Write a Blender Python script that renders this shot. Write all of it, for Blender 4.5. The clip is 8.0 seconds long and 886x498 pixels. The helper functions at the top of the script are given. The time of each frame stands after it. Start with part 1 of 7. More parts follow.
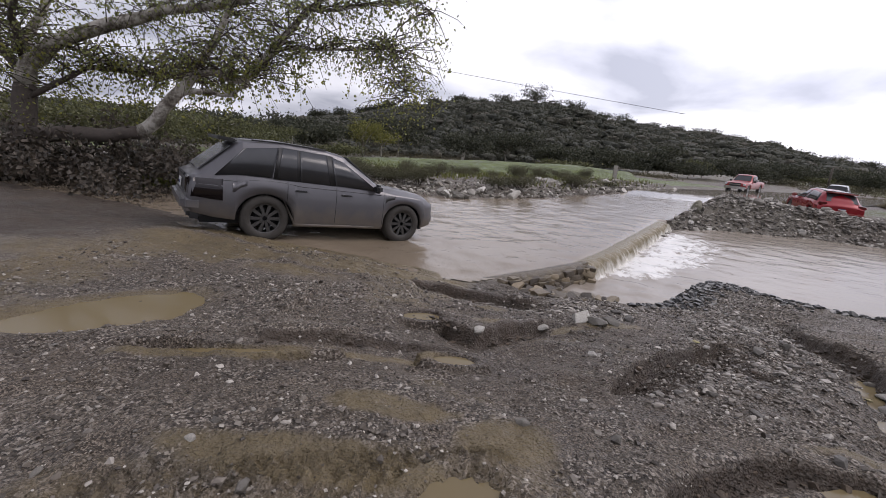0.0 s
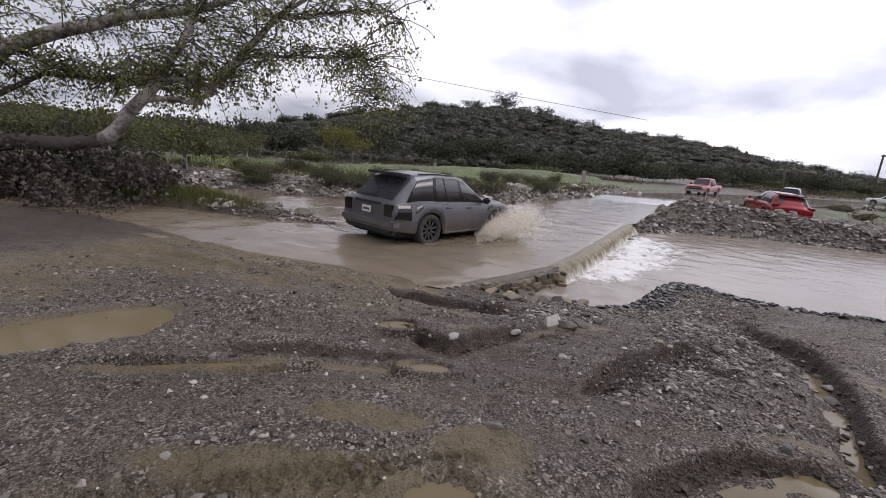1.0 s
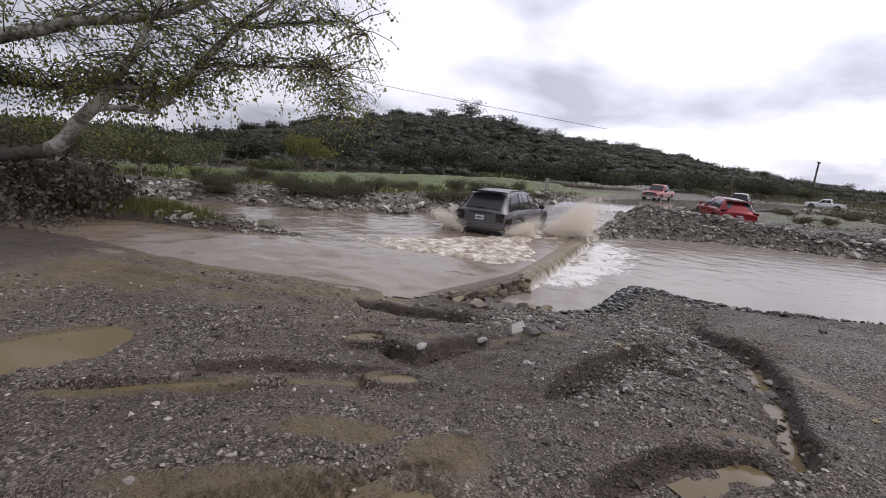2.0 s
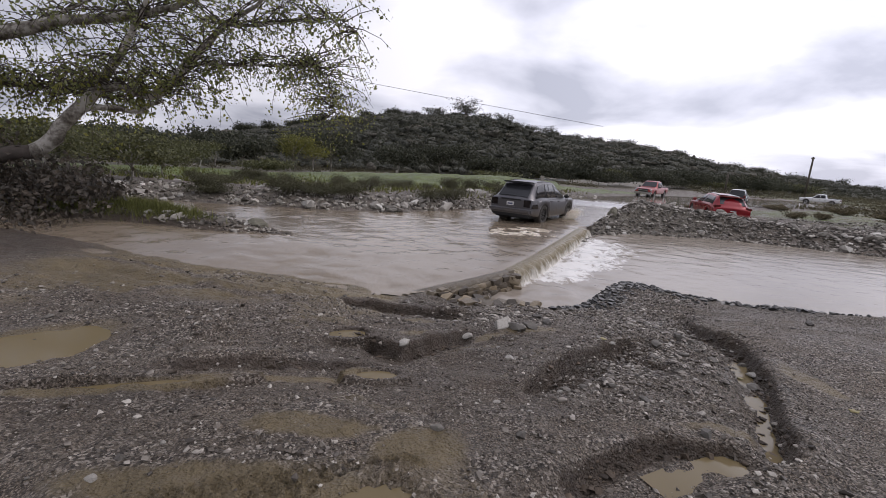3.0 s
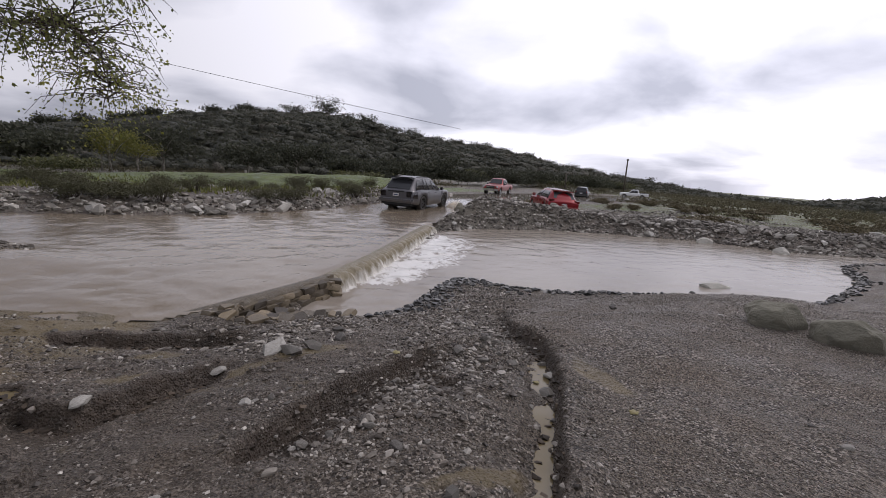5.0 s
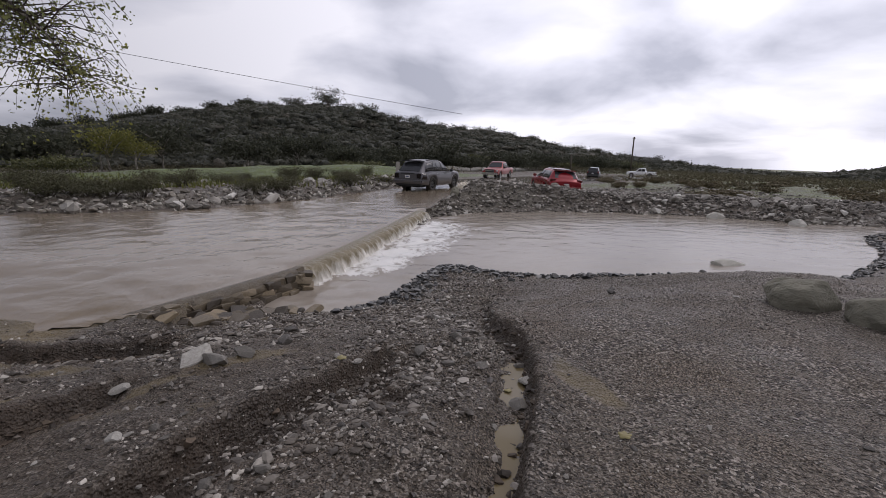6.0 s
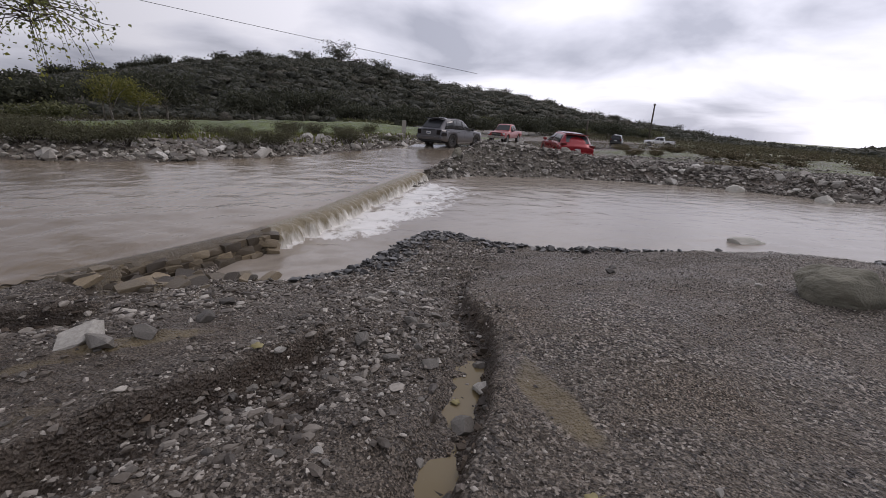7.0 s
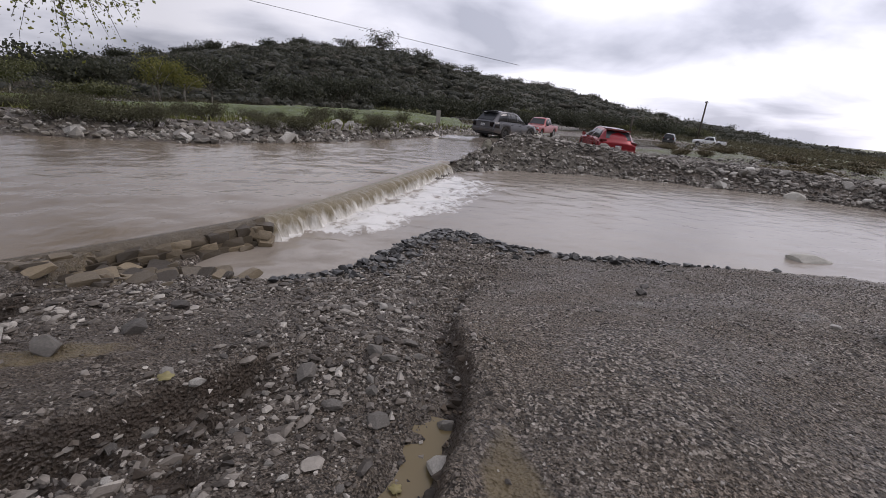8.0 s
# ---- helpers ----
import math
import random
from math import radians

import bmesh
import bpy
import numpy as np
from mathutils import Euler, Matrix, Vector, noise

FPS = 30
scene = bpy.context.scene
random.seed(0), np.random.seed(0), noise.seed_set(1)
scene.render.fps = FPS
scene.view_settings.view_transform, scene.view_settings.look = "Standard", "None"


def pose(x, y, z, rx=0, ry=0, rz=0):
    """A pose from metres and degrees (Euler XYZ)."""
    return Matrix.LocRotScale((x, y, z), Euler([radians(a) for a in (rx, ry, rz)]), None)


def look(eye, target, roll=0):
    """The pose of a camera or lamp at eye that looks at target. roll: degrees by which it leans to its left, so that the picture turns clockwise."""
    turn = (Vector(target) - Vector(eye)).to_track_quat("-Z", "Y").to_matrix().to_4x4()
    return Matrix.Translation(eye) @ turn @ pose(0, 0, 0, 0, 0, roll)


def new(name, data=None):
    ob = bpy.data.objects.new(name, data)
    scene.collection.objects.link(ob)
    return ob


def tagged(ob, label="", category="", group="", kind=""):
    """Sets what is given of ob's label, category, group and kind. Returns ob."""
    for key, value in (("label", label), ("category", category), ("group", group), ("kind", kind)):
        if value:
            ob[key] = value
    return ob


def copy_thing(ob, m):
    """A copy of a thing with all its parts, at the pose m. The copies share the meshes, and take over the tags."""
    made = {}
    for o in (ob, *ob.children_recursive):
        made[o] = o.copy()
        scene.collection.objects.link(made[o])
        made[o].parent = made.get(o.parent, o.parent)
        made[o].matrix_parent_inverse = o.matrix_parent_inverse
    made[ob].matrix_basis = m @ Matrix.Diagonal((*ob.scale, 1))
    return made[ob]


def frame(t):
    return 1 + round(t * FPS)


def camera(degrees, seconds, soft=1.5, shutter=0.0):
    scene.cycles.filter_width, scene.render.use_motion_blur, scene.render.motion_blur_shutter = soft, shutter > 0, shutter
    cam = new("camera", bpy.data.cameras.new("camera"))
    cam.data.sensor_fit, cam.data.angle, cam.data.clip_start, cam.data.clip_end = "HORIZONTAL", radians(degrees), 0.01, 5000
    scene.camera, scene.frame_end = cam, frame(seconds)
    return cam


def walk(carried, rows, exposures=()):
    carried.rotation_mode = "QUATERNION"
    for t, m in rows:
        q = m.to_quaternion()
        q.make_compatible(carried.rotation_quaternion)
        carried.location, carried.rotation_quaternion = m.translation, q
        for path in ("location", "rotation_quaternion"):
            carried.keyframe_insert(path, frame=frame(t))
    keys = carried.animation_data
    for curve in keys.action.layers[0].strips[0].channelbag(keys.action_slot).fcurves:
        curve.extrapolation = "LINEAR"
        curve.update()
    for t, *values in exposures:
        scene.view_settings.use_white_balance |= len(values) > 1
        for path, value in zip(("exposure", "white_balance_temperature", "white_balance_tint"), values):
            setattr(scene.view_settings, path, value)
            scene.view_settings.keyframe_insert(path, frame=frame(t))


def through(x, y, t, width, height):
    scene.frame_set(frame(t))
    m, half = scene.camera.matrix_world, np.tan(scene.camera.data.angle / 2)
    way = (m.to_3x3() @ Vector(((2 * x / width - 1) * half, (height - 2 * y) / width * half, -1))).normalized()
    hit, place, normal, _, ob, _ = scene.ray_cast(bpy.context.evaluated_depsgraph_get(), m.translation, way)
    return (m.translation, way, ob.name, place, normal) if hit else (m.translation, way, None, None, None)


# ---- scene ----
cam = camera(92.0, 8.0, soft=0.75)
PATH = [
    (0, (0.029, 0.149, 1.628), (-0.346, 2.052, 1.141), 4.3),
    (0.5, (0.038, 0.114, 1.656), (-0.273, 2.033, 1.188), 4.5),
    (1, (0.042, 0.077, 1.682), (-0.216, 2.007, 1.228), 4.1),
    (1.5, (0.054, 0.048, 1.709), (-0.118, 1.994, 1.279), 3.8),
    (2, (0.069, -0.011, 1.753), (-0.044, 1.943, 1.342), 4.0),
    (3.3, (0.279, 0.046, 1.688), (0.191, 1.999, 1.267), 3.1),
    (3.5, (0.302, 0.109, 1.648), (0.287, 2.058, 1.2), 3.6),
    (4, (0.585, 0.494, 1.514), (0.635, 2.451, 1.102), 2.5),
    (4.5, (0.995, 0.757, 1.519), (1.178, 2.717, 1.163), 1.8),
    (5, (1.439, 1.011, 1.547), (1.92, 2.916, 1.174), 3.6),
    (5.2, (1.599, 1.141, 1.501), (2.175, 3.021, 1.136), 5.2),
    (6.3, (2.293, 1.893, 1.294), (2.704, 3.787, 0.802), 0.4),
    (6.5, (2.413, 2.065, 1.242), (2.805, 3.948, 0.694), 1.6),
    (7, (2.73, 2.362, 1.205), (3.13, 4.229, 0.612), 3.1),
    (7.5, (3.055, 2.677, 1.159), (3.233, 4.558, 0.501), 4.5),
    (8, (3.232, 3.057, 1.137), (3.483, 4.936, 0.5), 4.8),
]
walk(cam, [(t, look(eye, at, roll)) for t, eye, at, roll in PATH], [(0.0, 0.50, 6500, 19), (2.2, 0.36, 6500, 19), (5.0, 0.14, 6500, 19), (6.4, -0.03, 6500, 19), (7.2, 0.06, 6500, 19), (8.0, 0.17, 6500, 19)])

# ---- sky and light: a bright overcast afternoon ----
world = bpy.data.worlds.new("world")
scene.world = world
world.use_nodes = True
wn, wl = world.node_tree.nodes, world.node_tree.links
wn.clear()


def wnode(kind, **inputs):
    n = wn.new(kind)
    for k, v in inputs.items():
        n.inputs[k.replace("_", " ")].default_value = v
    return n


w_out = wn.new("ShaderNodeOutputWorld")
w_bg = wn.new("ShaderNodeBackground")
w_bg.inputs["Strength"].default_value = 1.0
w_sky = wn.new("ShaderNodeTexSky")
w_sky.sky_type = "NISHITA"
w_sky.sun_disc = False
w_sky.sun_elevation, w_sky.sun_rotation = radians(38), radians(62)
w_co = wn.new("ShaderNodeTexCoord")
w_sep = wn.new("ShaderNodeSeparateXYZ")
wl.new(w_co.outputs["Generated"], w_sep.inputs[0])
# cloud sheet at one height: direction divided by its rise
w_up = wn.new("ShaderNodeMath")
w_up.operation = "MAXIMUM"
w_up.inputs[1].default_value = 0.0
wl.new(w_sep.outputs["Z"], w_up.inputs[0])
w_add = wn.new("ShaderNodeMath")
w_add.operation = "ADD"
w_add.inputs[1].default_value = 0.22
wl.new(w_up.outputs[0], w_add.inputs[0])
w_div = wn.new("ShaderNodeVectorMath")
w_div.operation = "DIVIDE"
w_cmb = wn.new("ShaderNodeCombineXYZ")
for k in range(3):
    wl.new(w_add.outputs[0], w_cmb.inputs[k])
wl.new(w_co.outputs["Generated"], w_div.inputs[0])
wl.new(w_cmb.outputs[0], w_div.inputs[1])
w_map = wn.new("ShaderNodeMapping")
w_map.inputs["Location"].default_value = (3.1, 1.7, 0)
w_map.inputs["Scale"].default_value = (0.5, 0.5, 0.0)
wl.new(w_div.outputs[0], w_map.inputs[0])
w_n1 = wnode("ShaderNodeTexNoise", Scale=1.9, Detail=6.0, Roughness=0.48, Distortion=0.3)
wl.new(w_map.outputs[0], w_n1.inputs["Vector"])
w_ramp = wn.new("ShaderNodeValToRGB")
w_ramp.color_ramp.elements[0].position, w_ramp.color_ramp.elements[0].color = 0.35, (0.43, 0.465, 0.535, 1)
w_ramp.color_ramp.elements[1].position, w_ramp.color_ramp.elements[1].color = 0.60, (0.93, 0.965, 1.02, 1)
e = w_ramp.color_ramp.elements.new(0.49)
e.color = (0.73, 0.77, 0.845, 1)
wl.new(w_n1.outputs["Fac"], w_ramp.inputs[0])
# the cloud is thinner and brighter around the hidden sun
w_dot = wn.new("ShaderNodeVectorMath")
w_dot.operation = "DOT_PRODUCT"
w_dot.inputs[1].default_value = (0.70, 0.55, 0.45)
wl.new(w_co.outputs["Generated"], w_dot.inputs[0])
w_glow = wnode("ShaderNodeMapRange")
for k, v in (("From Min", 0.25), ("From Max", 1.0), ("To Min", 0.68), ("To Max", 1.28)):
    w_glow.inputs[k].default_value = v
wl.new(w_dot.outputs["Value"], w_glow.inputs["Value"])
w_mul = wn.new("ShaderNodeVectorMath")
w_mul.operation = "SCALE"
wl.new(w_ramp.outputs[0], w_mul.inputs[0])
wl.new(w_glow.outputs[0], w_mul.inputs["Scale"])
w_sks = wn.new("ShaderNodeVectorMath")
w_sks.operation = "SCALE"
w_sks.inputs["Scale"].default_value = 0.05
wl.new(w_sky.outputs[0], w_sks.inputs[0])
w_mix = wn.new("ShaderNodeMix")
w_mix.data_type = "RGBA"
w_mix.inputs["Factor"].default_value = 0.93
wl.new(w_sks.outputs[0], w_mix.inputs["A"])
wl.new(w_mul.outputs[0], w_mix.inputs["B"])
wl.new(w_mix.outputs["Result"], w_bg.inputs["Color"])
wl.new(w_bg.outputs[0], w_out.inputs["Surface"])

sun = new("sun", bpy.data.lights.new("sun", "SUN"))
sun.data.energy, sun.data.angle, sun.data.color = 0.7, radians(25), (1.0, 0.95, 0.88)
sun.matrix_world = look((0, 0, 60), (-42, -24, 0))

# ---- the lie of the land ----
_tab = np.random.RandomState(7).rand(256, 256)


def vnoise(x, y, seed=0):
    """Smooth lattice noise, 0 to 1."""
    x, y = np.asarray(x, float) + 31.7 * seed, np.asarray(y, float) + 17.3 * seed
    i, j = np.floor(x).astype(int), np.floor(y).astype(int)
    u, v = x - i, y - j
    u, v = u * u * (3 - 2 * u), v * v * (3 - 2 * v)
    a, b = _tab[i % 256, j % 256], _tab[(i + 1) % 256, j % 256]
    c, d = _tab[i % 256, (j + 1) % 256], _tab[(i + 1) % 256, (j + 1) % 256]
    return (a * (1 - u) + b * u) * (1 - v) + (c * (1 - u) + d * u) * v


def fbm(x, y, seed=0, octaves=4):
    s, a, f = 0.0, 0.5, 1.0
    for k in range(octaves):
        s = s + a * vnoise(np.asarray(x) * f, np.asarray(y) * f, seed + k)
        a, f = a / 2, f * 2.03
    return s


def step(v, a, b):
    u = np.clip((v - a) / (b - a), 0, 1)
    return u * u * (3 - 2 * u)


def line_dist(x, y, pts):
    best = np.full(np.shape(x), 1e9)
    for (ax, ay), (bx, by) in zip(pts, pts[1:]):
        dx, dy = bx - ax, by - ay
        u = np.clip(((x - ax) * dx + (y - ay) * dy) / (dx * dx + dy * dy), 0, 1)
        best = np.minimum(best, np.hypot(x - ax - u * dx, y - ay - u * dy))
    return best


def line_side(x, y, pts):
    """Signed distance to a line (positive to its left) and how far along it, 0 to 1."""
    best, sign, part_way = np.full(np.shape(x), 1e9), np.zeros(np.shape(x)), np.zeros(np.shape(x))
    for k, ((ax, ay), (bx, by)) in enumerate(zip(pts, pts[1:])):
        dx, dy = bx - ax, by - ay
        u = np.clip(((x - ax) * dx + (y - ay) * dy) / (dx * dx + dy * dy), 0, 1)
        d = np.hypot(x - ax - u * dx, y - ay - u * dy)
        near = d < best
        best = np.where(near, d, best)
        sign = np.where(near, np.where(dx * (y - ay) - dy * (x - ax) > 0, 1.0, -1.0), sign)
        part_way = np.where(near, (k + u) / (len(pts) - 1), part_way)
    return best * sign, part_way


def scarp_lines(x, y):
    """Each scarp's signed distance, with a ragged edge, and its fade towards the ends."""
    wob = 0.20 * (fbm(x * 3.6, y * 3.6, 77, 4) - 0.46)
    for pts, drop, run in SCARPS:
        s, u = line_side(x + wob, y + wob, pts)
        yield s, step(u, 0, 0.14) * (1 - step(u, 0.86, 1)), drop, run


def area_dist(x, y, pts):
    """Distance to the edge of a closed outline, negative inside."""
    inside = np.zeros(np.shape(x), bool)
    for (ax, ay), (bx, by) in zip(pts, pts[1:] + pts[:1]):
        if ay != by:
            inside ^= ((ay > y) != (by > y)) & (x < (bx - ax) * (y - ay) / (by - ay) + ax)
    d = line_dist(x, y, pts + pts[:1])
    return np.where(inside, -d, d)


WEIR = [(-0.75, 7.2), (0.35, 8.3), (1.35, 9.45), (2.25, 11.2), (3.6, 14.2), (5.1, 17.6)]
POOL = [(0.75, 8.15), (1.9, 7.85), (2.75, 8.3), (3.45, 9.45), (4.1, 10.3), (4.6, 10.1), (5.0, 9.6), (5.7, 9.3), (6.4, 9.05), (7.2, 9.12), (8.0, 8.7), (8.8, 8.2),
        (9.7, 7.95), (11.0, 7.9), (12.6, 8.2), (14.5, 9.0), (16.3, 9.9), (17.2, 10.8), (18.5, 11.8), (20.4, 12.2), (22.4, 11.2), (26, 8), (30, 4.5), (34, 6.5), (24.5, 13.0), (19.4, 14.5), (18.2, 15.9), (16.8, 17.0),
        (13.6, 18.2), (11, 19.0), (7.2, 18.8), (5.3, 17.5), (3.7, 14.2), (2.35, 11.1), (1.5, 9.5), (0.9, 8.6)]
STREAM = [(-60, 10), (-14, 8.9), (-8.5, 8.0), (-6.6, 7.6), (-4.4, 6.95), (-3.2, 7.4), (-1.75, 7.5), (-1.3, 6.95), (-0.75, 7.1)] + WEIR[1:] + [
    (6.2, 19.6), (8.6, 24.6), (12, 29.3), (19, 36.5), (31, 46), (48, 62), (72, 82), (69, 92), (44, 75), (22, 52), (15, 43), (7.5, 33), (3.7, 26), (0.5, 21.5),
    (-3, 18.2), (-6.5, 17.5), (-13, 17.2), (-60, 22)]
GULLY = [(4.1, 7.5), (3.80, 6.7), (3.66, 6.1), (3.56, 5.6), (3.52, 5.2), (3.48, 4.92), (3.36, 4.55), (3.20, 4.18), (2.97, 3.74), (2.78, 3.36), (2.60, 2.98), (2.40, 2.70), (2.14, 2.54)]
GULLY_2 = [(2.14, 2.54), (2.0, 2.50), (1.66, 2.34), (1.44, 2.22)]
# low scarps washed out of the bank: edge line with the high ground to its left, drop, run-out below
SCARPS = [([(4.28, 7.7), (3.97, 6.8), (3.82, 6.25), (3.73, 5.8), (3.71, 5.35), (3.70, 5.0), (3.55, 4.62), (3.38, 4.2), (3.15, 3.76), (2.94, 3.36), (2.74, 2.97), (2.54, 2.68), (2.34, 2.56)], 0.14, 0.26),
          ([(0.80, 1.95), (0.90, 2.15), (1.05, 2.32), (1.29, 2.52), (1.52, 2.63), (1.80, 2.68), (2.05, 2.69), (2.34, 2.62)], 0.11, 0.26),
          ([(-1.7, 6.15), (-1.35, 6.28), (-1.0, 6.25), (-0.6, 6.3), (-0.1, 6.5), (0.45, 6.75)], 0.15, 0.75),
          ([(-1.2, 4.62), (-0.9, 4.52), (-0.62, 4.28), (-0.38, 4.24), (-0.12, 4.58), (0.15, 4.95), (0.55, 5.5)], 0.18, 0.65),
          ([(-2.3, 2.98), (-1.75, 3.35), (-1.23, 3.54), (-0.8, 3.72), (-0.2, 3.80)], 0.05, 0.25),
          ([(0.82, 3.3), (0.95, 3.68), (1.2, 4.08), (1.5, 4.46), (1.85, 4.84), (2.25, 5.25), (2.6, 5.75)], 0.19, 0.42),
          ([(2.46, 5.1), (2.42, 4.6), (2.52, 4.05)], 0.07, 0.25),
          ([(-3.3, 5.95), (-4.1, 6.15), (-5.0, 6.2), (-6.2, 6.0)], 0.06, 0.18),
          ([(-3.2, 5.75), (-3.7, 4.95), (-3.9, 4.3)], 0.05, 0.16),
          ([(-1.9, 5.6), (-2.6, 5.45), (-3.3, 5.5)], 0.07, 0.2)]
RUT = [(-4.6, 2.0), (-3.6, 2.25), (-2.7, 2.35), (-2.0, 2.6), (-1.3, 3.1), (-0.6, 3.4), (0.4, 4.2)]
RUT_2 = [(-5, 5.6), (-3.4, 5.4), (-2.3, 5.9), (-1.4, 6.2)]
# water-filled hollows: centre, half-lengths, turn
HOLLOWS = [(-3.62, 3.05, 0.95, 0.42, 0.80), (-1.0, 4.46, 0.20, 0.10, 0.2), (-0.45, 3.42, 0.16, 0.07, 0.1), (-0.12, 1.86, 0.20, 0.13, 0.5), (-2.35, 2.75, 0.55, 0.05, 0.35)]
LEAVES = [(2.06, 5.17, 0.085, 30), (3.30, 4.44, 0.06, 110), (3.60, 3.47, 0.075, 200)]
TREADS = [((-1.9, 1.28), (0.15, 2.18)), ((-1.5, 1.0), (0.35, 1.82))]
POOL_Z = -1.0


def stream_z(x, y):
    return -0.70 + 0.042 * np.clip(-x, 0, 8) * (1 - step(y, 9.5, 15)) + 0.12 * step(-x, 2.8, 4.6) * (1 - step(y, 9.5, 12)) - 0.024 * np.clip(np.hypot(x, y) - 32, 0, 90)


def bank(x, y):
    """The near gravel bank, before anything is cut into it."""
    k = np.clip(y - 2, 0, 9)
    z = -0.09 * k - 0.012 * k * k
    z = z + 0.09 * np.clip(-x, 0, 5.2) * step(y, 2, 6.5) + 0.055 * np.clip(x - 3, 0, 7) * step(y, 3, 6.5)
    z = z + 0.17 * np.exp(-((x - 4.7) / np.where(x > 4.7, 2.1, 1.1)) ** 2 - ((y - 5.4) / 1.1) ** 2)
    return np.maximum(z, -0.94)


def beyond_gully(x, y):
    """1 on the smoothly graded gravel to the right of the gully."""
    side = np.interp(np.asarray(y, float), [0.0, 2.5, 4.2, 5.2, 6.5, 9.0], [2.0, 2.55, 3.45, 3.75, 3.95, 5.0])
    return step(np.asarray(x, float) - side, 0.0, 0.4)


def height(x, y, fine=True):
    x, y = np.asarray(x, float), np.asarray(y, float)
    dp, ds = area_dist(x, y, POOL), area_dist(x, y, STREAM)
    ds = ds + (0.55 * (fbm(x * 1.2, y * 1.2, 88) - 0.5) + 0.16 * (fbm(x * 5, y * 5, 89) - 0.47)) * step(-x, 0.5, 1.3) * (y < 10)
    zs = stream_z(x, y)
    near = bank(x, y)
    # the plain beyond the water
    n_big = fbm(x * 0.25, y * 0.25, 3) - 0.47
    far = -0.35 - 0.35 * step(-x, -12, -6) + (0.9 - 0.5 * step(-x, -12, -6)) * n_big * step(y, 20, 30) + (0.5 + 0.04 * np.clip(x + 20, 0, 22)) * np.exp(-((y - 47 - 0.2 * x) / 4.8) ** 2) * step(-x, -22, -8)
    far = far - 0.022 * np.clip(np.hypot(x, y) - 27, 0, 80) - 0.03 * np.clip(x - 55, 0, 900) * step(y, -20, 10)
    far = np.where((x > 10) & (y > 24), np.minimum(far, zs + 0.04 + 0.035 * np.clip(ds, 0, 40)), far)
    rough = fbm(x * 0.9, y * 0.9, 5) - 0.47
    left_bank = zs + 0.04 + 0.32 * step(ds, 0, 2.6) + 0.42 * rough * step(ds, 0.2, 1.5)
    far = np.where((x < 12 + 0.0 * y) & (ds < 14), left_bank + (far - left_bank) * step(ds, 3, 12), far)
    # gravel heaped along the far side of the pool
    heap = -1.0 + 1.12 * step(dp, -0.1, 1.9) * (1 - 0.45 * step(x, 9, 16)) + 0.30 * rough * step(dp, 0.1, 1.2)
    heap = heap + (far - 0.15 - heap) * step(dp, 2.4, 6.5)
    heap = np.minimum(heap, zs + 0.02 + 0.75 * np.clip(ds, 0, 9))
    over = (y > 13 - 0.45 * (x - 14) * (x > 14)) & (x > 2)
    beyond = np.where(over & (dp < 7) & (ds > 0), heap, far)
    z = np.where((y > 12.5) | (x > 22) & (y > 9), beyond, near)
    # flats by the near shore
    z = np.where((y < 12.5) & (dp > 0) & (dp < 2.5) & (ds > 0) & (x > 0.3), np.maximum(z, -0.97 + 0.12 * np.minimum(dp, 1.5)), z)
    z = np.where((y < 12.5) & (dp > 0) & (ds > 0) & (x > 0.3) & (x < 24), np.minimum(z, -0.985 + np.where(x < 9, 0.75, 0.3) * dp), z)
    # beds
    z = np.where(dp < 0, np.minimum(z, POOL_Z - 0.02 - 0.35 * np.minimum(-dp, 1.2)), z)
    z = np.where(ds < 0, np.minimum(z, zs - 0.015 - 0.09 * np.minimum(-ds, 1.0)), z)
    z = np.where((ds >= 0) & (y < 12) & (x < 0), np.maximum(z, zs + 0.004 + 0.06 * np.minimum(ds, 1)), z)
    # nothing stands above the fall
    z = np.where((line_dist(x, y, WEIR[2:]) < 0.45) & (x > 1.2), np.minimum(z, -0.95), z)
    # a low spit in the stream
    sx, sy = (x + 8.8) / 4.2, (y - 10.9) / 1.05
    spit = zs + 0.36 * (1 - (sx * sx + sy * sy)) + 0.14 * rough
    z = np.where(sx * sx + sy * sy < 1.3, np.maximum(z, spit), z)
    if fine:
        for sd, fade, drop, run in scarp_lines(x, y):
            z = z - drop * fade * np.where(sd < 0.05, np.exp(-np.clip(-sd - 0.06, 0, 9) / run) * (1 - step(sd, -0.03, 0.05)), 0) * step(ds, 0.4, 0.75) * (np.abs(sd) < 2)
            z = z + 0.03 * fade * np.exp(-((sd - 0.12) / 0.10) ** 2) * (ds > 0.2)
        dg = np.minimum(line_dist(x, y, GULLY), line_dist(x, y, GULLY_2))
        z = z - 0.045 * (1 - step(dg, 0.05, 0.16)) * (dp > 0.2)
        sd, u = line_side(x, y, SCARPS[5][0])
        rib = np.sin(2 * np.pi * u * 24 + 9 * sd) * step(-sd, 0.03, 0.08) * (1 - step(-sd, 0.30, 0.42)) * step(u, 0.03, 0.1) * (1 - step(u, 0.8, 0.95))
        z = z + 0.030 * rib
        for rut, deep in ((RUT, 0.025), (RUT_2, 0.05)):
            dr = line_dist(x, y + 0.35 * rough, rut)
            z = z - deep * (1 - step(dr, 0.05, 0.3)) * (ds > 0.1)
        dry = step(np.minimum(dp, ds), 0.0, 0.3)
        graded_side = 1 - 0.72 * beyond_gully(x, y)
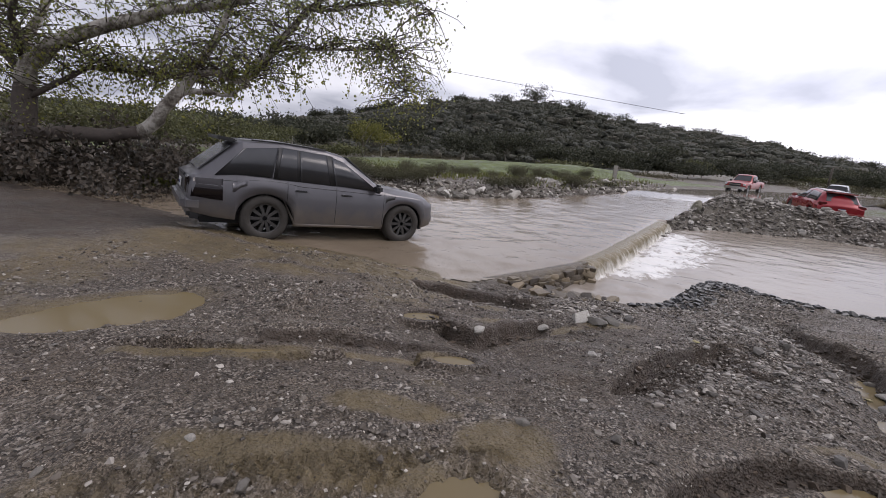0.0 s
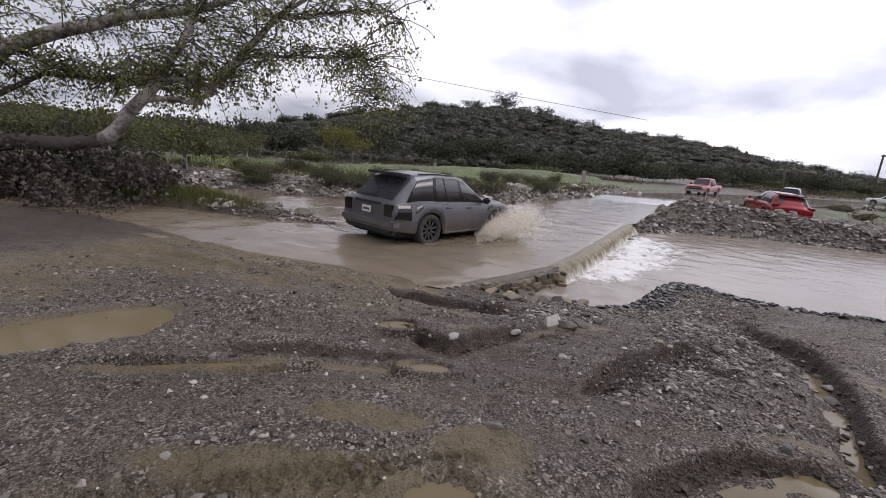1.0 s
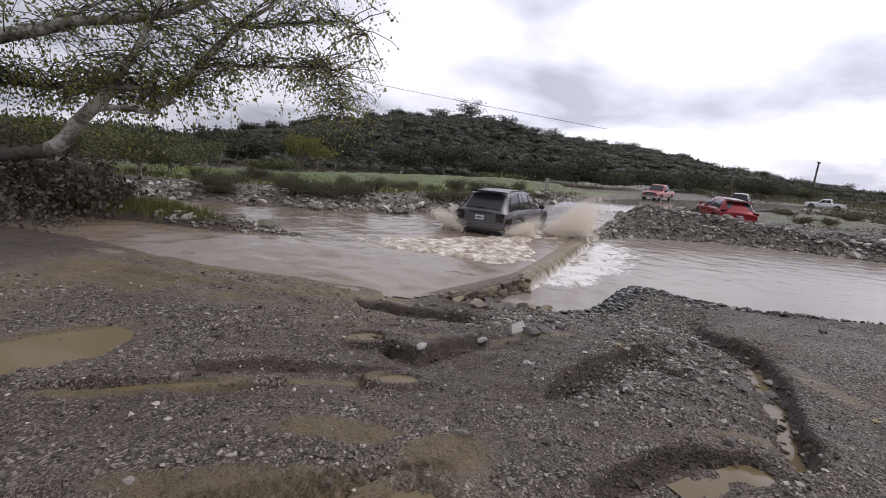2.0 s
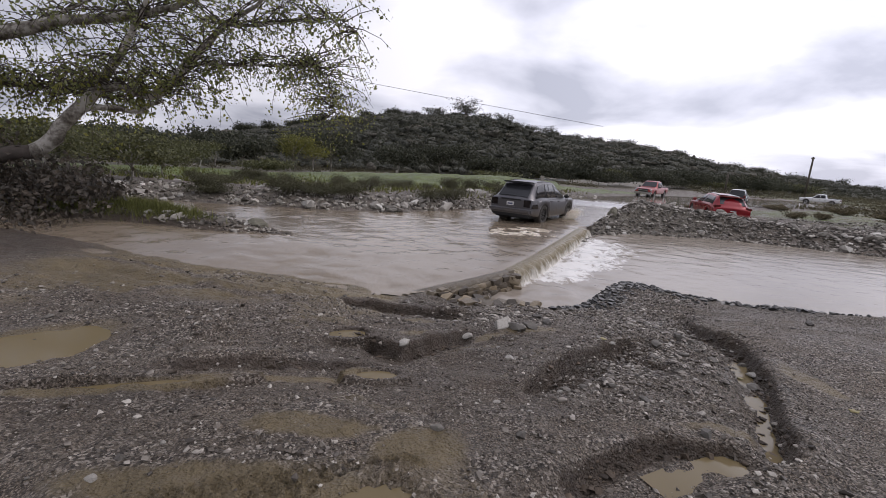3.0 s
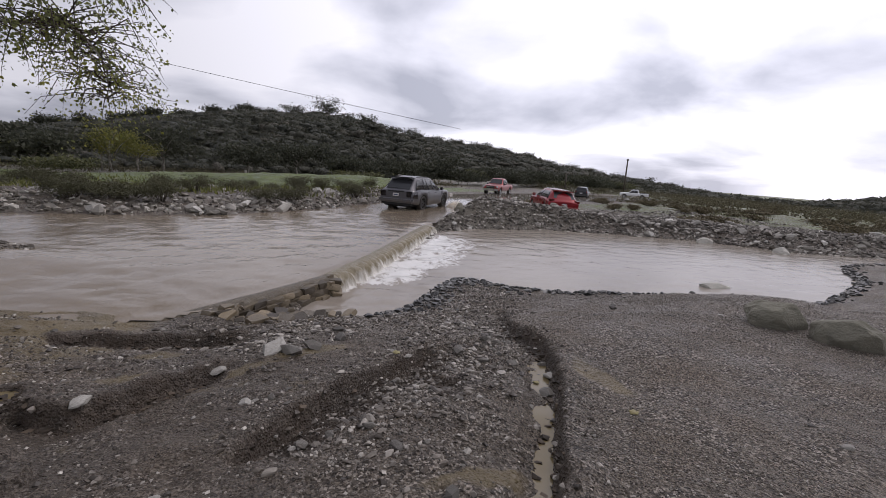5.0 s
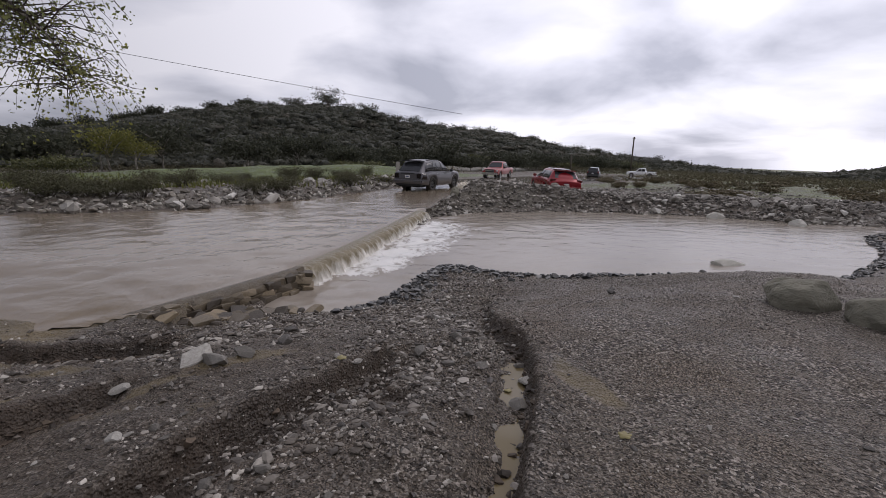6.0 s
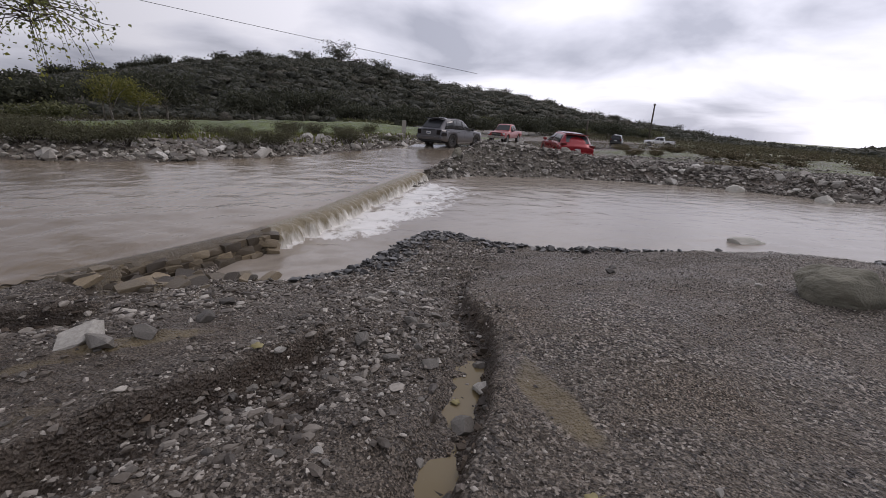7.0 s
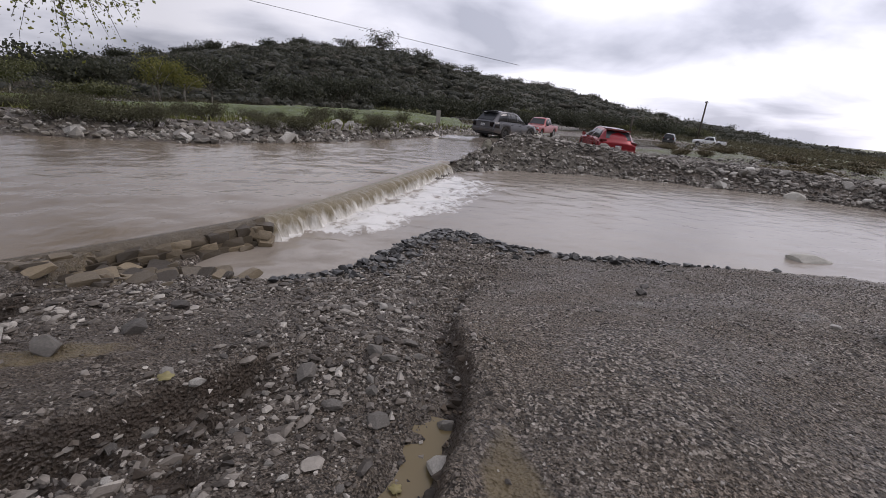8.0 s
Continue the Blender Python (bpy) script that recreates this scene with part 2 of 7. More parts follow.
        z = z + dry * (0.11 * (fbm(x * 1.3, y * 1.3, 9) - 0.47) + graded_side * (0.075 * (fbm(x * 4.5, y * 4.5, 12) - 0.47) + 0.034 * (fbm(x * 13, y * 13, 14, 2) - 0.37)))
        for (ax, ay), (bx, by) in TREADS:
            ln = math.hypot(bx - ax, by - ay)
            along, across = ((x - ax) * (bx - ax) + (y - ay) * (by - ay)) / ln, (-(x - ax) * (by - ay) + (y - ay) * (bx - ax)) / ln
            inside = (1 - step(np.abs(across), 0.15, 0.20)) * step(along, 0, 0.15) * (1 - step(along, ln - 0.15, ln))
            lug = step(np.sin(2 * np.pi * (along / 0.10 + np.abs(across) / 0.16)), -0.2, 0.3)
            z = z + inside * (0.048 * lug - 0.036) * (0.4 + 1.2 * fbm(x * 2.1, y * 2.1, 19))
        for cx, cy, hx, hy, turn in HOLLOWS:
            c, s = math.cos(turn), math.sin(turn)
            u, w = ((x - cx) * c + (y - cy) * s) / hx, (-(x - cx) * s + (y - cy) * c) / hy
            flat = bank(np.array(cx), np.array(cy)) - 0.045
            k = 1 - step(np.hypot(u, w) + 0.5 * rough, 0.7, 1.35)
            z = z + (flat - z) * k
            rr = np.hypot(u, w) + 0.5 * rough
            z = np.where((rr > 1.0) & (rr < 2.0), np.maximum(z, flat + 0.035 * step(rr, 0.95, 1.3)), z)
    return z


# ---- materials ----
class Mat:
    """A small helper to wire a node material."""

    def __init__(self, name):
        self.m = bpy.data.materials.new(name)
        self.m.use_nodes = True
        self.t = self.m.node_tree
        self.b = self.t.nodes["Principled BSDF"]
        self.co = None

    def node(self, kind, **kw):
        n = self.t.nodes.new(kind)
        for k, v in kw.items():
            k = k.replace("_", " ")
            if k in n.inputs:
                n.inputs[k].default_value = v
        return n

    def coords(self):
        if not self.co:
            self.co = self.t.nodes.new("ShaderNodeTexCoord").outputs["Object"]
        return self.co

    def link(self, a, b):
        self.t.links.new(a, b)
        return self

    def noise(self, scale, detail=4, rough=0.55, stretch=None):
        n = self.node("ShaderNodeTexNoise", Scale=scale, Detail=detail, Roughness=rough)
        src = self.coords()
        if stretch:
            mp = self.node("ShaderNodeMapping", Scale=stretch)
            self.link(src, mp.inputs[0])
            src = mp.outputs[0]
        self.link(src, n.inputs["Vector"])
        return n.outputs["Fac"]

    def voronoi(self, scale, what="Color", feature="F1"):
        n = self.node("ShaderNodeTexVoronoi", Scale=scale)
        n.feature = feature
        self.link(self.coords(), n.inputs["Vector"])
        return n.outputs[what]

    def ramp(self, fac, *stops):
        n = self.node("ShaderNodeValToRGB")
        els = n.color_ramp.elements
        while len(els) < len(stops):
            els.new(0.5)
        for el, (p, c) in zip(els, stops):
            el.position = p
            el.color = (*c, 1) if isinstance(c, tuple) else (c, c, c, 1)
        self.link(fac, n.inputs[0])
        return n.outputs[0]

    def mix(self, fac, a, b, how="MIX"):
        n = self.node("ShaderNodeMix")
        n.data_type, n.blend_type = "RGBA", how
        for v, s in ((fac, "Factor"), (a, "A"), (b, "B")):
            if isinstance(v, tuple):
                n.inputs[s].default_value = (*v, 1)
            elif isinstance(v, (int, float)):
                n.inputs[s].default_value = v
            else:
                self.link(v, n.inputs[s])
        return n.outputs["Result"]

    def math(self, how, a, b=0.0):
        n = self.node("ShaderNodeMath")
        n.operation = how
        for k, v in enumerate((a, b)):
            if isinstance(v, (int, float)):
                n.inputs[k].default_value = v
            else:
                self.link(v, n.inputs[k])
        return n.outputs[0]

    def attr(self, name):
        n = self.node("ShaderNodeAttribute")
        n.attribute_name = name
        return n.outputs["Fac"]

    def island(self):
        return self.node("ShaderNodeNewGeometry").outputs["Random Per Island"]

    def any_object(self):
        return self.node("ShaderNodeObjectInfo").outputs["Random"]

    def set(self, **kw):
        for k, v in kw.items():
            k = k.replace("_", " ")
            if isinstance(v, tuple):
                self.b.inputs[k].default_value = (*v, 1) if len(v) == 3 and k != "Normal" else v
            elif isinstance(v, (int, float)):
                self.b.inputs[k].default_value = v
            else:
                self.link(v, self.b.inputs[k])
        return self

    def bump(self, fac, strength=0.5, distance=0.02):
        n = self.node("ShaderNodeBump", Strength=strength, Distance=distance)
        self.link(fac, n.inputs["Height"])
        if self.b.inputs["Normal"].is_linked:
            self.link(self.b.inputs["Normal"].links[0].from_socket, n.inputs["Normal"])
        self.link(n.outputs[0], self.b.inputs["Normal"])
        return self


def ground_material():
    k = Mat("wet_gravel_and_mud")
    grey = k.ramp(k.voronoi(62), (0.22, (0.026, 0.019, 0.013)), (0.44, (0.082, 0.063, 0.045)), (0.62, (0.150, 0.121, 0.090)), (0.82, (0.40, 0.35, 0.295)))
    fine = k.ramp(k.voronoi(120), (0.22, (0.032, 0.023, 0.015)), (0.52, (0.102, 0.077, 0.053)), (0.78, (0.28, 0.23, 0.178)))
    gravel = k.mix(k.ramp(k.noise(2.2), (0.42, 0.0), (0.6, 1.0)), grey, fine)
    # dark brown soil; its mask also carries shade painted in under the sycamore
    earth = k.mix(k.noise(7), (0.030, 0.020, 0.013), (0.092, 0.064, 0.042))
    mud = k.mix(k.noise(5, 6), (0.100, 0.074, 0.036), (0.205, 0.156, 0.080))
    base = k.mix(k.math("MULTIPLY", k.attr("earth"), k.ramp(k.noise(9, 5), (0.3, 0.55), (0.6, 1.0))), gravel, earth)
    base = k.mix(k.ramp(k.math("ADD", k.attr("mud"), k.math("MULTIPLY", k.noise(11, 6), 0.5)), (0.55, 0.0), (0.85, 1.0)), base, mud)
    grass = k.mix(k.noise(0.8, 6), (0.064, 0.088, 0.018), (0.140, 0.180, 0.036))
    base = k.mix(k.ramp(k.math("ADD", k.attr("grass"), k.math("MULTIPLY", k.noise(0.9, 6), 0.5)), (0.6, 0.0), (0.85, 1.0)), base, grass)
    silt = k.mix(k.noise(6, 5), (0.11, 0.10, 0.07), (0.24, 0.22, 0.18))
    base = k.mix(k.ramp(k.math("ADD", k.attr("silt"), k.math("MULTIPLY", k.noise(1.7, 6), 0.5)), (0.6, 0.0), (0.95, 0.85)), base, silt)
    base = k.mix(0.55, base, k.ramp(k.noise(0.8, 5), (0.3, 0.55), (0.7, 1.25)), "MULTIPLY")
    k.set(Base_Color=base, Roughness=k.math("SUBTRACT", k.ramp(k.noise(1.6, 5), (0.3, 0.42), (0.7, 0.8)), k.math("MULTIPLY", k.attr("mud"), 0.22)))
    k.bump(k.noise(70, 4, 0.7), 0.6, 0.012)
    k.bump(k.math("MULTIPLY", k.voronoi(55, "Distance"), k.math("SUBTRACT", 1.0, k.math("MULTIPLY", k.attr("mud"), 0.8))), 1.0, 0.02)
    k.bump(k.noise(24, 6), 1.0, 0.04)
    return k.m


def water_material(name, c1, c2, rough, scale, stretch, strength, foamy=False):
    k = Mat(name)
    col = k.mix(k.noise(0.7, 4), c1, c2)
    if foamy:
        # foam drawn out into threads and rings
        warp = k.noise(2.6, 8, 0.7, (1.0, 0.75, 1.0))
        thread = k.math("SUBTRACT", 1.0, k.math("MULTIPLY", k.math("ABSOLUTE", k.math("SUBTRACT", k.noise(3.4, 6, 0.62, (1.0, 0.7, 1.0)), 0.5)), 5.0))
        lace = k.math("ADD", k.math("MULTIPLY", warp, 0.45), k.math("MULTIPLY", thread, 0.30))
        edge = k.ramp(k.math("ADD", k.math("MULTIPLY", k.attr("foam"), 0.85), lace), (0.84, 0.0), (1.0, 1.0))
        col = k.mix(edge, col, (0.72, 0.70, 0.66))
    k.set(Base_Color=col, Roughness=rough, IOR=1.33, Specular_IOR_Level=0.5)
    k.bump(k.noise(scale, 5, 0.5, stretch), strength, 0.06)
    k.bump(k.noise(scale * 5, 3, 0.5, stretch), strength * 0.5, 0.012)
    return k.m


MUD_1, MUD_2 = (0.240, 0.206, 0.168), (0.315, 0.275, 0.230)
mat_ground = ground_material()
mat_stream = water_material("muddy_stream", (0.165, 0.130, 0.092), (0.235, 0.190, 0.140), 0.16, 2.2, (1.0, 0.7, 1.0), 0.6)
mat_pool = water_material("muddy_pool", MUD_1, MUD_2, 0.16, 1.7, (0.8, 1.3, 1.0), 0.5, foamy=True)
mat_road_water = water_material("flood_water", MUD_1, MUD_2, 0.08, 1.2, (1.0, 1.0, 1.0), 0.12)
mat_puddle = water_material("puddle_water", (0.150, 0.116, 0.060), (0.185, 0.145, 0.080), 0.10, 3.0, (1.0, 1.0, 1.0), 0.03)


def mesh_of(name, verts, faces, mat=None, smooth=True):
    me = bpy.data.meshes.new(name)
    me.from_pydata([tuple(v) for v in verts], [], faces)
    if smooth:
        me.polygons.foreach_set("use_smooth", [True] * len(me.polygons))
    if mat:
        me.materials.append(mat)
    me.update()
    return me


def grid_mesh(name, xs, ys, z, mat, keep=None):
    """A sheet over the plan; keep picks the squares that exist."""
    gx, gy = np.meshgrid(xs, ys)
    nx, ny = len(xs), len(ys)
    v = np.stack([gx.ravel(), gy.ravel(), np.asarray(z).ravel()], 1).astype(np.float32)
    i = (np.arange(ny - 1)[:, None] * nx + np.arange(nx - 1)[None, :])
    f = np.stack([i, i + 1, i + 1 + nx, i + nx], -1)
    f = f[keep] if keep is not None else f.reshape(-1, 4)
    if keep is not None:
        used = np.unique(f)
        back = np.zeros(len(v), int)
        back[used] = np.arange(len(used))
        v, f = v[used], back[f]
    me = bpy.data.meshes.new(name)
    me.vertices.add(len(v))
    me.vertices.foreach_set("co", v.ravel())
    me.loops.add(f.size)
    me.loops.foreach_set("vertex_index", f.ravel().astype(np.int32))
    me.polygons.add(len(f))
    me.polygons.foreach_set("loop_start", np.arange(0, f.size, 4, dtype=np.int32))
    me.polygons.foreach_set("use_smooth", np.ones(len(f), bool))
    me.materials.append(mat)
    me.update(calc_edges=True)
    return me, v


def put_attr(me, name, values):
    a = me.attributes.new(name, "FLOAT", "POINT")
    a.data.foreach_set("value", np.asarray(values, np.float32))


def graded(a, b, fine, lo, hi, grow=1.13, cap=90.0):
    """Coordinates: even steps from a to b, then wider and wider out to lo and hi."""
    out = list(np.arange(a, b, fine))
    s, p = fine, b
    while p < hi:
        out.append(p)
        s = min(s * grow, cap)
        p += s
    s, p = fine, a
    left = []
    while p > lo:
        s = min(s * grow, cap)
        p -= s
        left.append(p)
    return np.array(left[::-1] + out)


# ---- the ground, one sheet out to the horizon ----
gx_, gy_ = graded(-5.5, 8.0, 0.028, -1600, 1600, 1.09), graded(0.8, 9.0, 0.028, -300, 1900, 1.05)
GX, GY = np.meshgrid(gx_, gy_)
GZ = height(GX, GY)
me_ground, gv = grid_mesh("ground", gx_, gy_, GZ, mat_ground)
px, py = gv[:, 0], gv[:, 1]
g_dp, g_ds = area_dist(px, py, POOL), area_dist(px, py, STREAM)
PUDDLES = [(-3.75, 3.1, 1.15, 0.42, 0.8), (-0.7, 2.5, 0.5, 0.16, 0.15), (-0.9, 1.85, 1.0, 0.2, 0.13), (-2.2, 2.75, 0.9, 0.12, 0.4), (-1.0, 3.3, 0.6, 0.10, 0.35),
           (-4.2, 5.4, 2.2, 0.7, -0.05), (-2.1, 6.3, 1.2, 0.5, 0.3), (0.2, 5.0, 0.9, 0.12, 0.25), (1.2, 5.45, 0.5, 0.15, 0.4), (-0.35, 5.7, 0.28, 0.16, 0.0),
           (0.05, 2.35, 0.35, 0.3, 0.2), (3.75, 4.3, 0.14, 0.6, 0.15), (2.3, 2.95, 0.55, 0.12, 0.2)]
mud = np.zeros(len(px))
for cx, cy, rx_, ry_, turn in PUDDLES:
    c, s = math.cos(turn), math.sin(turn)
    u, w = ((px - cx) * c + (py - cy) * s) / rx_, (-(px - cx) * s + (py - cy) * c) / ry_
    mud = np.maximum(mud, 0.62 * (1 - step(np.hypot(u, w), 0.55, 1.35)))
mud = np.maximum(mud, (0.55 + 0.3 * fbm(px * 0.7, py * 1.6, 66)) * (1 - step(g_ds, 0.8, 2.6)) * (py < 9) * step(-px, 0.2, 1.2))
mud = np.maximum(mud, 0.50 * step(fbm(px * 0.55, py * 1.0, 67), 0.40, 0.56) * step(-px, -2.5, -0.5) * step(py, 2.2, 3.2) * (py < 8))
earth = np.zeros(len(px))
wash = np.zeros(len(px))
# bare earth on the scarp faces, the shadow along each cut painted in with it
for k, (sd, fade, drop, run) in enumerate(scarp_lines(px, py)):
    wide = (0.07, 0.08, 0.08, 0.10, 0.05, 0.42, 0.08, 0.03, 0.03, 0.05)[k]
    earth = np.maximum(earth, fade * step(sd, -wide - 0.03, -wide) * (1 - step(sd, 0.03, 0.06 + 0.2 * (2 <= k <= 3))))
    wash = np.maximum(wash, fade * (1 - step(np.abs(sd), 0.1, 0.25)))
earth = np.maximum(earth, 0.4 * (1 - step(line_dist(px, py, RUT), 0.15, 0.5)))
earth = np.maximum(earth, 0.5 * (1 - step(np.hypot((px - 0.5) / 2.6, (py - 4.7) / 2.3), 0.5, 1.15)))
earth = np.maximum(earth, 0.45 * step(py, 19, 21) * (g_ds > 0))
mud = mud * (1 - 0.9 * wash)
for (ax, ay), (bx, by) in TREADS:
    mud = np.maximum(mud, 0.42 * (1 - step(line_dist(px, py, [(ax, ay), (bx, by)]), 0.15, 0.45)))
far_out = np.hypot(px, py)
left_plain = step(0.8 * np.clip(py - 32, 0, 60) - px, -17, -8)
levee = left_plain * (1 - step(np.abs(py - 48 - 0.2 * px), 7.0, 11.0)) * (g_ds > 3)
scrubby = (1 - left_plain) * step(g_ds, 1.5, 5.0) * step(far_out, 24, 34)
grass = np.maximum(left_plain * (0.22 * step(g_ds, 2.0, 5.0) + 0.16 * step(g_ds, 6, 12)) * (py > 14) * (g_ds > 0), np.maximum(0.95 * levee, 0.50 * scrubby))
grass = np.maximum(grass, 0.45 * (((px + 9.5) / 3.4) ** 2 + ((py - 10.9) / 0.9) ** 2 < 1))
silt = 0.42 * left_plain * (g_ds > 0) * (1 - step(g_ds, 4, 12)) * (py > 15) + 0.22 * (py > 12.5) * (1 - step(g_dp, 2, 5)) * (g_dp > 0)
earth = np.maximum(earth, 0.8 * scrubby)
earth = np.maximum(earth, 0.45 * (py > 12.5) * (px > 4) * (1 - step(g_dp, 3, 7)) * (g_dp > 0))
# wet soil beside the thicket, the tree's shade darkened into its colour too
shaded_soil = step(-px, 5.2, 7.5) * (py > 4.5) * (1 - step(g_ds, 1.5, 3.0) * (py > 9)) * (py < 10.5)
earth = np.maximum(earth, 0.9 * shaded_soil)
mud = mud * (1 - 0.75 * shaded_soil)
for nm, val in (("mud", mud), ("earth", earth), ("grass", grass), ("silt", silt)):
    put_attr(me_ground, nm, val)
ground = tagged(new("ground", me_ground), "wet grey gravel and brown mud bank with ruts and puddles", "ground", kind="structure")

# ---- water ----
sx_, sy_ = graded(-14, 7, 0.12, -64, 62, 1.10, 1.2), graded(6.6, 20, 0.12, 6.0, 66, 1.07, 0.9)
SX, SY = np.meshgrid(sx_, sy_)
cx_, cy_ = np.meshgrid((sx_[1:] + sx_[:-1]) / 2, (sy_[1:] + sy_[:-1]) / 2)
s_wave = 0.05 * (fbm(SX * 1.6, SY * 1.6, 21) - 0.47) + 0.03 * (fbm(SX * 4, SY * 4, 23) - 0.47)
me_stream, _ = grid_mesh("stream_water", sx_, sy_, stream_z(SX, SY) + s_wave * (area_dist(SX, SY, STREAM) < -0.3) - 0.07 * (1 - step(line_dist(SX, SY, WEIR[2:]), 0.14, 0.42)), mat_stream, keep=(cy_ < 27.6) & (area_dist(cx_, cy_, STREAM) < np.where((cx_ > -0.3) & (line_dist(cx_, cy_, WEIR) < 2), -0.03, 0.5)) & ~((line_dist(cx_, cy_, WEIR) < 0.4) & (area_dist(cx_, cy_, STREAM) > -0.05)))
stream = tagged(new("stream_water", me_stream), "shallow muddy brown water flowing over the ford", "water", kind="structure")

FOAM = [(1.2, 9.4), (1.7, 9.5), (2.8, 9.8), (3.8, 10.5), (5.0, 11.9), (6.0, 13.4), (7.0, 15.0), (6.4, 16.4), (5.0, 17.2), (3.5, 14.2), (2.2, 11.2)]
rx_line, ry_line = np.arange(4, 76, 0.6), np.arange(27.3, 96, 0.6)
RX, RY = np.meshgrid(rx_line, ry_line)
cx_, cy_ = np.meshgrid((rx_line[1:] + rx_line[:-1]) / 2, (ry_line[1:] + ry_line[:-1]) / 2)
me_road, _ = grid_mesh("flooded_road", rx_line, ry_line, stream_z(RX, RY) + 0.10 * step(RY, 28, 34), mat_road_water, keep=area_dist(cx_, cy_, STREAM) < 0.4)
tagged(new("flooded_road", me_road), "calm sheet of water over the far road, bright with sky", "water", kind="structure")

qx_, qy_ = graded(0.4, 9, 0.10, 0.3, 34, 1.06, 0.6), graded(7.6, 19.3, 0.10, 3, 19.6, 1.06, 0.6)
QX, QY = np.meshgrid(qx_, qy_)
cx_, cy_ = np.meshgrid((qx_[1:] + qx_[:-1]) / 2, (qy_[1:] + qy_[:-1]) / 2)
near_fall = line_dist(QX, QY, WEIR[2:])
lively = 1 - step(near_fall, 0.6, 2.6)
q_wave = (0.02 + 0.10 * lively) * (fbm(QX * 2.2, QY * 2.2, 31) - 0.47) + (0.008 + 0.06 * lively) * (fbm(QX * 6, QY * 6, 33) - 0.47)
me_pool, qv = grid_mesh("pool_water", qx_, qy_, POOL_Z + q_wave, mat_pool, keep=area_dist(cx_, cy_, POOL) < 0.3)
q_near = line_dist(qv[:, 0], qv[:, 1], WEIR[2:])
q_in = -area_dist(qv[:, 0], qv[:, 1], FOAM) + 0.9 * (fbm(qv[:, 0] * 1.4, qv[:, 1] * 1.4, 35) - 0.47)
put_attr(me_pool, "foam", np.maximum(0.80 * (1 - step(q_near, 0.15, 0.55)) * step(q_in, -0.3, 0.2), step(q_in, -0.25, 0.7) * (0.50 + 0.30 * (1 - step(q_near, 0.4, 2.0)))))
pool = tagged(new("pool_water", me_pool), "muddy brown pool with white foam below the fall", "water", kind="structure")


# ---- builders ----
def part(name, me, parent=None, label="", m=None):
    ob = new(name, me)
    if parent:
        ob.parent = parent
    if m is not None:
        ob.matrix_basis = m
    if label:
        ob["label"] = label
    return ob


def thing(name, label, category, group="", kind="", m=None, data=None):
    ob = new(name, data)
    if m is not None:
        ob.matrix_basis = m
    return tagged(ob, label, category, group, kind)


def box_mesh(name, size, mat, bevel=0.01, centre=(0, 0, 0), seg=2):
    bm = bmesh.new()
    bmesh.ops.create_cube(bm, size=1)
    bmesh.ops.scale(bm, vec=size, verts=bm.verts)
    if bevel:
        bmesh.ops.bevel(bm, geom=bm.edges[:], offset=bevel, segments=seg, affect="EDGES")
    bmesh.ops.translate(bm, vec=centre, verts=bm.verts)
    me = bpy.data.meshes.new(name)
    bm.to_mesh(me)
    bm.free()
    me.materials.append(mat)
    return me


def tube_data(pts, radii, sides=8):
    """Verts and faces of a tapered tube."""
    pts = [Vector(p) for p in pts]
    vs, fs = [], []
    for k, p in enumerate(pts):
        d = (pts[min(k + 1, len(pts) - 1)] - pts[max(k - 1, 0)]).normalized()
        a = d.orthogonal().normalized() if k == 0 else (a - d * a.dot(d)).normalized()
        b = d.cross(a)
        for j in range(sides):
            w = 2 * math.pi * j / sides
            vs.append(p + (a * math.cos(w) + b * math.sin(w)) * radii[k])
    for k in range(len(pts) - 1):
        for j in range(sides):
            n = (j + 1) % sides
            fs.append((k * sides + j, k * sides + n, (k + 1) * sides + n, (k + 1) * sides + j))
    fs.append(tuple(range(sides))[::-1])
    fs.append(tuple(range((len(pts) - 1) * sides, len(pts) * sides)))
    return vs, fs


def tube(name, pts, radii, mat, sides=8):
    if isinstance(radii, (int, float)):
        radii = [radii] * len(pts)
    return mesh_of(name, *tube_data(pts, radii, sides), mat)


def lathe(name, profile, mat, sides=28):
    """A ring-shaped solid round the y axis from (radius, y) points, closed on itself."""
    n = len(profile)
    vs = [(r * math.cos(2 * math.pi * j / sides), y, r * math.sin(2 * math.pi * j / sides)) for j in range(sides) for r, y in profile]
    fs = [(j * n + k, j * n + (k + 1) % n, ((j + 1) % sides) * n + (k + 1) % n, ((j + 1) % sides) * n + k) for j in range(sides) for k in range(n)]
    return mesh_of(name, vs, fs, mat)


def plate(name, corners, depth, mat):
    """A flat piece with thickness from its outline in space."""
    c = [Vector(p) for p in corners]
    nrm = sum(((c[k] - c[0]).cross(c[k + 1] - c[0]) for k in range(1, len(c) - 1)), Vector()).normalized()
    n = len(c)
    vs = c + [p - nrm * depth for p in c]
    fs = [tuple(range(n)), tuple(range(2 * n - 1, n - 1, -1))] + [(k, k + n, (k + 1) % n + n, (k + 1) % n) for k in range(n)]
    return mesh_of(name, vs, fs, mat, smooth=False)


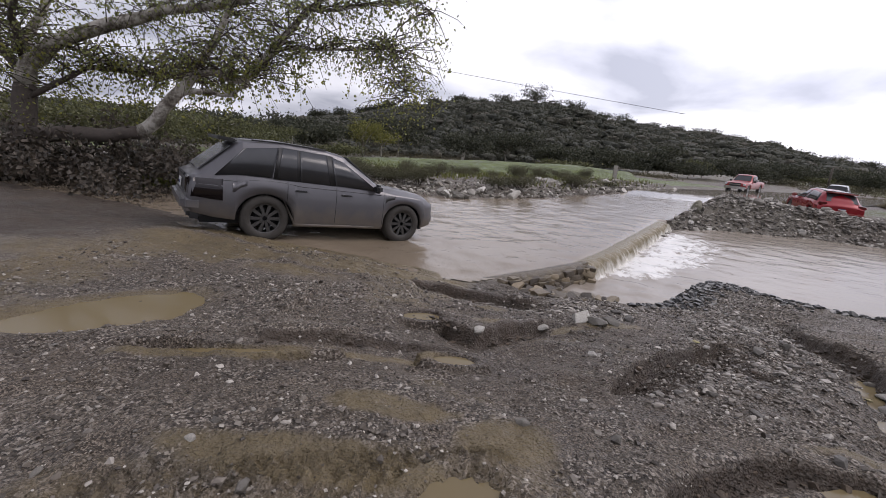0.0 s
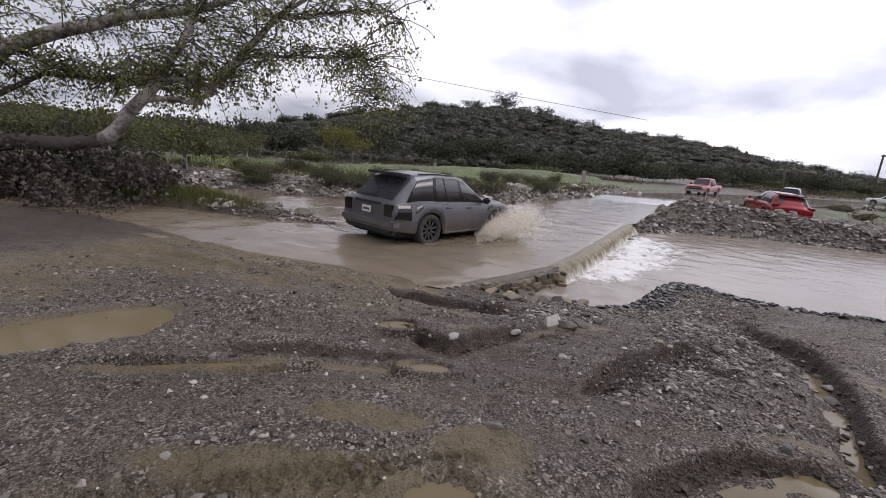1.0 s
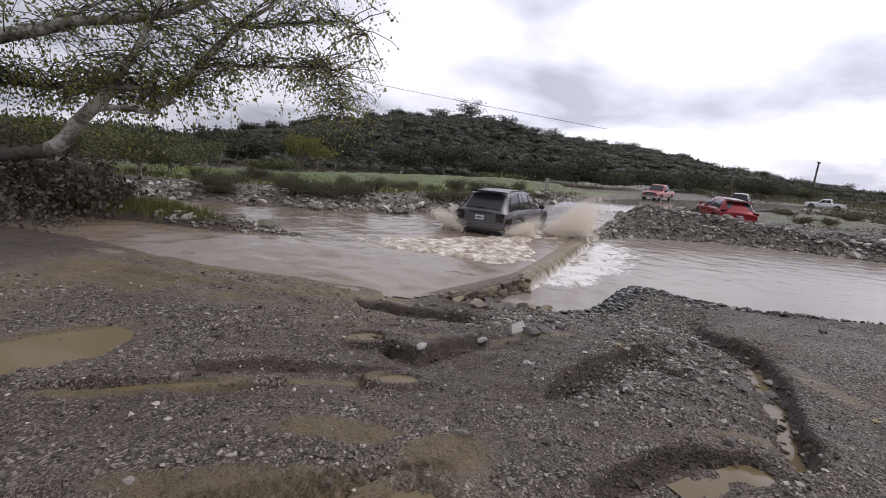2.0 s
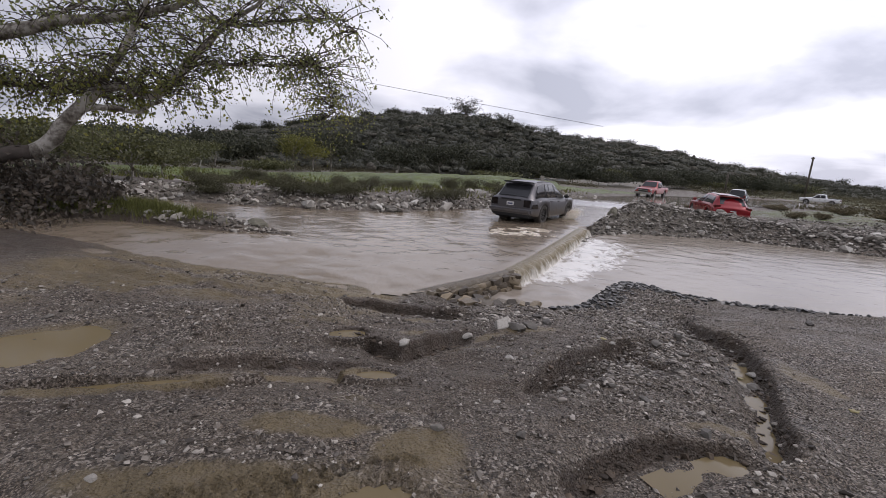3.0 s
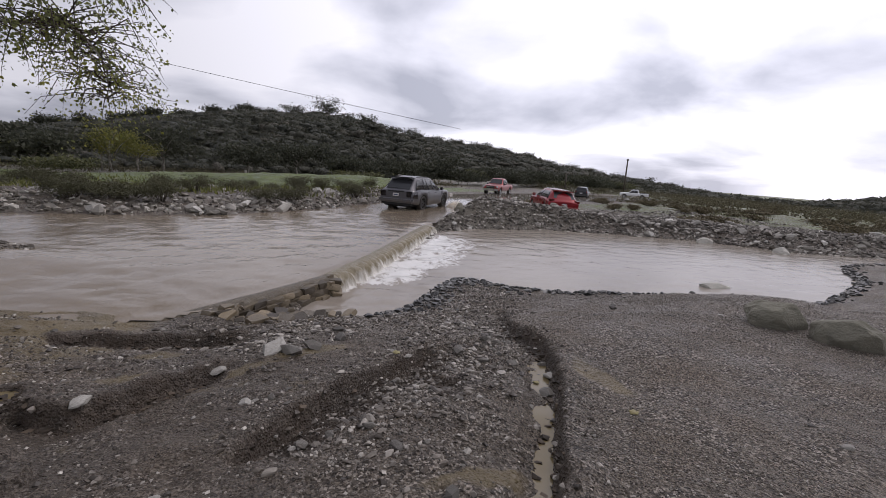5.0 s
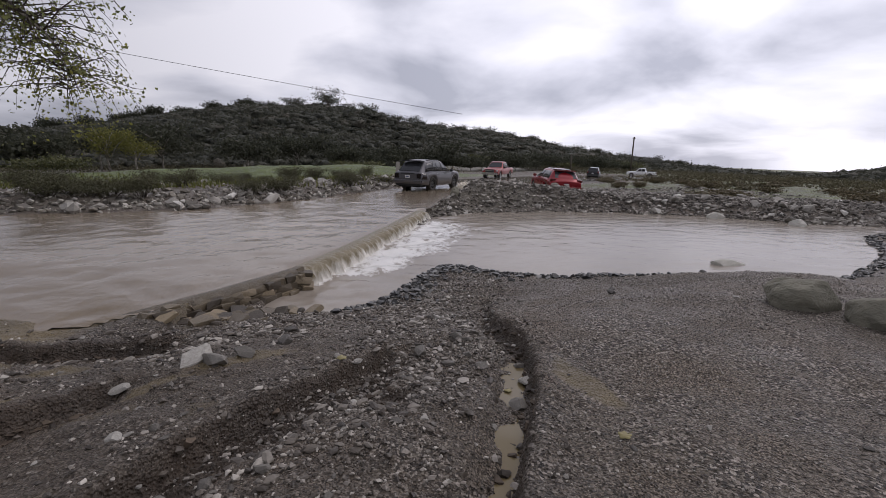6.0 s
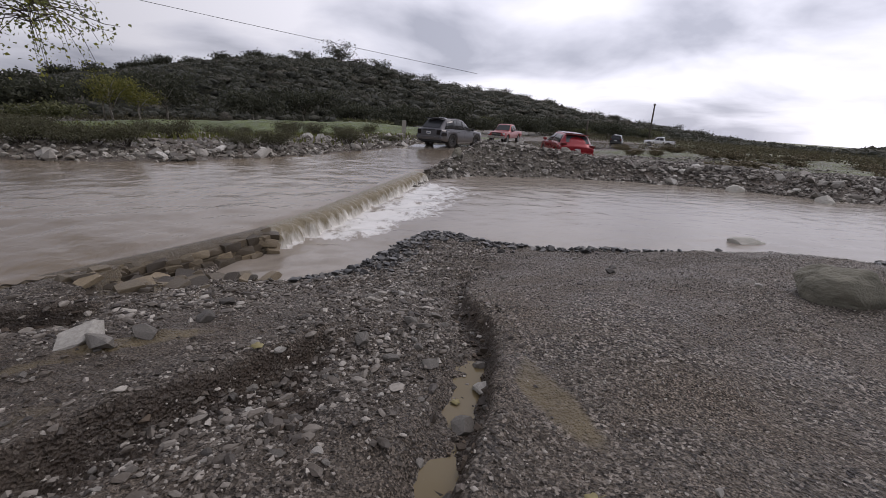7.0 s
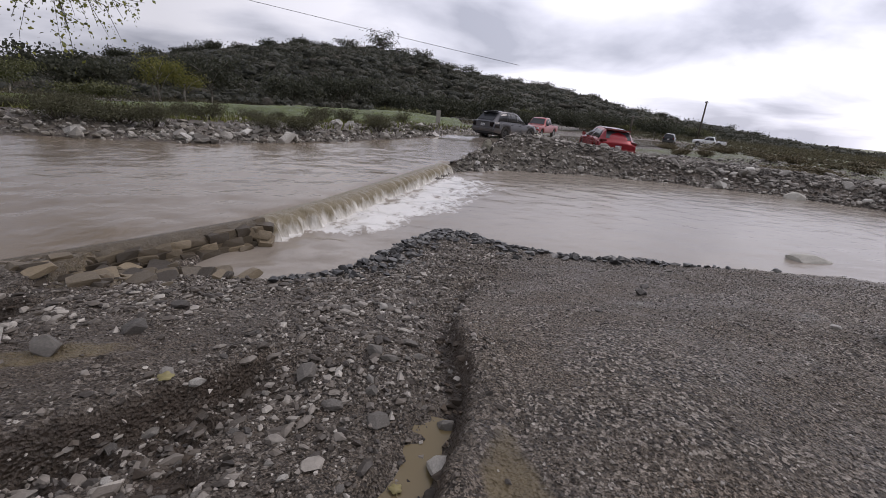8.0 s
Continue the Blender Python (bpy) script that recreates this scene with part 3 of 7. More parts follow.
def join_copies(name, shapes, pos, scale, turn, mat, smooth=False):
    """Many copies of small shapes in one mesh. shapes: (verts, tris); scale: n x 3; turn: n angles about z."""
    rng = np.random.RandomState(len(pos))
    pick = rng.randint(len(shapes), size=len(pos))
    V, T, base = [], [], 0
    for s, (sv, st) in enumerate(shapes):
        k = np.where(pick == s)[0]
        if not len(k):
            continue
        v = sv[None] * scale[k][:, None, :]
        c, n = np.cos(turn[k])[:, None], np.sin(turn[k])[:, None]
        v = np.stack([v[..., 0] * c - v[..., 1] * n, v[..., 0] * n + v[..., 1] * c, v[..., 2]], -1) + pos[k][:, None, :]
        V.append(v.reshape(-1, 3))
        T.append((st[None] + (np.arange(len(k)) * len(sv))[:, None, None] + base).reshape(-1, st.shape[1]))
        base += len(k) * len(sv)
    return raw_mesh(name, np.concatenate(V), np.concatenate(T), mat, smooth)


def raw_mesh(name, v, f, mat, smooth=False):
    me = bpy.data.meshes.new(name)
    me.vertices.add(len(v))
    me.vertices.foreach_set("co", np.asarray(v, np.float32).ravel())
    me.loops.add(f.size)
    me.loops.foreach_set("vertex_index", f.ravel().astype(np.int32))
    me.polygons.add(len(f))
    me.polygons.foreach_set("loop_start", np.arange(0, f.size, f.shape[1], dtype=np.int32))
    me.polygons.foreach_set("use_smooth", np.full(len(f), smooth))
    me.materials.append(mat)
    me.update(calc_edges=True)
    return me


def rock_shapes(count, points, seed, flat=0.65):
    """Angular worn stones as (verts, tris)."""
    out = []
    rng = np.random.RandomState(seed)
    for _ in range(count):
        p = rng.normal(size=(points, 3))
        p /= np.linalg.norm(p, axis=1)[:, None] ** 0.92
        p *= np.array([1.0, rng.uniform(0.6, 0.95), rng.uniform(0.75, 1.1) * flat]) * 0.5
        bm = bmesh.new()
        for q in p:
            bm.verts.new(q)
        hull = bmesh.ops.convex_hull(bm, input=bm.verts)
        bmesh.ops.delete(bm, geom=list({g for g in hull["geom_interior"] + hull["geom_unused"] if isinstance(g, bmesh.types.BMVert)}), context="VERTS")
        bmesh.ops.triangulate(bm, faces=bm.faces)
        bm.verts.index_update()
        out.append((np.array([v.co[:] for v in bm.verts]), np.array([[v.index for v in f.verts] for f in bm.faces])))
        bm.free()
    return out


def block_shapes(count, seed):
    """Roughly squared building stones with knocked-off corners, as (verts, tris)."""
    out = []
    rng = np.random.RandomState(seed)
    for _ in range(count):
        bm = bmesh.new()
        for sx in (-1, 1):
            for sy in (-1, 1):
                for sz in (-1, 1):
                    c = np.array([sx, sy, sz]) * (0.5, 0.42, 0.40) * rng.uniform(0.78, 1.08, 3)
                    for ax in range(3):
                        d = c.copy()
                        d[ax] *= 1 - rng.uniform(0.22, 0.55)
                        bm.verts.new(d)
        hull = bmesh.ops.convex_hull(bm, input=bm.verts)
        bmesh.ops.delete(bm, geom=list({g for g in hull["geom_interior"] + hull["geom_unused"] if isinstance(g, bmesh.types.BMVert)}), context="VERTS")
        bmesh.ops.triangulate(bm, faces=bm.faces)
        bm.verts.index_update()
        out.append((np.array([v.co[:] for v in bm.verts]), np.array([[v.index for v in f.verts] for f in bm.faces])))
        bm.free()
    return out


def lump_shapes(count, seed, jag):
    """Rough leafy lumps as (verts, tris)."""
    out = []
    rng = np.random.RandomState(seed)
    for _ in range(count):
        bm = bmesh.new()
        bmesh.ops.create_icosphere(bm, subdivisions=2, radius=1)
        v = np.array([q.co[:] for q in bm.verts])
        f = np.array([[q.index for q in t.verts] for t in bm.faces])
        bm.free()
        v *= (1 + jag * rng.uniform(-1, 1, len(v)))[:, None]
        out.append((v, f))
    return out


def leaf_cloud(name, centres, size, mat, seed, droop=0.0):
    """Bent leaves, each of two joined blades."""
    rng = np.random.RandomState(seed)
    n = len(centres)
    a = rng.normal(size=(n, 3))
    a[:, 2] -= droop
    a /= np.linalg.norm(a, axis=1)[:, None]
    b = np.cross(a, rng.normal(size=(n, 3)))
    b /= np.linalg.norm(b, axis=1)[:, None]
    c = np.cross(a, b)
    s = size * rng.uniform(0.6, 1.3, n)[:, None]
    p = np.asarray(centres)
    v = np.stack([p - a * s * 0.5, p + b * s * 0.38 + c * s * 0.12, p + a * s * 0.6, p - b * s * 0.38 + c * s * 0.12], 1)
    i = np.arange(n)[:, None] * 4
    f = np.concatenate([i + np.array([[0, 1, 2]]), i + np.array([[0, 2, 3]])], 0)
    return raw_mesh(name, v.reshape(-1, 3), f, mat)


# ---- more materials ----
def simple(name, col, rough=0.5, metal=0.0, vary=0.15, scale=6.0, bump=0.0, coat=0.0):
    k = Mat(name)
    lo, hi = tuple(c * (1 - vary) for c in col), tuple(min(1, c * (1 + vary)) for c in col)
    k.set(Base_Color=k.mix(k.noise(scale, 5), lo, hi), Roughness=rough, Metallic=metal, Coat_Weight=coat)
    if bump:
        k.bump(k.noise(scale * 4, 5), bump, 0.02)
    return k.m


def stone_material(name, lo, mid, hi, rough=0.7, by_island=True):
    k = Mat(name)
    tone = k.island() if by_island else k.any_object()
    col = k.ramp(tone, (0.0, lo), (0.55, mid), (0.82, tuple(0.6 * a + 0.4 * b for a, b in zip(mid, hi))), (0.98, hi))
    col = k.mix(0.6, col, k.ramp(k.noise(14, 6), (0.3, 0.6), (0.7, 1.3)), "MULTIPLY")
    k.set(Base_Color=col, Roughness=rough)
    k.bump(k.noise(40, 5), 0.4, 0.01)
    return k.m


def leaf_material(name, lo, hi, rough=0.55, through=0.25):
    k = Mat(name)
    col = k.mix(k.island(), lo, hi)
    k.set(Base_Color=col, Roughness=rough, Transmission_Weight=0.0)
    tr = k.node("ShaderNodeBsdfTranslucent")
    k.link(col, tr.inputs["Color"])
    mx = k.node("ShaderNodeMixShader")
    mx.inputs[0].default_value = through
    k.link(k.b.outputs[0], mx.inputs[1])
    k.link(tr.outputs[0], mx.inputs[2])
    k.link(mx.outputs[0], k.t.nodes["Material Output"].inputs["Surface"])
    return k.m


def wood_hill_material():
    k = Mat("hill_scrub")
    col = k.ramp(k.island(), (0.0, (0.050, 0.053, 0.041)), (0.5, (0.062, 0.064, 0.048)), (0.85, (0.078, 0.077, 0.057)), (1.0, (0.100, 0.090, 0.069)))
    col = k.mix(0.8, col, k.ramp(k.noise(0.9, 8, 0.7), (0.35, 0.6), (0.65, 1.35)), "MULTIPLY")
    k.set(Base_Color=col, Roughness=0.9)
    k.bump(k.noise(1.4, 6, 0.7), 1.0, 0.9)
    return k.m


def bark_material():
    """Pale bark with darker flakes."""
    k = Mat("pale_mottled_bark")
    flake = k.ramp(k.math("ADD", k.math("MULTIPLY", k.noise(2.2, 5), 0.55), k.math("MULTIPLY", k.noise(8, 6, 0.65), 0.45)), (0.40, (0.085, 0.070, 0.055)), (0.47, (0.20, 0.18, 0.15)), (0.54, (0.40, 0.375, 0.33)))
    k.set(Base_Color=flake, Roughness=0.85)
    k.bump(k.noise(14, 6), 0.7, 0.03)
    return k.m


mat_gravel = stone_material("gravel_stone", (0.034, 0.026, 0.019), (0.122, 0.101, 0.079), (0.48, 0.44, 0.385), 0.5)
mat_stone = stone_material("river_stone", (0.065, 0.058, 0.050), (0.15, 0.136, 0.116), (0.38, 0.36, 0.32), 0.6, False)
mat_heap = stone_material("heap_stone", (0.048, 0.041, 0.033), (0.165, 0.146, 0.122), (0.50, 0.465, 0.41), 0.7)
mat_heap_big = stone_material("heap_rock", (0.13, 0.118, 0.098), (0.30, 0.277, 0.240), (0.60, 0.575, 0.525), 0.75, False)
mat_bank_stone = stone_material("bank_stone", (0.085, 0.074, 0.058), (0.25, 0.225, 0.185), (0.56, 0.53, 0.47), 0.75)
mat_shore = stone_material("dark_wet_stone", (0.022, 0.021, 0.020), (0.052, 0.050, 0.047), (0.13, 0.125, 0.115), 0.4)
mat_wall_stone = stone_material("weir_stone", (0.040, 0.030, 0.020), (0.115, 0.090, 0.058), (0.26, 0.205, 0.130), 0.5, False)
mat_pale_rock = simple("pale_river_rock", (0.42, 0.40, 0.35), 0.7, vary=0.35, scale=4, bump=0.5)
mat_scrub_dry = leaf_material("dry_scrub_leaf", (0.070, 0.058, 0.032), (0.19, 0.155, 0.088), 0.8, 0.15)
mat_boulder = simple("mossy_boulder", (0.175, 0.165, 0.125), 0.85, vary=0.6, scale=5, bump=1.0)
mat_concrete = simple("wet_concrete", (0.17, 0.15, 0.12), 0.5, vary=0.3, scale=4, bump=0.4)
mat_bark = bark_material()
mat_bark_dark = simple("dark_bark", (0.075, 0.060, 0.050), 0.9, vary=0.4, scale=8, bump=0.7)
mat_leaf = leaf_material("sycamore_leaf", (0.095, 0.110, 0.046), (0.28, 0.30, 0.115), 0.45, 0.62)
mat_leaf_yellow = leaf_material("yellow_leaf", (0.15, 0.165, 0.035), (0.32, 0.31, 0.075), 0.5, 0.6)
mat_bramble = leaf_material("bramble_leaf", (0.024, 0.020, 0.013), (0.120, 0.095, 0.070), 0.5, 0.1)
mat_scrub = leaf_material("scrub_leaf", (0.060, 0.060, 0.032), (0.125, 0.120, 0.064), 0.8, 0.25)
mat_willow = leaf_material("willow_leaf", (0.11, 0.115, 0.026), (0.25, 0.24, 0.060), 0.6, 0.4)
mat_grass = leaf_material("grass_blade", (0.085, 0.092, 0.026), (0.20, 0.205, 0.058), 0.8, 0.3)
mat_hill = wood_hill_material()
mat_hill_leaf = leaf_material("chaparral_leaf", (0.056, 0.059, 0.044), (0.090, 0.089, 0.064), 0.9, 0.4)


# ---- the hill across the river ----
RIDGE_AZ = [-80, -53, -40, -34, -28, -24, -19, -12, -3, 2, 6, 13, 20.6, 27, 33.5, 39, 44, 51, 54, 57, 60, 62]
RIDGE_UP = [0.02, 0.002, 0.002, 0.008, 0.025, 0.037, 0.058, 0.075, 0.086, 0.083, 0.066, 0.050, 0.037, 0.016, 0.001, -0.010, -0.021, -0.029, -0.028, -0.019, -0.010, -0.010]


def hill_point(az, s):
    """Place on the hill: azimuth from ahead in degrees, s from its foot (0) over the crest (1) and down behind (1.5)."""
    far = np.interp(az, [-80, 5, 30, 62], [235, 235, 390, 560])
    foot = np.interp(az, [-80, -30, 5, 30, 62], [110, 95, 105, 190, 330])
    d = foot + (far - foot) * s
    crest = 1.4 + np.interp(az, RIDGE_AZ, RIDGE_UP) * far
    low = -2.6 - np.interp(az, [0, 20, 62], [0, 2.0, 20])
    rise = np.where(s < 1, 1 - (1 - np.clip(s, 0, 1)) ** 1.7, 1 - 0.8 * np.clip(s - 1, 0, 1) ** 1.2)
    x, y = d * np.sin(np.radians(az)), d * np.cos(np.radians(az))
    lump = (fbm(x * 0.02, y * 0.02, 41) - 0.47) * 14 * np.sin(np.pi * np.clip(s, 0, 1))
    return x, y, low + (crest - low) * rise + lump


az_, s_ = np.linspace(-80, 62, 190), np.linspace(-0.05, 1.6, 44)
AZ, S = np.meshgrid(az_, s_)
HX, HY, HZ = hill_point(AZ, S)
nh = len(az_)
hi_ = (np.arange(len(s_) - 1)[:, None] * nh + np.arange(nh - 1)[None, :]).ravel()
hill_me = raw_mesh("hill", np.stack([HX.ravel(), HY.ravel(), HZ.ravel()], 1), np.stack([hi_, hi_ + 1, hi_ + 1 + nh, hi_ + nh], 1), mat_hill, True)
hill = tagged(new("hill", hill_me), "dark green scrub-covered hill beyond the river", "hill", kind="structure")

rng = np.random.RandomState(11)
n = 15000
az, s = rng.uniform(-68, 60, n), rng.uniform(0, 1, n) ** 0.9 * 1.04
x, y, z = hill_point(az, s)
dist = np.hypot(x, y)
r = rng.uniform(0.8, 1.0, n) * np.interp(dist, [90, 240, 560], [1.0, 1.6, 3.6]) * rng.choice([0.4, 0.6, 0.8, 1, 1.7], n)
scl = np.stack([r * rng.uniform(0.9, 1.5, n), r * rng.uniform(0.9, 1.5, n), r * rng.uniform(0.35, 0.7, n)], 1)
lumps = lump_shapes(8, 3, 0.34)
# loose sprays of leaves over every bush
per = 13
out_ = rng.normal(size=(n * per, 3))
out_[:, 2] = np.abs(out_[:, 2])
out_ /= np.linalg.norm(out_, axis=1)[:, None]
tip = np.repeat(np.stack([x, y, z + 0.35 * r], 1), per, 0) + out_ * np.repeat(scl, per, 0) * rng.uniform(0.85, 1.35, (n * per, 1))
near_ = np.repeat(dist, per) < 300
sprays = leaf_cloud("hill_foliage", tip[near_], 1.0, mat_hill_leaf, 12)
far_sprays = leaf_cloud("hill_foliage", tip[~near_], 2.2, mat_hill_leaf, 14)
woods = join_copies("hill_woods", lumps, np.stack([x, y, z + 0.35 * r], 1), scl, rng.uniform(0, 6.3, n), mat_hill, True)
woods_ob = tagged(new("hill_woods", woods), "dense dark chaparral bushes and oaks on the hillside", "woods", kind="stuff")
part("foliage", sprays, woods_ob)
part("foliage", far_sprays, woods_ob)


# ---- trees ----
def crown_points(rng, ends, per, spread):
    p = np.repeat(np.array(ends), per, 0)
    return p + rng.normal(size=p.shape) * spread


def far_tree(label, tall, wide, leaves, size, mat, seed, sparse=False, m=None):
    """A small distant tree: trunk, limbs and a loose crown."""
    rng = np.random.RandomState(seed)
    tree = thing("tree", label, "tree", m=m)
    vs, fs, ends = [], [], []

    def add(pts, rad, sides=5):
        v, f = tube_data(pts, rad, sides)
        fs.extend(tuple(i + len(vs) for i in q) for q in f)
        vs.extend(v)

    add([(0, 0, -0.5), (0.05 * wide, 0, tall * 0.3), (0.0, 0.04 * wide, tall * 0.62)], [tall * 0.028, tall * 0.02, tall * 0.01])
    for k in range(9):
        a = k * 2.4 + rng.uniform(0, 1)
        h0, h1 = tall * rng.uniform(0.25, 0.55), tall * rng.uniform(0.5, 0.98)
        q = Vector((math.cos(a) * wide * rng.uniform(0.2, 0.5), math.sin(a) * wide * rng.uniform(0.2, 0.5), h1))
        mid = Vector((q.x * 0.45, q.y * 0.45, (h0 + h1) / 2 + 0.05 * tall))
        add([(0, 0, h0), mid, q], [tall * 0.012, tall * 0.008, tall * 0.003])
        ends += [q, q.lerp(mid, 0.4), q.lerp(mid, 0.75)]
    part("trunk", mesh_of("trunk", vs, fs, mat_bark_dark if sparse else mat_bark), tree)
    c = crown_points(rng, ends, leaves // len(ends), (wide * 0.13, wide * 0.13, tall * 0.075))
    part("crown", leaf_cloud("crown", c, size, mat, seed), tree)
    return tree


mat_oak = leaf_material("oak_leaf", (0.038, 0.042, 0.028), (0.074, 0.077, 0.048), 0.8, 0.3)
for az, s, tall, wide, seed in ((-1.0, 0.97, 12.5, 15.0, 1), (-9.5, 1.0, 8.5, 8.0, 2), (-20.5, 1.0, 7.0, 12.0, 3), (5.0, 1.0, 6.5, 6.0, 4), (14.8, 1.0, 5.5, 9.0, 5), (24.6, 1.0, 10.0, 12.0, 6), (-27.5, 1.0, 8, 13, 7), (10.2, 1.0, 5, 7, 8), (32.0, 1.0, 8, 13, 9)) + tuple((-31 + 2.9 * k, 1.0, 4.5 + 0.16 * k + 2.5 * ((k * 7) % 5) / 4, 6 + 0.35 * k + 3 * ((k * 3) % 4) / 3, 100 + k) for k in range(27)):
    x, y, z = hill_point(np.array(az), np.array(s))
    far_tree("sparse dark oak standing on the ridge", tall, wide, 1300 if seed > 1 else 1600, 0.6, mat_oak, seed, True, pose(float(x), float(y), float(z) - (0.3 if seed > 1 else 0.12) * tall, 0, 0, seed * 40))


def on_land(x, y, sink=0.0):
    return float(height(np.array([x]), np.array([y]))[0]) - sink


for x, y, tall, wide, seed in ((-26.2, 64, 6.0, 4.6, 11), (-23.6, 65, 5.0, 4.2, 12)):
    far_tree("young tree with yellow-green spring leaves behind the grassy bank", tall, wide, 1900, 0.20, mat_willow, seed, False, pose(x, y, on_land(x, y), 0, 0, seed * 50))
mat_riverside = leaf_material("riverside_leaf", (0.055, 0.062, 0.026), (0.135, 0.135, 0.052), 0.6, 0.3)
for x, y, tall, wide, seed in ((-21.5, 20.8, 3.0, 5.0, 41), (-17.2, 21.4, 2.6, 4.4, 42), (-26, 19.5, 3.2, 5.5, 43), (-27.5, 43, 2.6, 4.6, 31), (-31.5, 45, 3.2, 5.0, 32), (-25, 31, 2.6, 5.0, 33), (-21, 29, 2.2, 4.2, 34), (-30, 33, 3.4, 6.0, 35), (-35, 36, 3.4, 6.0, 36), (-17.5, 37, 1.7, 4.0, 37), (-24, 24, 2.4, 4.5, 38), (-30, 26, 3.2, 6.0, 39)):
    far_tree("bushy green tree on the far river bank", tall, wide, 2600, 0.16, mat_riverside, seed, False, pose(x, y, on_land(x, y), 0, 0, seed * 37))
for x, y, tall, wide, seed in ((-44, 52, 4.6, 8, 13), (-37, 47, 4.2, 7, 14), (-31, 58, 4.5, 7, 15), (-54, 46, 5, 9, 19), (-30, 70, 6, 9, 21), (-12, 72, 5, 9, 22), (-40, 66, 6, 11, 23), (2, 76, 4, 8, 24), (-55, 62, 6, 11, 25), (-24, 74, 6.5, 10, 26), (12, 82, 4, 9, 27), (20, 84, 5, 8, 28), (-5, 78, 6, 9, 29)):
    far_tree("dark rounded oak at the foot of the hill", tall, wide, 2200, 0.42, mat_oak, seed, False, pose(x, y, on_land(x, y), 0, 0, seed * 31))


rng = np.random.RandomState(45)
for k in range(34):
    u = k / 33
    x, y = 4 + 92 * u + rng.normal() * 3, 66 + 62 * u + rng.uniform(0, 14)
    far_tree("dark scrub oak along the far side of the road", rng.uniform(1.6, 3.4) * (1 + 0.5 * u), rng.uniform(6, 10) * (1 + 0.3 * u), 1700, 0.36, mat_oak if k % 4 else mat_riverside, 200 + k, False, pose(x, y, on_land(x, y), 0, 0, k * 67))


def shrub(seed, wide, tall, leaves, size, mat):
    """Low bush: twigs and leaves."""
    rng = np.random.RandomState(seed)
    ob = new("shrub")
    vs, fs, ends = [], [], []
    for k in range(14):
        a = rng.uniform(0, 6.3)
        q = Vector((math.cos(a) * wide * 0.5 * rng.uniform(0.2, 1), math.sin(a) * wide * 0.5 * rng.uniform(0.2, 1), tall * rng.uniform(0.45, 1)))
        v, f = tube_data([(q.x * 0.1, q.y * 0.1, -0.1), q * 0.55, q], [0.018, 0.012, 0.005], 4)
        fs.extend(tuple(i + len(vs) for i in t) for t in f)
        vs.extend(v)
        ends += [q, q * 0.7]
    part("branchwork", mesh_of("branchwork", vs, fs, mat_bark_dark), ob)
    c = crown_points(rng, ends, leaves // len(ends), (wide * 0.11, wide * 0.11, tall * 0.13))
    c[:, 2] = np.abs(c[:, 2])
    part("crown", leaf_cloud("crown", c, size, mat, seed), ob)
    return ob


rng = np.random.RandomState(5)
kinds = []
for k in range(4):
    s = shrub(50 + k, 1.9, 0.85, 2200, 0.065, mat_scrub)
    kinds.append(tagged(s, "olive grey riverbank shrub among pale stones", "shrub", "shrubs on the far banks"))
dry_kinds = []
for k in range(3):
    s = shrub(60 + k, 1.6, 0.6, 1300, 0.09, mat_scrub_dry)
    dry_kinds.append(tagged(s, "low dry brown bush on the stony plain", "shrub", "dry bushes on the plain"))
spots = []
while len(spots) < 100:
    u = len(spots)
    if u < 30:
        x, y = rng.uniform(-24, 6), rng.uniform(23, 36)
    elif u < 44:
        x = rng.uniform(-20, 3)
        y = float(np.interp(x, [-20, -13, -6.5, -3, 0.5, 3.7], [17.8, 17.2, 17.5, 18.2, 21.5, 26])) + rng.uniform(1.4, 3.2)
    else:
        x, y = rng.uniform(14, 48), rng.uniform(14, 44)
    ds, dp = float(area_dist(np.array([x]), np.array([y]), STREAM)[()][0]), float(area_dist(np.array([x]), np.array([y]), POOL)[0])
    if ds > 1.3 and dp > 3.5 and not (9 < x < 19 and 16 < y < 30):
        spots.append((x, y))
for k, (x, y) in enumerate(spots):
    m = pose(x, y, on_land(x, y, 0.03), 0, 0, rng.uniform(0, 360))
    if k < 4:
        kinds[k].matrix_basis = m
    elif 44 <= k < 47:
        dry_kinds[k - 44].matrix_basis = m
    elif k > 46:
        copy_thing(dry_kinds[k % 3], m @ Matrix.Diagonal((*([rng.uniform(0.6, 1.5)] * 2), rng.uniform(0.35, 0.8), 1)))
    else:
        copy_thing(kinds[k % 4], m @ Matrix.Diagonal((*([rng.uniform(0.5, 1.3)] * 2), rng.uniform(0.4, 1.0), 1)))

mat_plain_scrub = leaf_material("plain_scrub_leaf", (0.062, 0.056, 0.034), (0.145, 0.128, 0.074), 0.8, 0.3)
# far scrub on the plains, too many to count
n = 7000
x, y = rng.uniform(-90, 230, n), rng.uniform(12, 210, n)
k = (area_dist(x, y, STREAM) > 2) & ((x > 22 + 0.25 * y) | (y > 62) & (y < 100) & (x < 20)) & (np.hypot(x, y) > 30) & (area_dist(x, y, POOL) > 5)
x, y = x[k], y[k]
r = rng.uniform(0.35, 1.0, len(x)) * (0.8 + np.hypot(x, y) / 110)
hub = np.repeat(np.stack([x, y, height(x, y) + 0.05], 1), 34, 0)
spread = rng.normal(size=hub.shape) * np.repeat(r, 34)[:, None] * (0.75, 0.75, 0.30)
spread[:, 2] = np.abs(spread[:, 2])
tops = leaf_cloud("far_scrub", hub + spread, 0.22, mat_plain_scrub, 13)
tagged(new("far_scrub", tops), "low dry olive scrub on the river plain", "scrub", kind="stuff")


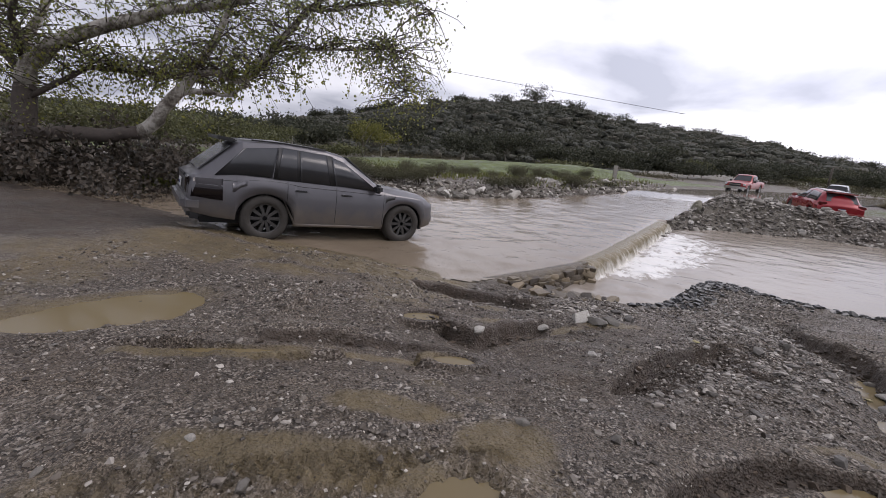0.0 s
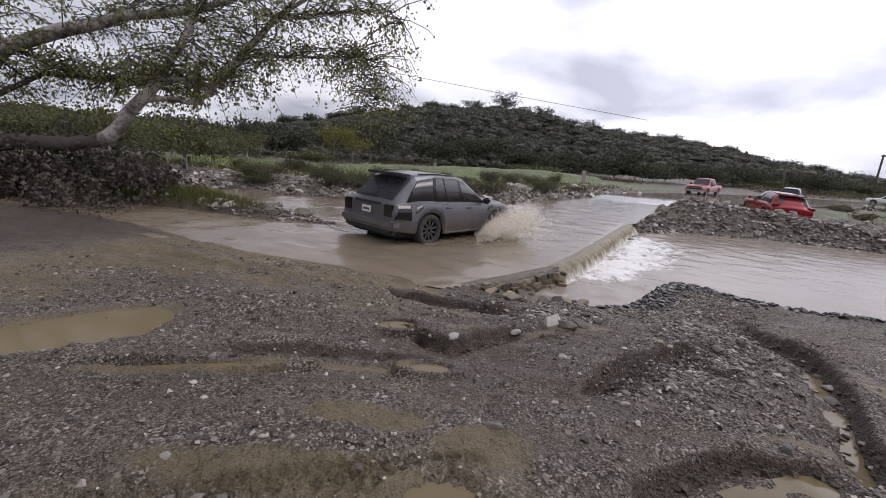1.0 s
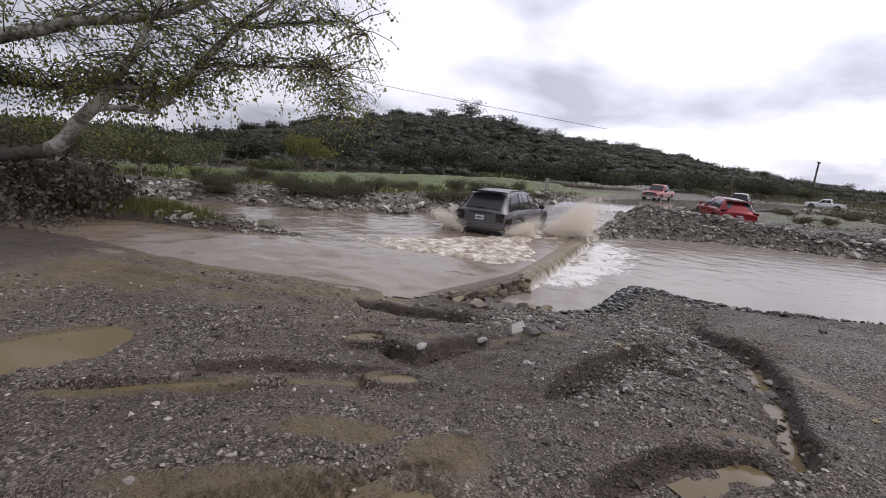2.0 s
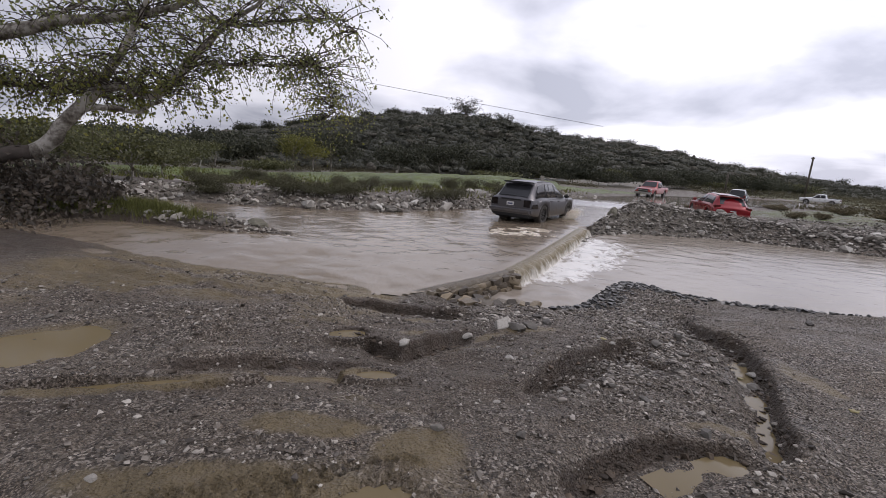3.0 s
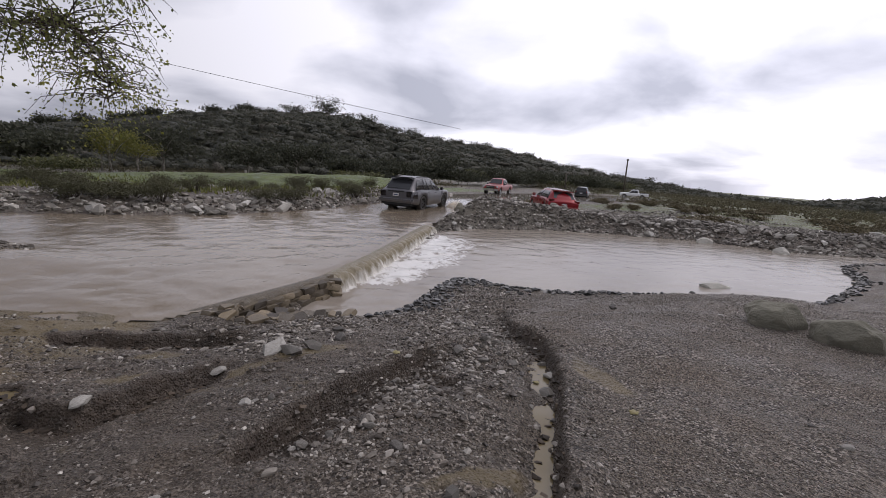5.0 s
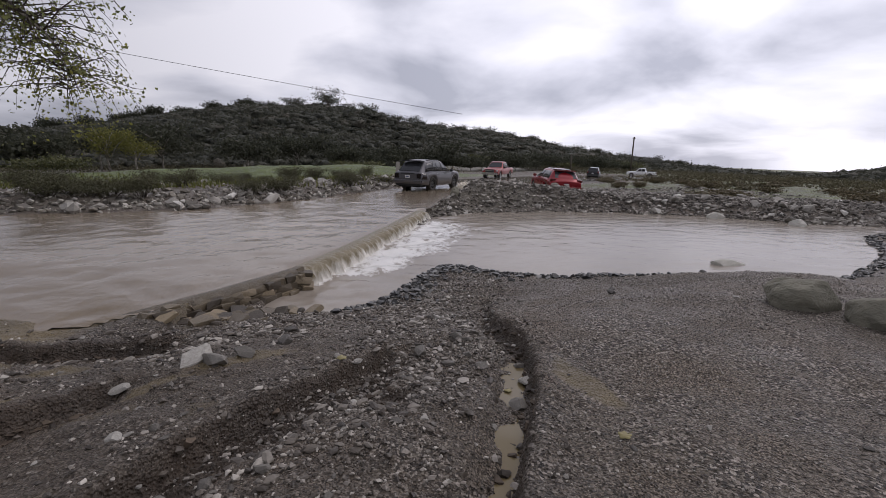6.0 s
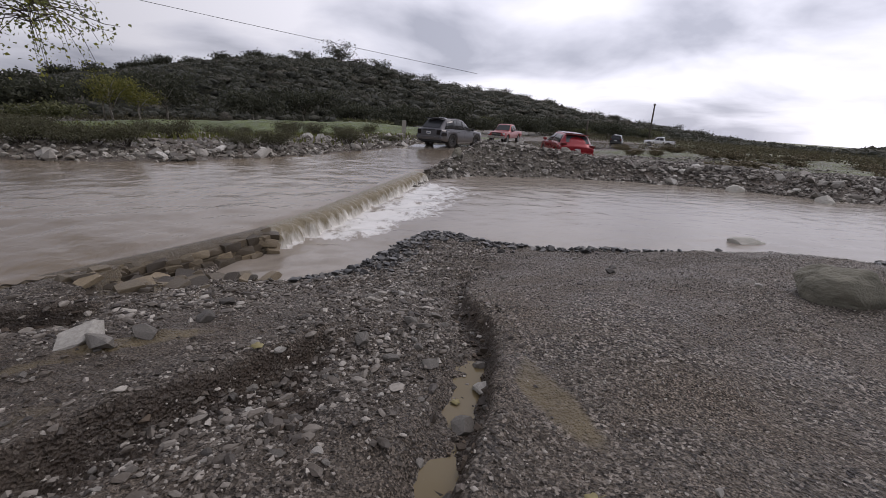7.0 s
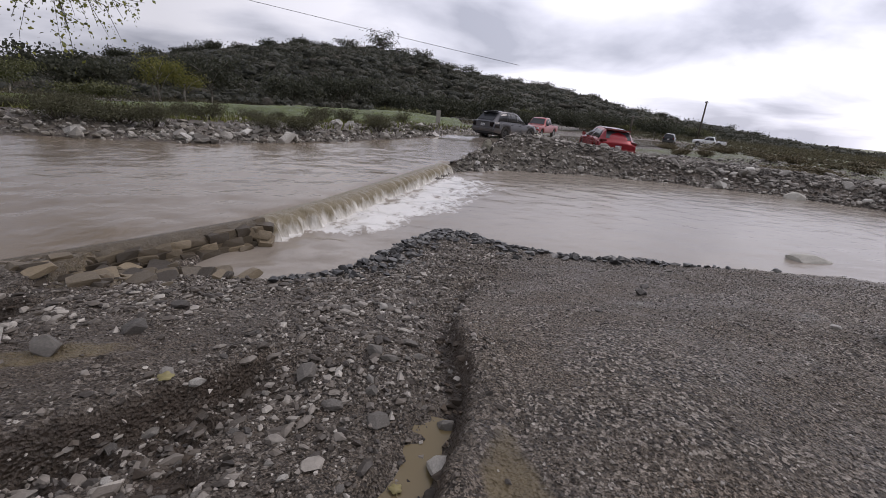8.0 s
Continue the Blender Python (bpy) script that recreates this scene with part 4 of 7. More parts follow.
# ---- the sycamore leaning over the stream ----
def big_tree():
    rng = np.random.RandomState(77)
    tree = thing("sycamore_tree", "leaning sycamore with pale mottled bark and sparse green leaves", "tree")
    limbs = [
        ("trunk", [(-14.3, 9.7, -0.9), (-14.15, 9.8, 0.2), (-14.2, 10.0, 1.4), (-14.3, 10.2, 2.3)], [0.42, 0.34, 0.29, 0.26], mat_bark_dark),
        ("limb", [(-14.3, 10.2, 2.3), (-14.2, 10.3, 2.9), (-13.5, 10.5, 3.5), (-12.2, 11.0, 4.1), (-10.7, 11.4, 4.6), (-8.9, 12.0, 5.0), (-7.4, 12.6, 5.8)], [0.25, 0.23, 0.20, 0.17, 0.14, 0.10, 0.05], mat_bark),
        ("limb", [(-14.1, 9.9, 0.9), (-12.8, 10.1, 1.10), (-11.6, 10.3, 1.10), (-10.9, 10.5, 1.25)], [0.24, 0.20, 0.19, 0.18], mat_bark_dark),
        ("limb", [(-10.95, 10.5, 1.22), (-10.5, 10.75, 1.65), (-10.1, 10.9, 2.25), (-9.6, 11.2, 2.95), (-9.2, 11.5, 3.8), (-8.85, 11.8, 4.8), (-8.2, 12.4, 6.5)], [0.18, 0.17, 0.155, 0.14, 0.10, 0.07, 0.03], mat_bark),
        ("limb", [(-9.6, 11.2, 2.95), (-8.9, 11.3, 3.02), (-8.2, 11.4, 2.88), (-7.85, 11.6, 3.3), (-7.45, 11.8, 3.9), (-6.7, 12.2, 4.9), (-5.4, 13.0, 6.4)], [0.12, 0.115, 0.13, 0.13, 0.11, 0.075, 0.03], mat_bark),
        ("limb", [(-10.0, 10.95, 2.35), (-9.2, 11.1, 2.5), (-8.5, 11.3, 2.45), (-8.0, 11.4, 2.75)], [0.08, 0.07, 0.06, 0.04], mat_bark),
        ("limb", [(-14.2, 10.1, 2.2), (-14.6, 10.6, 3.6), (-14.4, 11.4, 5.2), (-13.4, 12.0, 6.8)], [0.18, 0.14, 0.09, 0.04], mat_bark),
        ("limb", [(-7.5, 11.8, 3.75), (-6.4, 12.4, 3.9), (-5.2, 13.2, 4.1), (-4.7, 13.6, 4.3)], [0.05, 0.035, 0.025, 0.012], mat_bark),
        ("limb", [(-6.7, 12.2, 4.9), (-5.2, 13.0, 5.3), (-4.3, 13.8, 5.6), (-3.6, 14.2, 5.4)], [0.05, 0.035, 0.025, 0.01], mat_bark),
        ("limb", [(-12.2, 11.0, 4.0), (-11.5, 11.6, 4.6), (-10.2, 12.4, 5.6), (-8.9, 13.2, 6.3)], [0.07, 0.05, 0.03, 0.012], mat_bark),
        ("limb", [(-5.8, 12.8, 6.0), (-4.8, 13.5, 6.6), (-4.1, 14.0, 6.8)], [0.04, 0.03, 0.012], mat_bark),
        ("limb", [(-4.7, 13.6, 4.3), (-4.6, 14.3, 4.0), (-4.8, 15.4, 3.4), (-5.1, 15.9, 2.9)], [0.03, 0.024, 0.018, 0.010], mat_bark),
        ("limb", [(-14.2, 10.0, 1.9), (-13.0, 11.0, 2.95), (-11.7, 12.0, 3.0), (-10.4, 12.8, 2.85)], [0.09, 0.06, 0.04, 0.015], mat_bark_dark),
        ("limb", [(-14.3, 10.2, 2.3), (-15.3, 10.4, 3.3), (-16.2, 10.8, 4.2), (-17.0, 11.4, 5.0)], [0.14, 0.10, 0.07, 0.03], mat_bark_dark),
        ("limb", [(-14.5, 10.4, 3.0), (-14.0, 9.9, 4.0), (-13.2, 9.6, 4.9), (-12.2, 9.6, 5.6)], [0.10, 0.08, 0.05, 0.02], mat_bark_dark),
        ("limb", [(-13.4, 10.6, 3.5), (-12.6, 11.4, 3.1), (-11.8, 12.2, 3.0), (-11.0, 13.0, 3.2)], [0.06, 0.045, 0.03, 0.012], mat_bark),
    ]
    for k, (nm, pts, rad, skin) in enumerate(limbs):
        fine_p, fine_r = [], []
        for a, b, ra, rb in zip(pts, pts[1:], rad, rad[1:]):
            for u in (0, 0.5):
                p = Vector(a).lerp(Vector(b), u)
                w = 0.05 * (u > 0)
                fine_p.append(p + Vector((rng.normal() * w, rng.normal() * w, rng.normal() * w)))
                fine_r.append((ra + (rb - ra) * u) * rng.uniform(0.92, 1.1))
        fine_p.append(Vector(pts[-1]))
        fine_r.append(rad[-1])
        part(nm, tube(nm, fine_p, fine_r, skin, 12), tree)
    # twigs and the leaves on them
    vs, fs, green, yellow = [], [], [], []
    starts = []
    for nm, pts, rad, skin in limbs:
        for a, b, ra in zip(pts, pts[1:], rad):
            if a[2] > 1.8 and ra < 0.15 and not (nm == "limb" and skin is mat_bark and a[2] < 2.8):
                for u in np.linspace(0, 1, 6):
                    starts.append((Vector(a).lerp(Vector(b), u), ra))
    for k in range(1250):
        p, ra = starts[rng.randint(len(starts))]
        a = rng.uniform(0, 6.3)
        reach = rng.uniform(0.35, 1.5)
        q = p + Vector((math.cos(a), math.sin(a), rng.uniform(-0.35, 0.6))) * reach
        e = q + Vector((math.cos(a) * 0.35, math.sin(a) * 0.35, -rng.uniform(0.0, 0.85)))
        v, f = tube_data([p, p.lerp(q, 0.5) + Vector((0, 0, 0.08)), q, q.lerp(e, 0.5), e], [0.018, 0.014, 0.010, 0.007, 0.004], 4)
        fs.extend(tuple(i + len(vs) for i in t) for t in f)
        vs.extend(v)
        full = rng.choice([6, 14, 26])
        for j in range(full):
            u = rng.uniform(0.45, 2.05)
            c = p.lerp(q, u) if u < 1 else q.lerp(e, u - 1)
            (yellow if rng.rand() < (0.30 if c.z < 3.4 else 0.08) else green).append(c + Vector(rng.normal(size=3) * 0.11))
    # low hanging strands over the water
    low = [q for q, _ in starts if q.z < 4.3]
    for k in range(60):
        up = low[rng.randint(len(low))]
        swing = Vector((rng.uniform(-0.6, 0.6), rng.uniform(-0.5, 0.5), 0))
        p = up + swing * 0.8 + Vector((0, 0, -rng.uniform(0.2, 0.6)))
        e = p + swing * 0.4 + Vector((0, 0, -rng.uniform(0.4, 1.3)))
        v, f = tube_data([up, up.lerp(p, 0.5) + Vector((0, 0, 0.12)), p, p.lerp(e, 0.5) + swing * 0.1, e], [0.012, 0.010, 0.007, 0.005, 0.003], 4)
        fs.extend(tuple(i + len(vs) for i in t) for t in f)
        vs.extend(v)
        for j in range(30):
            (yellow if rng.rand() < 0.6 else green).append(p.lerp(e, rng.uniform(-0.3, 1)) + Vector(rng.normal(size=3) * 0.13))
    part("branchwork", mesh_of("branchwork", vs, fs, mat_bark_dark), tree)
    part("crown", leaf_cloud("crown", np.array(green), 0.088, mat_leaf, 3, 0.5), tree)
    part("foliage", leaf_cloud("foliage", np.array(yellow), 0.092, mat_leaf_yellow, 4, 0.5), tree, "yellowing hanging leaves")


big_tree()


def bramble():
    rng = np.random.RandomState(8)
    ob = thing("bramble_thicket", "dark tangled bramble thicket with purple-brown leaves under the sycamore", "thicket")
    vs, fs, pts = [], [], []
    for k in range(190):
        x, y = rng.uniform(-17.5, -8.9), rng.uniform(8.7, 11.0)
        tall = 1.7 * (0.22 + 0.78 * step(np.array(-x), 9.0, 11.5)) * rng.uniform(0.6, 1.1)
        g = on_land(x, y)
        a = rng.uniform(0, 6.3)
        q = Vector((x + math.cos(a) * 0.6, y + math.sin(a) * 0.5, g + tall))
        e = q + Vector((math.cos(a) * 0.5, math.sin(a) * 0.4, -tall * rng.uniform(0.2, 0.7)))
        v, f = tube_data([(x, y, g - 0.1), Vector((x, y, g)).lerp(q, 0.6), q, e], [0.016, 0.013, 0.009, 0.004], 4)
        fs.extend(tuple(i + len(vs) for i in t) for t in f)
        vs.extend(v)
        for j in range(95):
            u = rng.uniform(0.1, 2)
            c = Vector((x, y, g)).lerp(q, u) if u < 1 else q.lerp(e, u - 1)
            c = c + Vector(rng.normal(size=3) * 0.22)
            pts.append((c.x, c.y, max(c.z, g + 0.02)))
    part("branchwork", mesh_of("branchwork", vs, fs, mat_bark_dark), ob)
    part("foliage", leaf_cloud("foliage", np.array(pts), 0.115, mat_bramble, 6), ob)


bramble()

# tufts of grass on the spit and the far bank
rng = np.random.RandomState(15)
gp = []
for cx, cy, rx_, ry_, cnt in ((-7.9, 10.7, 1.3, 0.55, 2600), (-6.7, 10.9, 0.5, 0.3, 900), (-10, 10.6, 1.6, 0.5, 1500)):
    gp.append(np.stack([rng.normal(cx, rx_ * 0.5, cnt), rng.normal(cy, ry_ * 0.5, cnt)], 1))
gp = np.concatenate(gp)
gp = np.concatenate([gp, np.stack([rng.uniform(-30, 14, 5000), rng.uniform(24, 40, 5000)], 1)])
gp = gp[area_dist(gp[:, 0], gp[:, 1], STREAM) > np.where(gp[:, 1] > 15, 1.0, -3)]
z0 = height(gp[:, 0], gp[:, 1])
tall = np.where(gp[:, 1] < 15, 0.26, 0.30) * rng.uniform(0.5, 1.2, len(gp))
lean = rng.normal(size=(len(gp), 2)) * 0.3 * tall[:, None]
side = rng.normal(size=(len(gp), 2))
side *= (np.where(gp[:, 1] < 15, 0.012, 0.05) / np.linalg.norm(side, axis=1))[:, None]
v = np.stack([np.column_stack([gp - side, z0 - 0.02]), np.column_stack([gp + side, z0 - 0.02]), np.column_stack([gp + lean, z0 + tall])], 1)
grass_me = raw_mesh("grass", v.reshape(-1, 3), np.arange(len(gp) * 3).reshape(-1, 3), mat_grass)
tagged(new("grass", grass_me), "tufts of green grass on the banks", "grass", kind="stuff")


# ---- vehicles: x forward, y to the left, wheels on z = 0 ----
def paint(name, col, rough=0.35, metal=0.4, dirt=(0.12, 0.095, 0.06), dirty=0.6):
    """Car paint with dried mud thrown up from below."""
    k = Mat(name)
    sep = k.node("ShaderNodeSeparateXYZ")
    k.link(k.coords(), sep.inputs[0])
    low = k.math("SUBTRACT", 1.0, k.math("MULTIPLY", sep.outputs["Z"], 1.15))
    splat = k.ramp(k.math("ADD", k.math("MULTIPLY", low, 0.62), k.math("MULTIPLY", k.noise(3.5, 7, 0.65), 0.6)), (0.38, 0.0), (0.72, 1.0))
    film = k.math("MAXIMUM", k.math("MULTIPLY", splat, dirty), k.math("MULTIPLY", k.noise(1.5, 5), 0.10 * dirty))
    k.set(Base_Color=k.mix(film, col, dirt), Metallic=k.math("MULTIPLY", k.math("SUBTRACT", 1.0, film), metal), Roughness=k.math("ADD", rough, k.math("MULTIPLY", film, 0.4)), Coat_Weight=0.25)
    return k.m


mat_glass = simple("tinted_glass", (0.030, 0.031, 0.034), 0.22, vary=0.2)
mat_tyre = simple("muddy_tyre", (0.045, 0.040, 0.034), 0.85, vary=0.4, scale=9, bump=0.4)
mat_rim = simple("dark_alloy", (0.075, 0.072, 0.068), 0.45, 0.6, vary=0.3)
mat_rim_light = simple("silver_alloy", (0.42, 0.42, 0.42), 0.35, 0.8)
mat_trim = simple("black_trim", (0.016, 0.016, 0.017), 0.5, vary=0.3)
mat_under = simple("underbody", (0.010, 0.010, 0.010), 0.9)
mat_lamp_red = simple("tail_lamp_red", (0.10, 0.008, 0.008), 0.15)
mat_lamp_dark = simple("smoked_tail_lamp", (0.010, 0.007, 0.008), 0.12)
mat_lamp_clear = simple("lamp_glass", (0.55, 0.56, 0.58), 0.12)
mat_number = simple("number_plate_white", (0.62, 0.62, 0.60), 0.5)
mat_ink = simple("number_plate_ink", (0.05, 0.06, 0.14), 0.5)
mat_chrome = simple("chrome", (0.6, 0.6, 0.6), 0.15, 1.0)


def wheel_parts(parent, x, y, radius, width, rim_mat, spokes=10):
    o = 1 if y > 0 else -1
    r, w = radius, width / 2
    tyre = lathe("tyre", [(r * 0.64, -w * 0.9), (r * 0.80, -w), (r * 0.95, -w * 0.92), (r, -w * 0.6), (r, w * 0.6), (r * 0.95, w * 0.92), (r * 0.80, w), (r * 0.64, w * 0.9)], mat_tyre)
    wh = part("wheel", tyre, parent, m=pose(x, y, radius))
    vs, fs = [], []

    def add(v, f):
        fs.extend(tuple(i + len(vs) for i in q) for q in f)
        vs.extend(v)

    n = 28
    ring = [(r * 0.66, -w * 0.8), (r * 0.66, w * 0.86), (r * 0.60, w * 0.80), (r * 0.60, -w * 0.8)]
    add([(a * math.cos(2 * math.pi * j / n), o * b, a * math.sin(2 * math.pi * j / n)) for j in range(n) for a, b in ring],
        [(j * 4 + k, j * 4 + (k + 1) % 4, ((j + 1) % n) * 4 + (k + 1) % 4, ((j + 1) % n) * 4 + k) for j in range(n) for k in range(4)])
    for j in range(spokes):
        a = 2 * math.pi * j / spokes
        c, s = math.cos(a), math.sin(a)
        q = []
        for rr, half in ((r * 0.10, r * 0.05), (r * 0.62, r * 0.075)):
            for yy in (w * 0.42, w * 0.70):
                for sd in (-1, 1):
                    q.append((rr * c - sd * half * s, o * yy, rr * s + sd * half * c))
        add(q, [(0, 1, 3, 2), (4, 6, 7, 5), (0, 2, 6, 4), (1, 5, 7, 3), (2, 3, 7, 6), (0, 4, 5, 1)])
    part("rim", mesh_of("rim", vs, fs, rim_mat, False), wh)
    disc = [(r * 0.45 * math.cos(2 * math.pi * j / 20), o * yy, r * 0.45 * math.sin(2 * math.pi * j / 20)) for yy in (-w * 0.1, w * 0.15) for j in range(20)]
    part("brake_disc", mesh_of("brake_disc", disc, [tuple(range(20)), tuple(range(39, 19, -1))] + [(j, (j + 1) % 20, 20 + (j + 1) % 20, 20 + j) for j in range(20)], mat_under, False), wh)
    return wh


class Shell:
    """A car body as cross-sections along its length."""

    def __init__(self, belt, top, half, top_half, sill, axles, arch, radius):
        self.belt, self.top, self.half, self.top_half = belt, top, half, top_half
        self.sill, self.axles, self.arch, self.radius = sill, axles, arch, radius
        self.x0, self.x1 = half[0][0], half[-1][0]

    def at(self, what, x):
        return float(np.interp(x, [p[0] for p in what], [p[1] for p in what]))

    def under(self, x):
        z = self.at(self.sill, x)
        for a in self.axles:
            if abs(x - a) < self.arch:
                z = max(z, self.radius + math.sqrt(self.arch ** 2 - (x - a) ** 2) - 0.01)
        return z

    def section(self, x):
        w, zb, belt, top, tw = self.at(self.half, x), self.under(x), self.at(self.belt, x), self.at(self.top, x), self.at(self.top_half, x)
        zb = min(zb, belt - 0.12)
        h = belt - zb
        return [(w * 0.93, zb), (w * 0.985, zb + 0.10 * h), (w, zb + 0.45 * h), (w * 0.99, zb + 0.80 * h), (w * 0.955, belt),
                (tw, max(belt + 0.01, top - 0.06)), (tw * 0.93, max(belt + 0.02, top - 0.015)), (tw * 0.5, max(belt + 0.03, top + 0.012)), (0, max(belt + 0.035, top + 0.02))]

    def body(self, mat):
        xs = sorted(set([self.x0 + 0.0] + list(np.linspace(self.x0, self.x1, 70)) + [a + self.arch * c for a in self.axles for c in (-1.0, -0.995, -0.97, -0.9, -0.8, -0.65, -0.4, 0, 0.4, 0.65, 0.8, 0.9, 0.97, 0.995, 1.0)]
                        + [p[0] for p in self.top]))
        vs, fs = [], []
        for x in xs:
            sec = self.section(x)
            vs += [(x, y, z) for y, z in sec] + [(x, -y, z) for y, z in sec[-2::-1]]
        n = 17
        for k in range(len(xs) - 1):
            for j in range(n - 1):
                fs.append((k * n + j, (k + 1) * n + j, (k + 1) * n + j + 1, k * n + j + 1))
        fs.append(tuple(range(n)))
        fs.append(tuple(range((len(xs) - 1) * n, len(xs) * n))[::-1])
        me = mesh_of("body", vs, fs, mat)
        me.polygons[-1].use_smooth = me.polygons[-2].use_smooth = False
        return me

    def side_point(self, x, u, o, out=0.006):
        """u: 0 at the belt, 1 at the gutter; below 0 down the door to -1 at the sill."""
        s = self.section(x)
        if u >= 0:
            (y0, z0), (y1, z1) = s[4], s[5]
            return Vector((x, o * (y0 + (y1 - y0) * u + out), z0 + (z1 - z0) * u))
        k = min(int(-u * 4), 3)
        f = -u * 4 - k
        (y0, z0), (y1, z1) = s[4 - k], s[3 - k]
        return Vector((x, o * (y0 + (y1 - y0) * f + out), z0 + (z1 - z0) * f))

    def side_strip(self, name, x0, x1, lo, hi, o, mat, out=0.006, cols=6):
        """A thin panel lying on the side between the edges lo and hi (pairs: at x0 and at x1)."""
        vs, fs = [], []
        for k in range(cols + 1):
            f = k / cols
            for u, d in ((lo, 0), (hi, 0), (hi, 1), (lo, 1)):
                xx = (x0[0] if u is lo else x0[1]) * (1 - f) + (x1[0] if u is lo else x1[1]) * f
                uu = u[0] * (1 - f) + u[1] * f
                vs.append(self.side_point(xx, uu, o, out - 0.016 * d))
        for k in range(cols):
            for j in range(4):
                q = (k * 4 + j, k * 4 + (j + 1) % 4, k * 4 + 4 + (j + 1) % 4, k * 4 + 4 + j)
                fs.append(q if o < 0 else q[::-1])
        fs += [(0, 1, 2, 3), (cols * 4 + 3, cols * 4 + 2, cols * 4 + 1, cols * 4)]
        return mesh_of(name, vs, fs, mat)

    def seam(self, x, o, lo=-0.97, hi=0.0):
        vs, fs = [], []
        us = np.linspace(lo, hi, 9)
        for u in us:
            for dx in (-0.006, 0.006):
                vs.append(self.side_point(x + dx, u, o, 0.0025))
        fs = [(2 * k, 2 * k + 1, 2 * k + 3, 2 * k + 2) for k in range(len(us) - 1)]
        return mesh_of("seam", vs, fs, mat_trim, False)


def common_parts(car, sh, floor_z, length_mid, width):
    part("underbody", box_mesh("underbody", (sh.x1 - sh.x0 - 0.30, width * 1.70, 0.42), mat_under, 0.05, ((sh.x0 + sh.x1) / 2, 0, floor_z + 0.25)), car)


def number_plate(car, x, y, z, turn=0):
    pl = part("number_plate", box_mesh("number_plate", (0.012, 0.31, 0.155), mat_number, 0.004), car, m=pose(x, y, z, 0, turn, 0))
    part("marking", box_mesh("marking", (0.004, 0.22, 0.05), mat_ink, 0), pl, m=pose(-0.0075, 0, -0.005))


def mirror_parts(car, sh, x, mat):
    for o in (-1, 1):
        p = sh.side_point(x, 0.08, o)
        part("wing_mirror", box_mesh("wing_mirror", (0.13, 0.22, 0.17), mat, 0.045, (0, o * 0.13, 0.06), 3), car, m=Matrix.Translation(p))


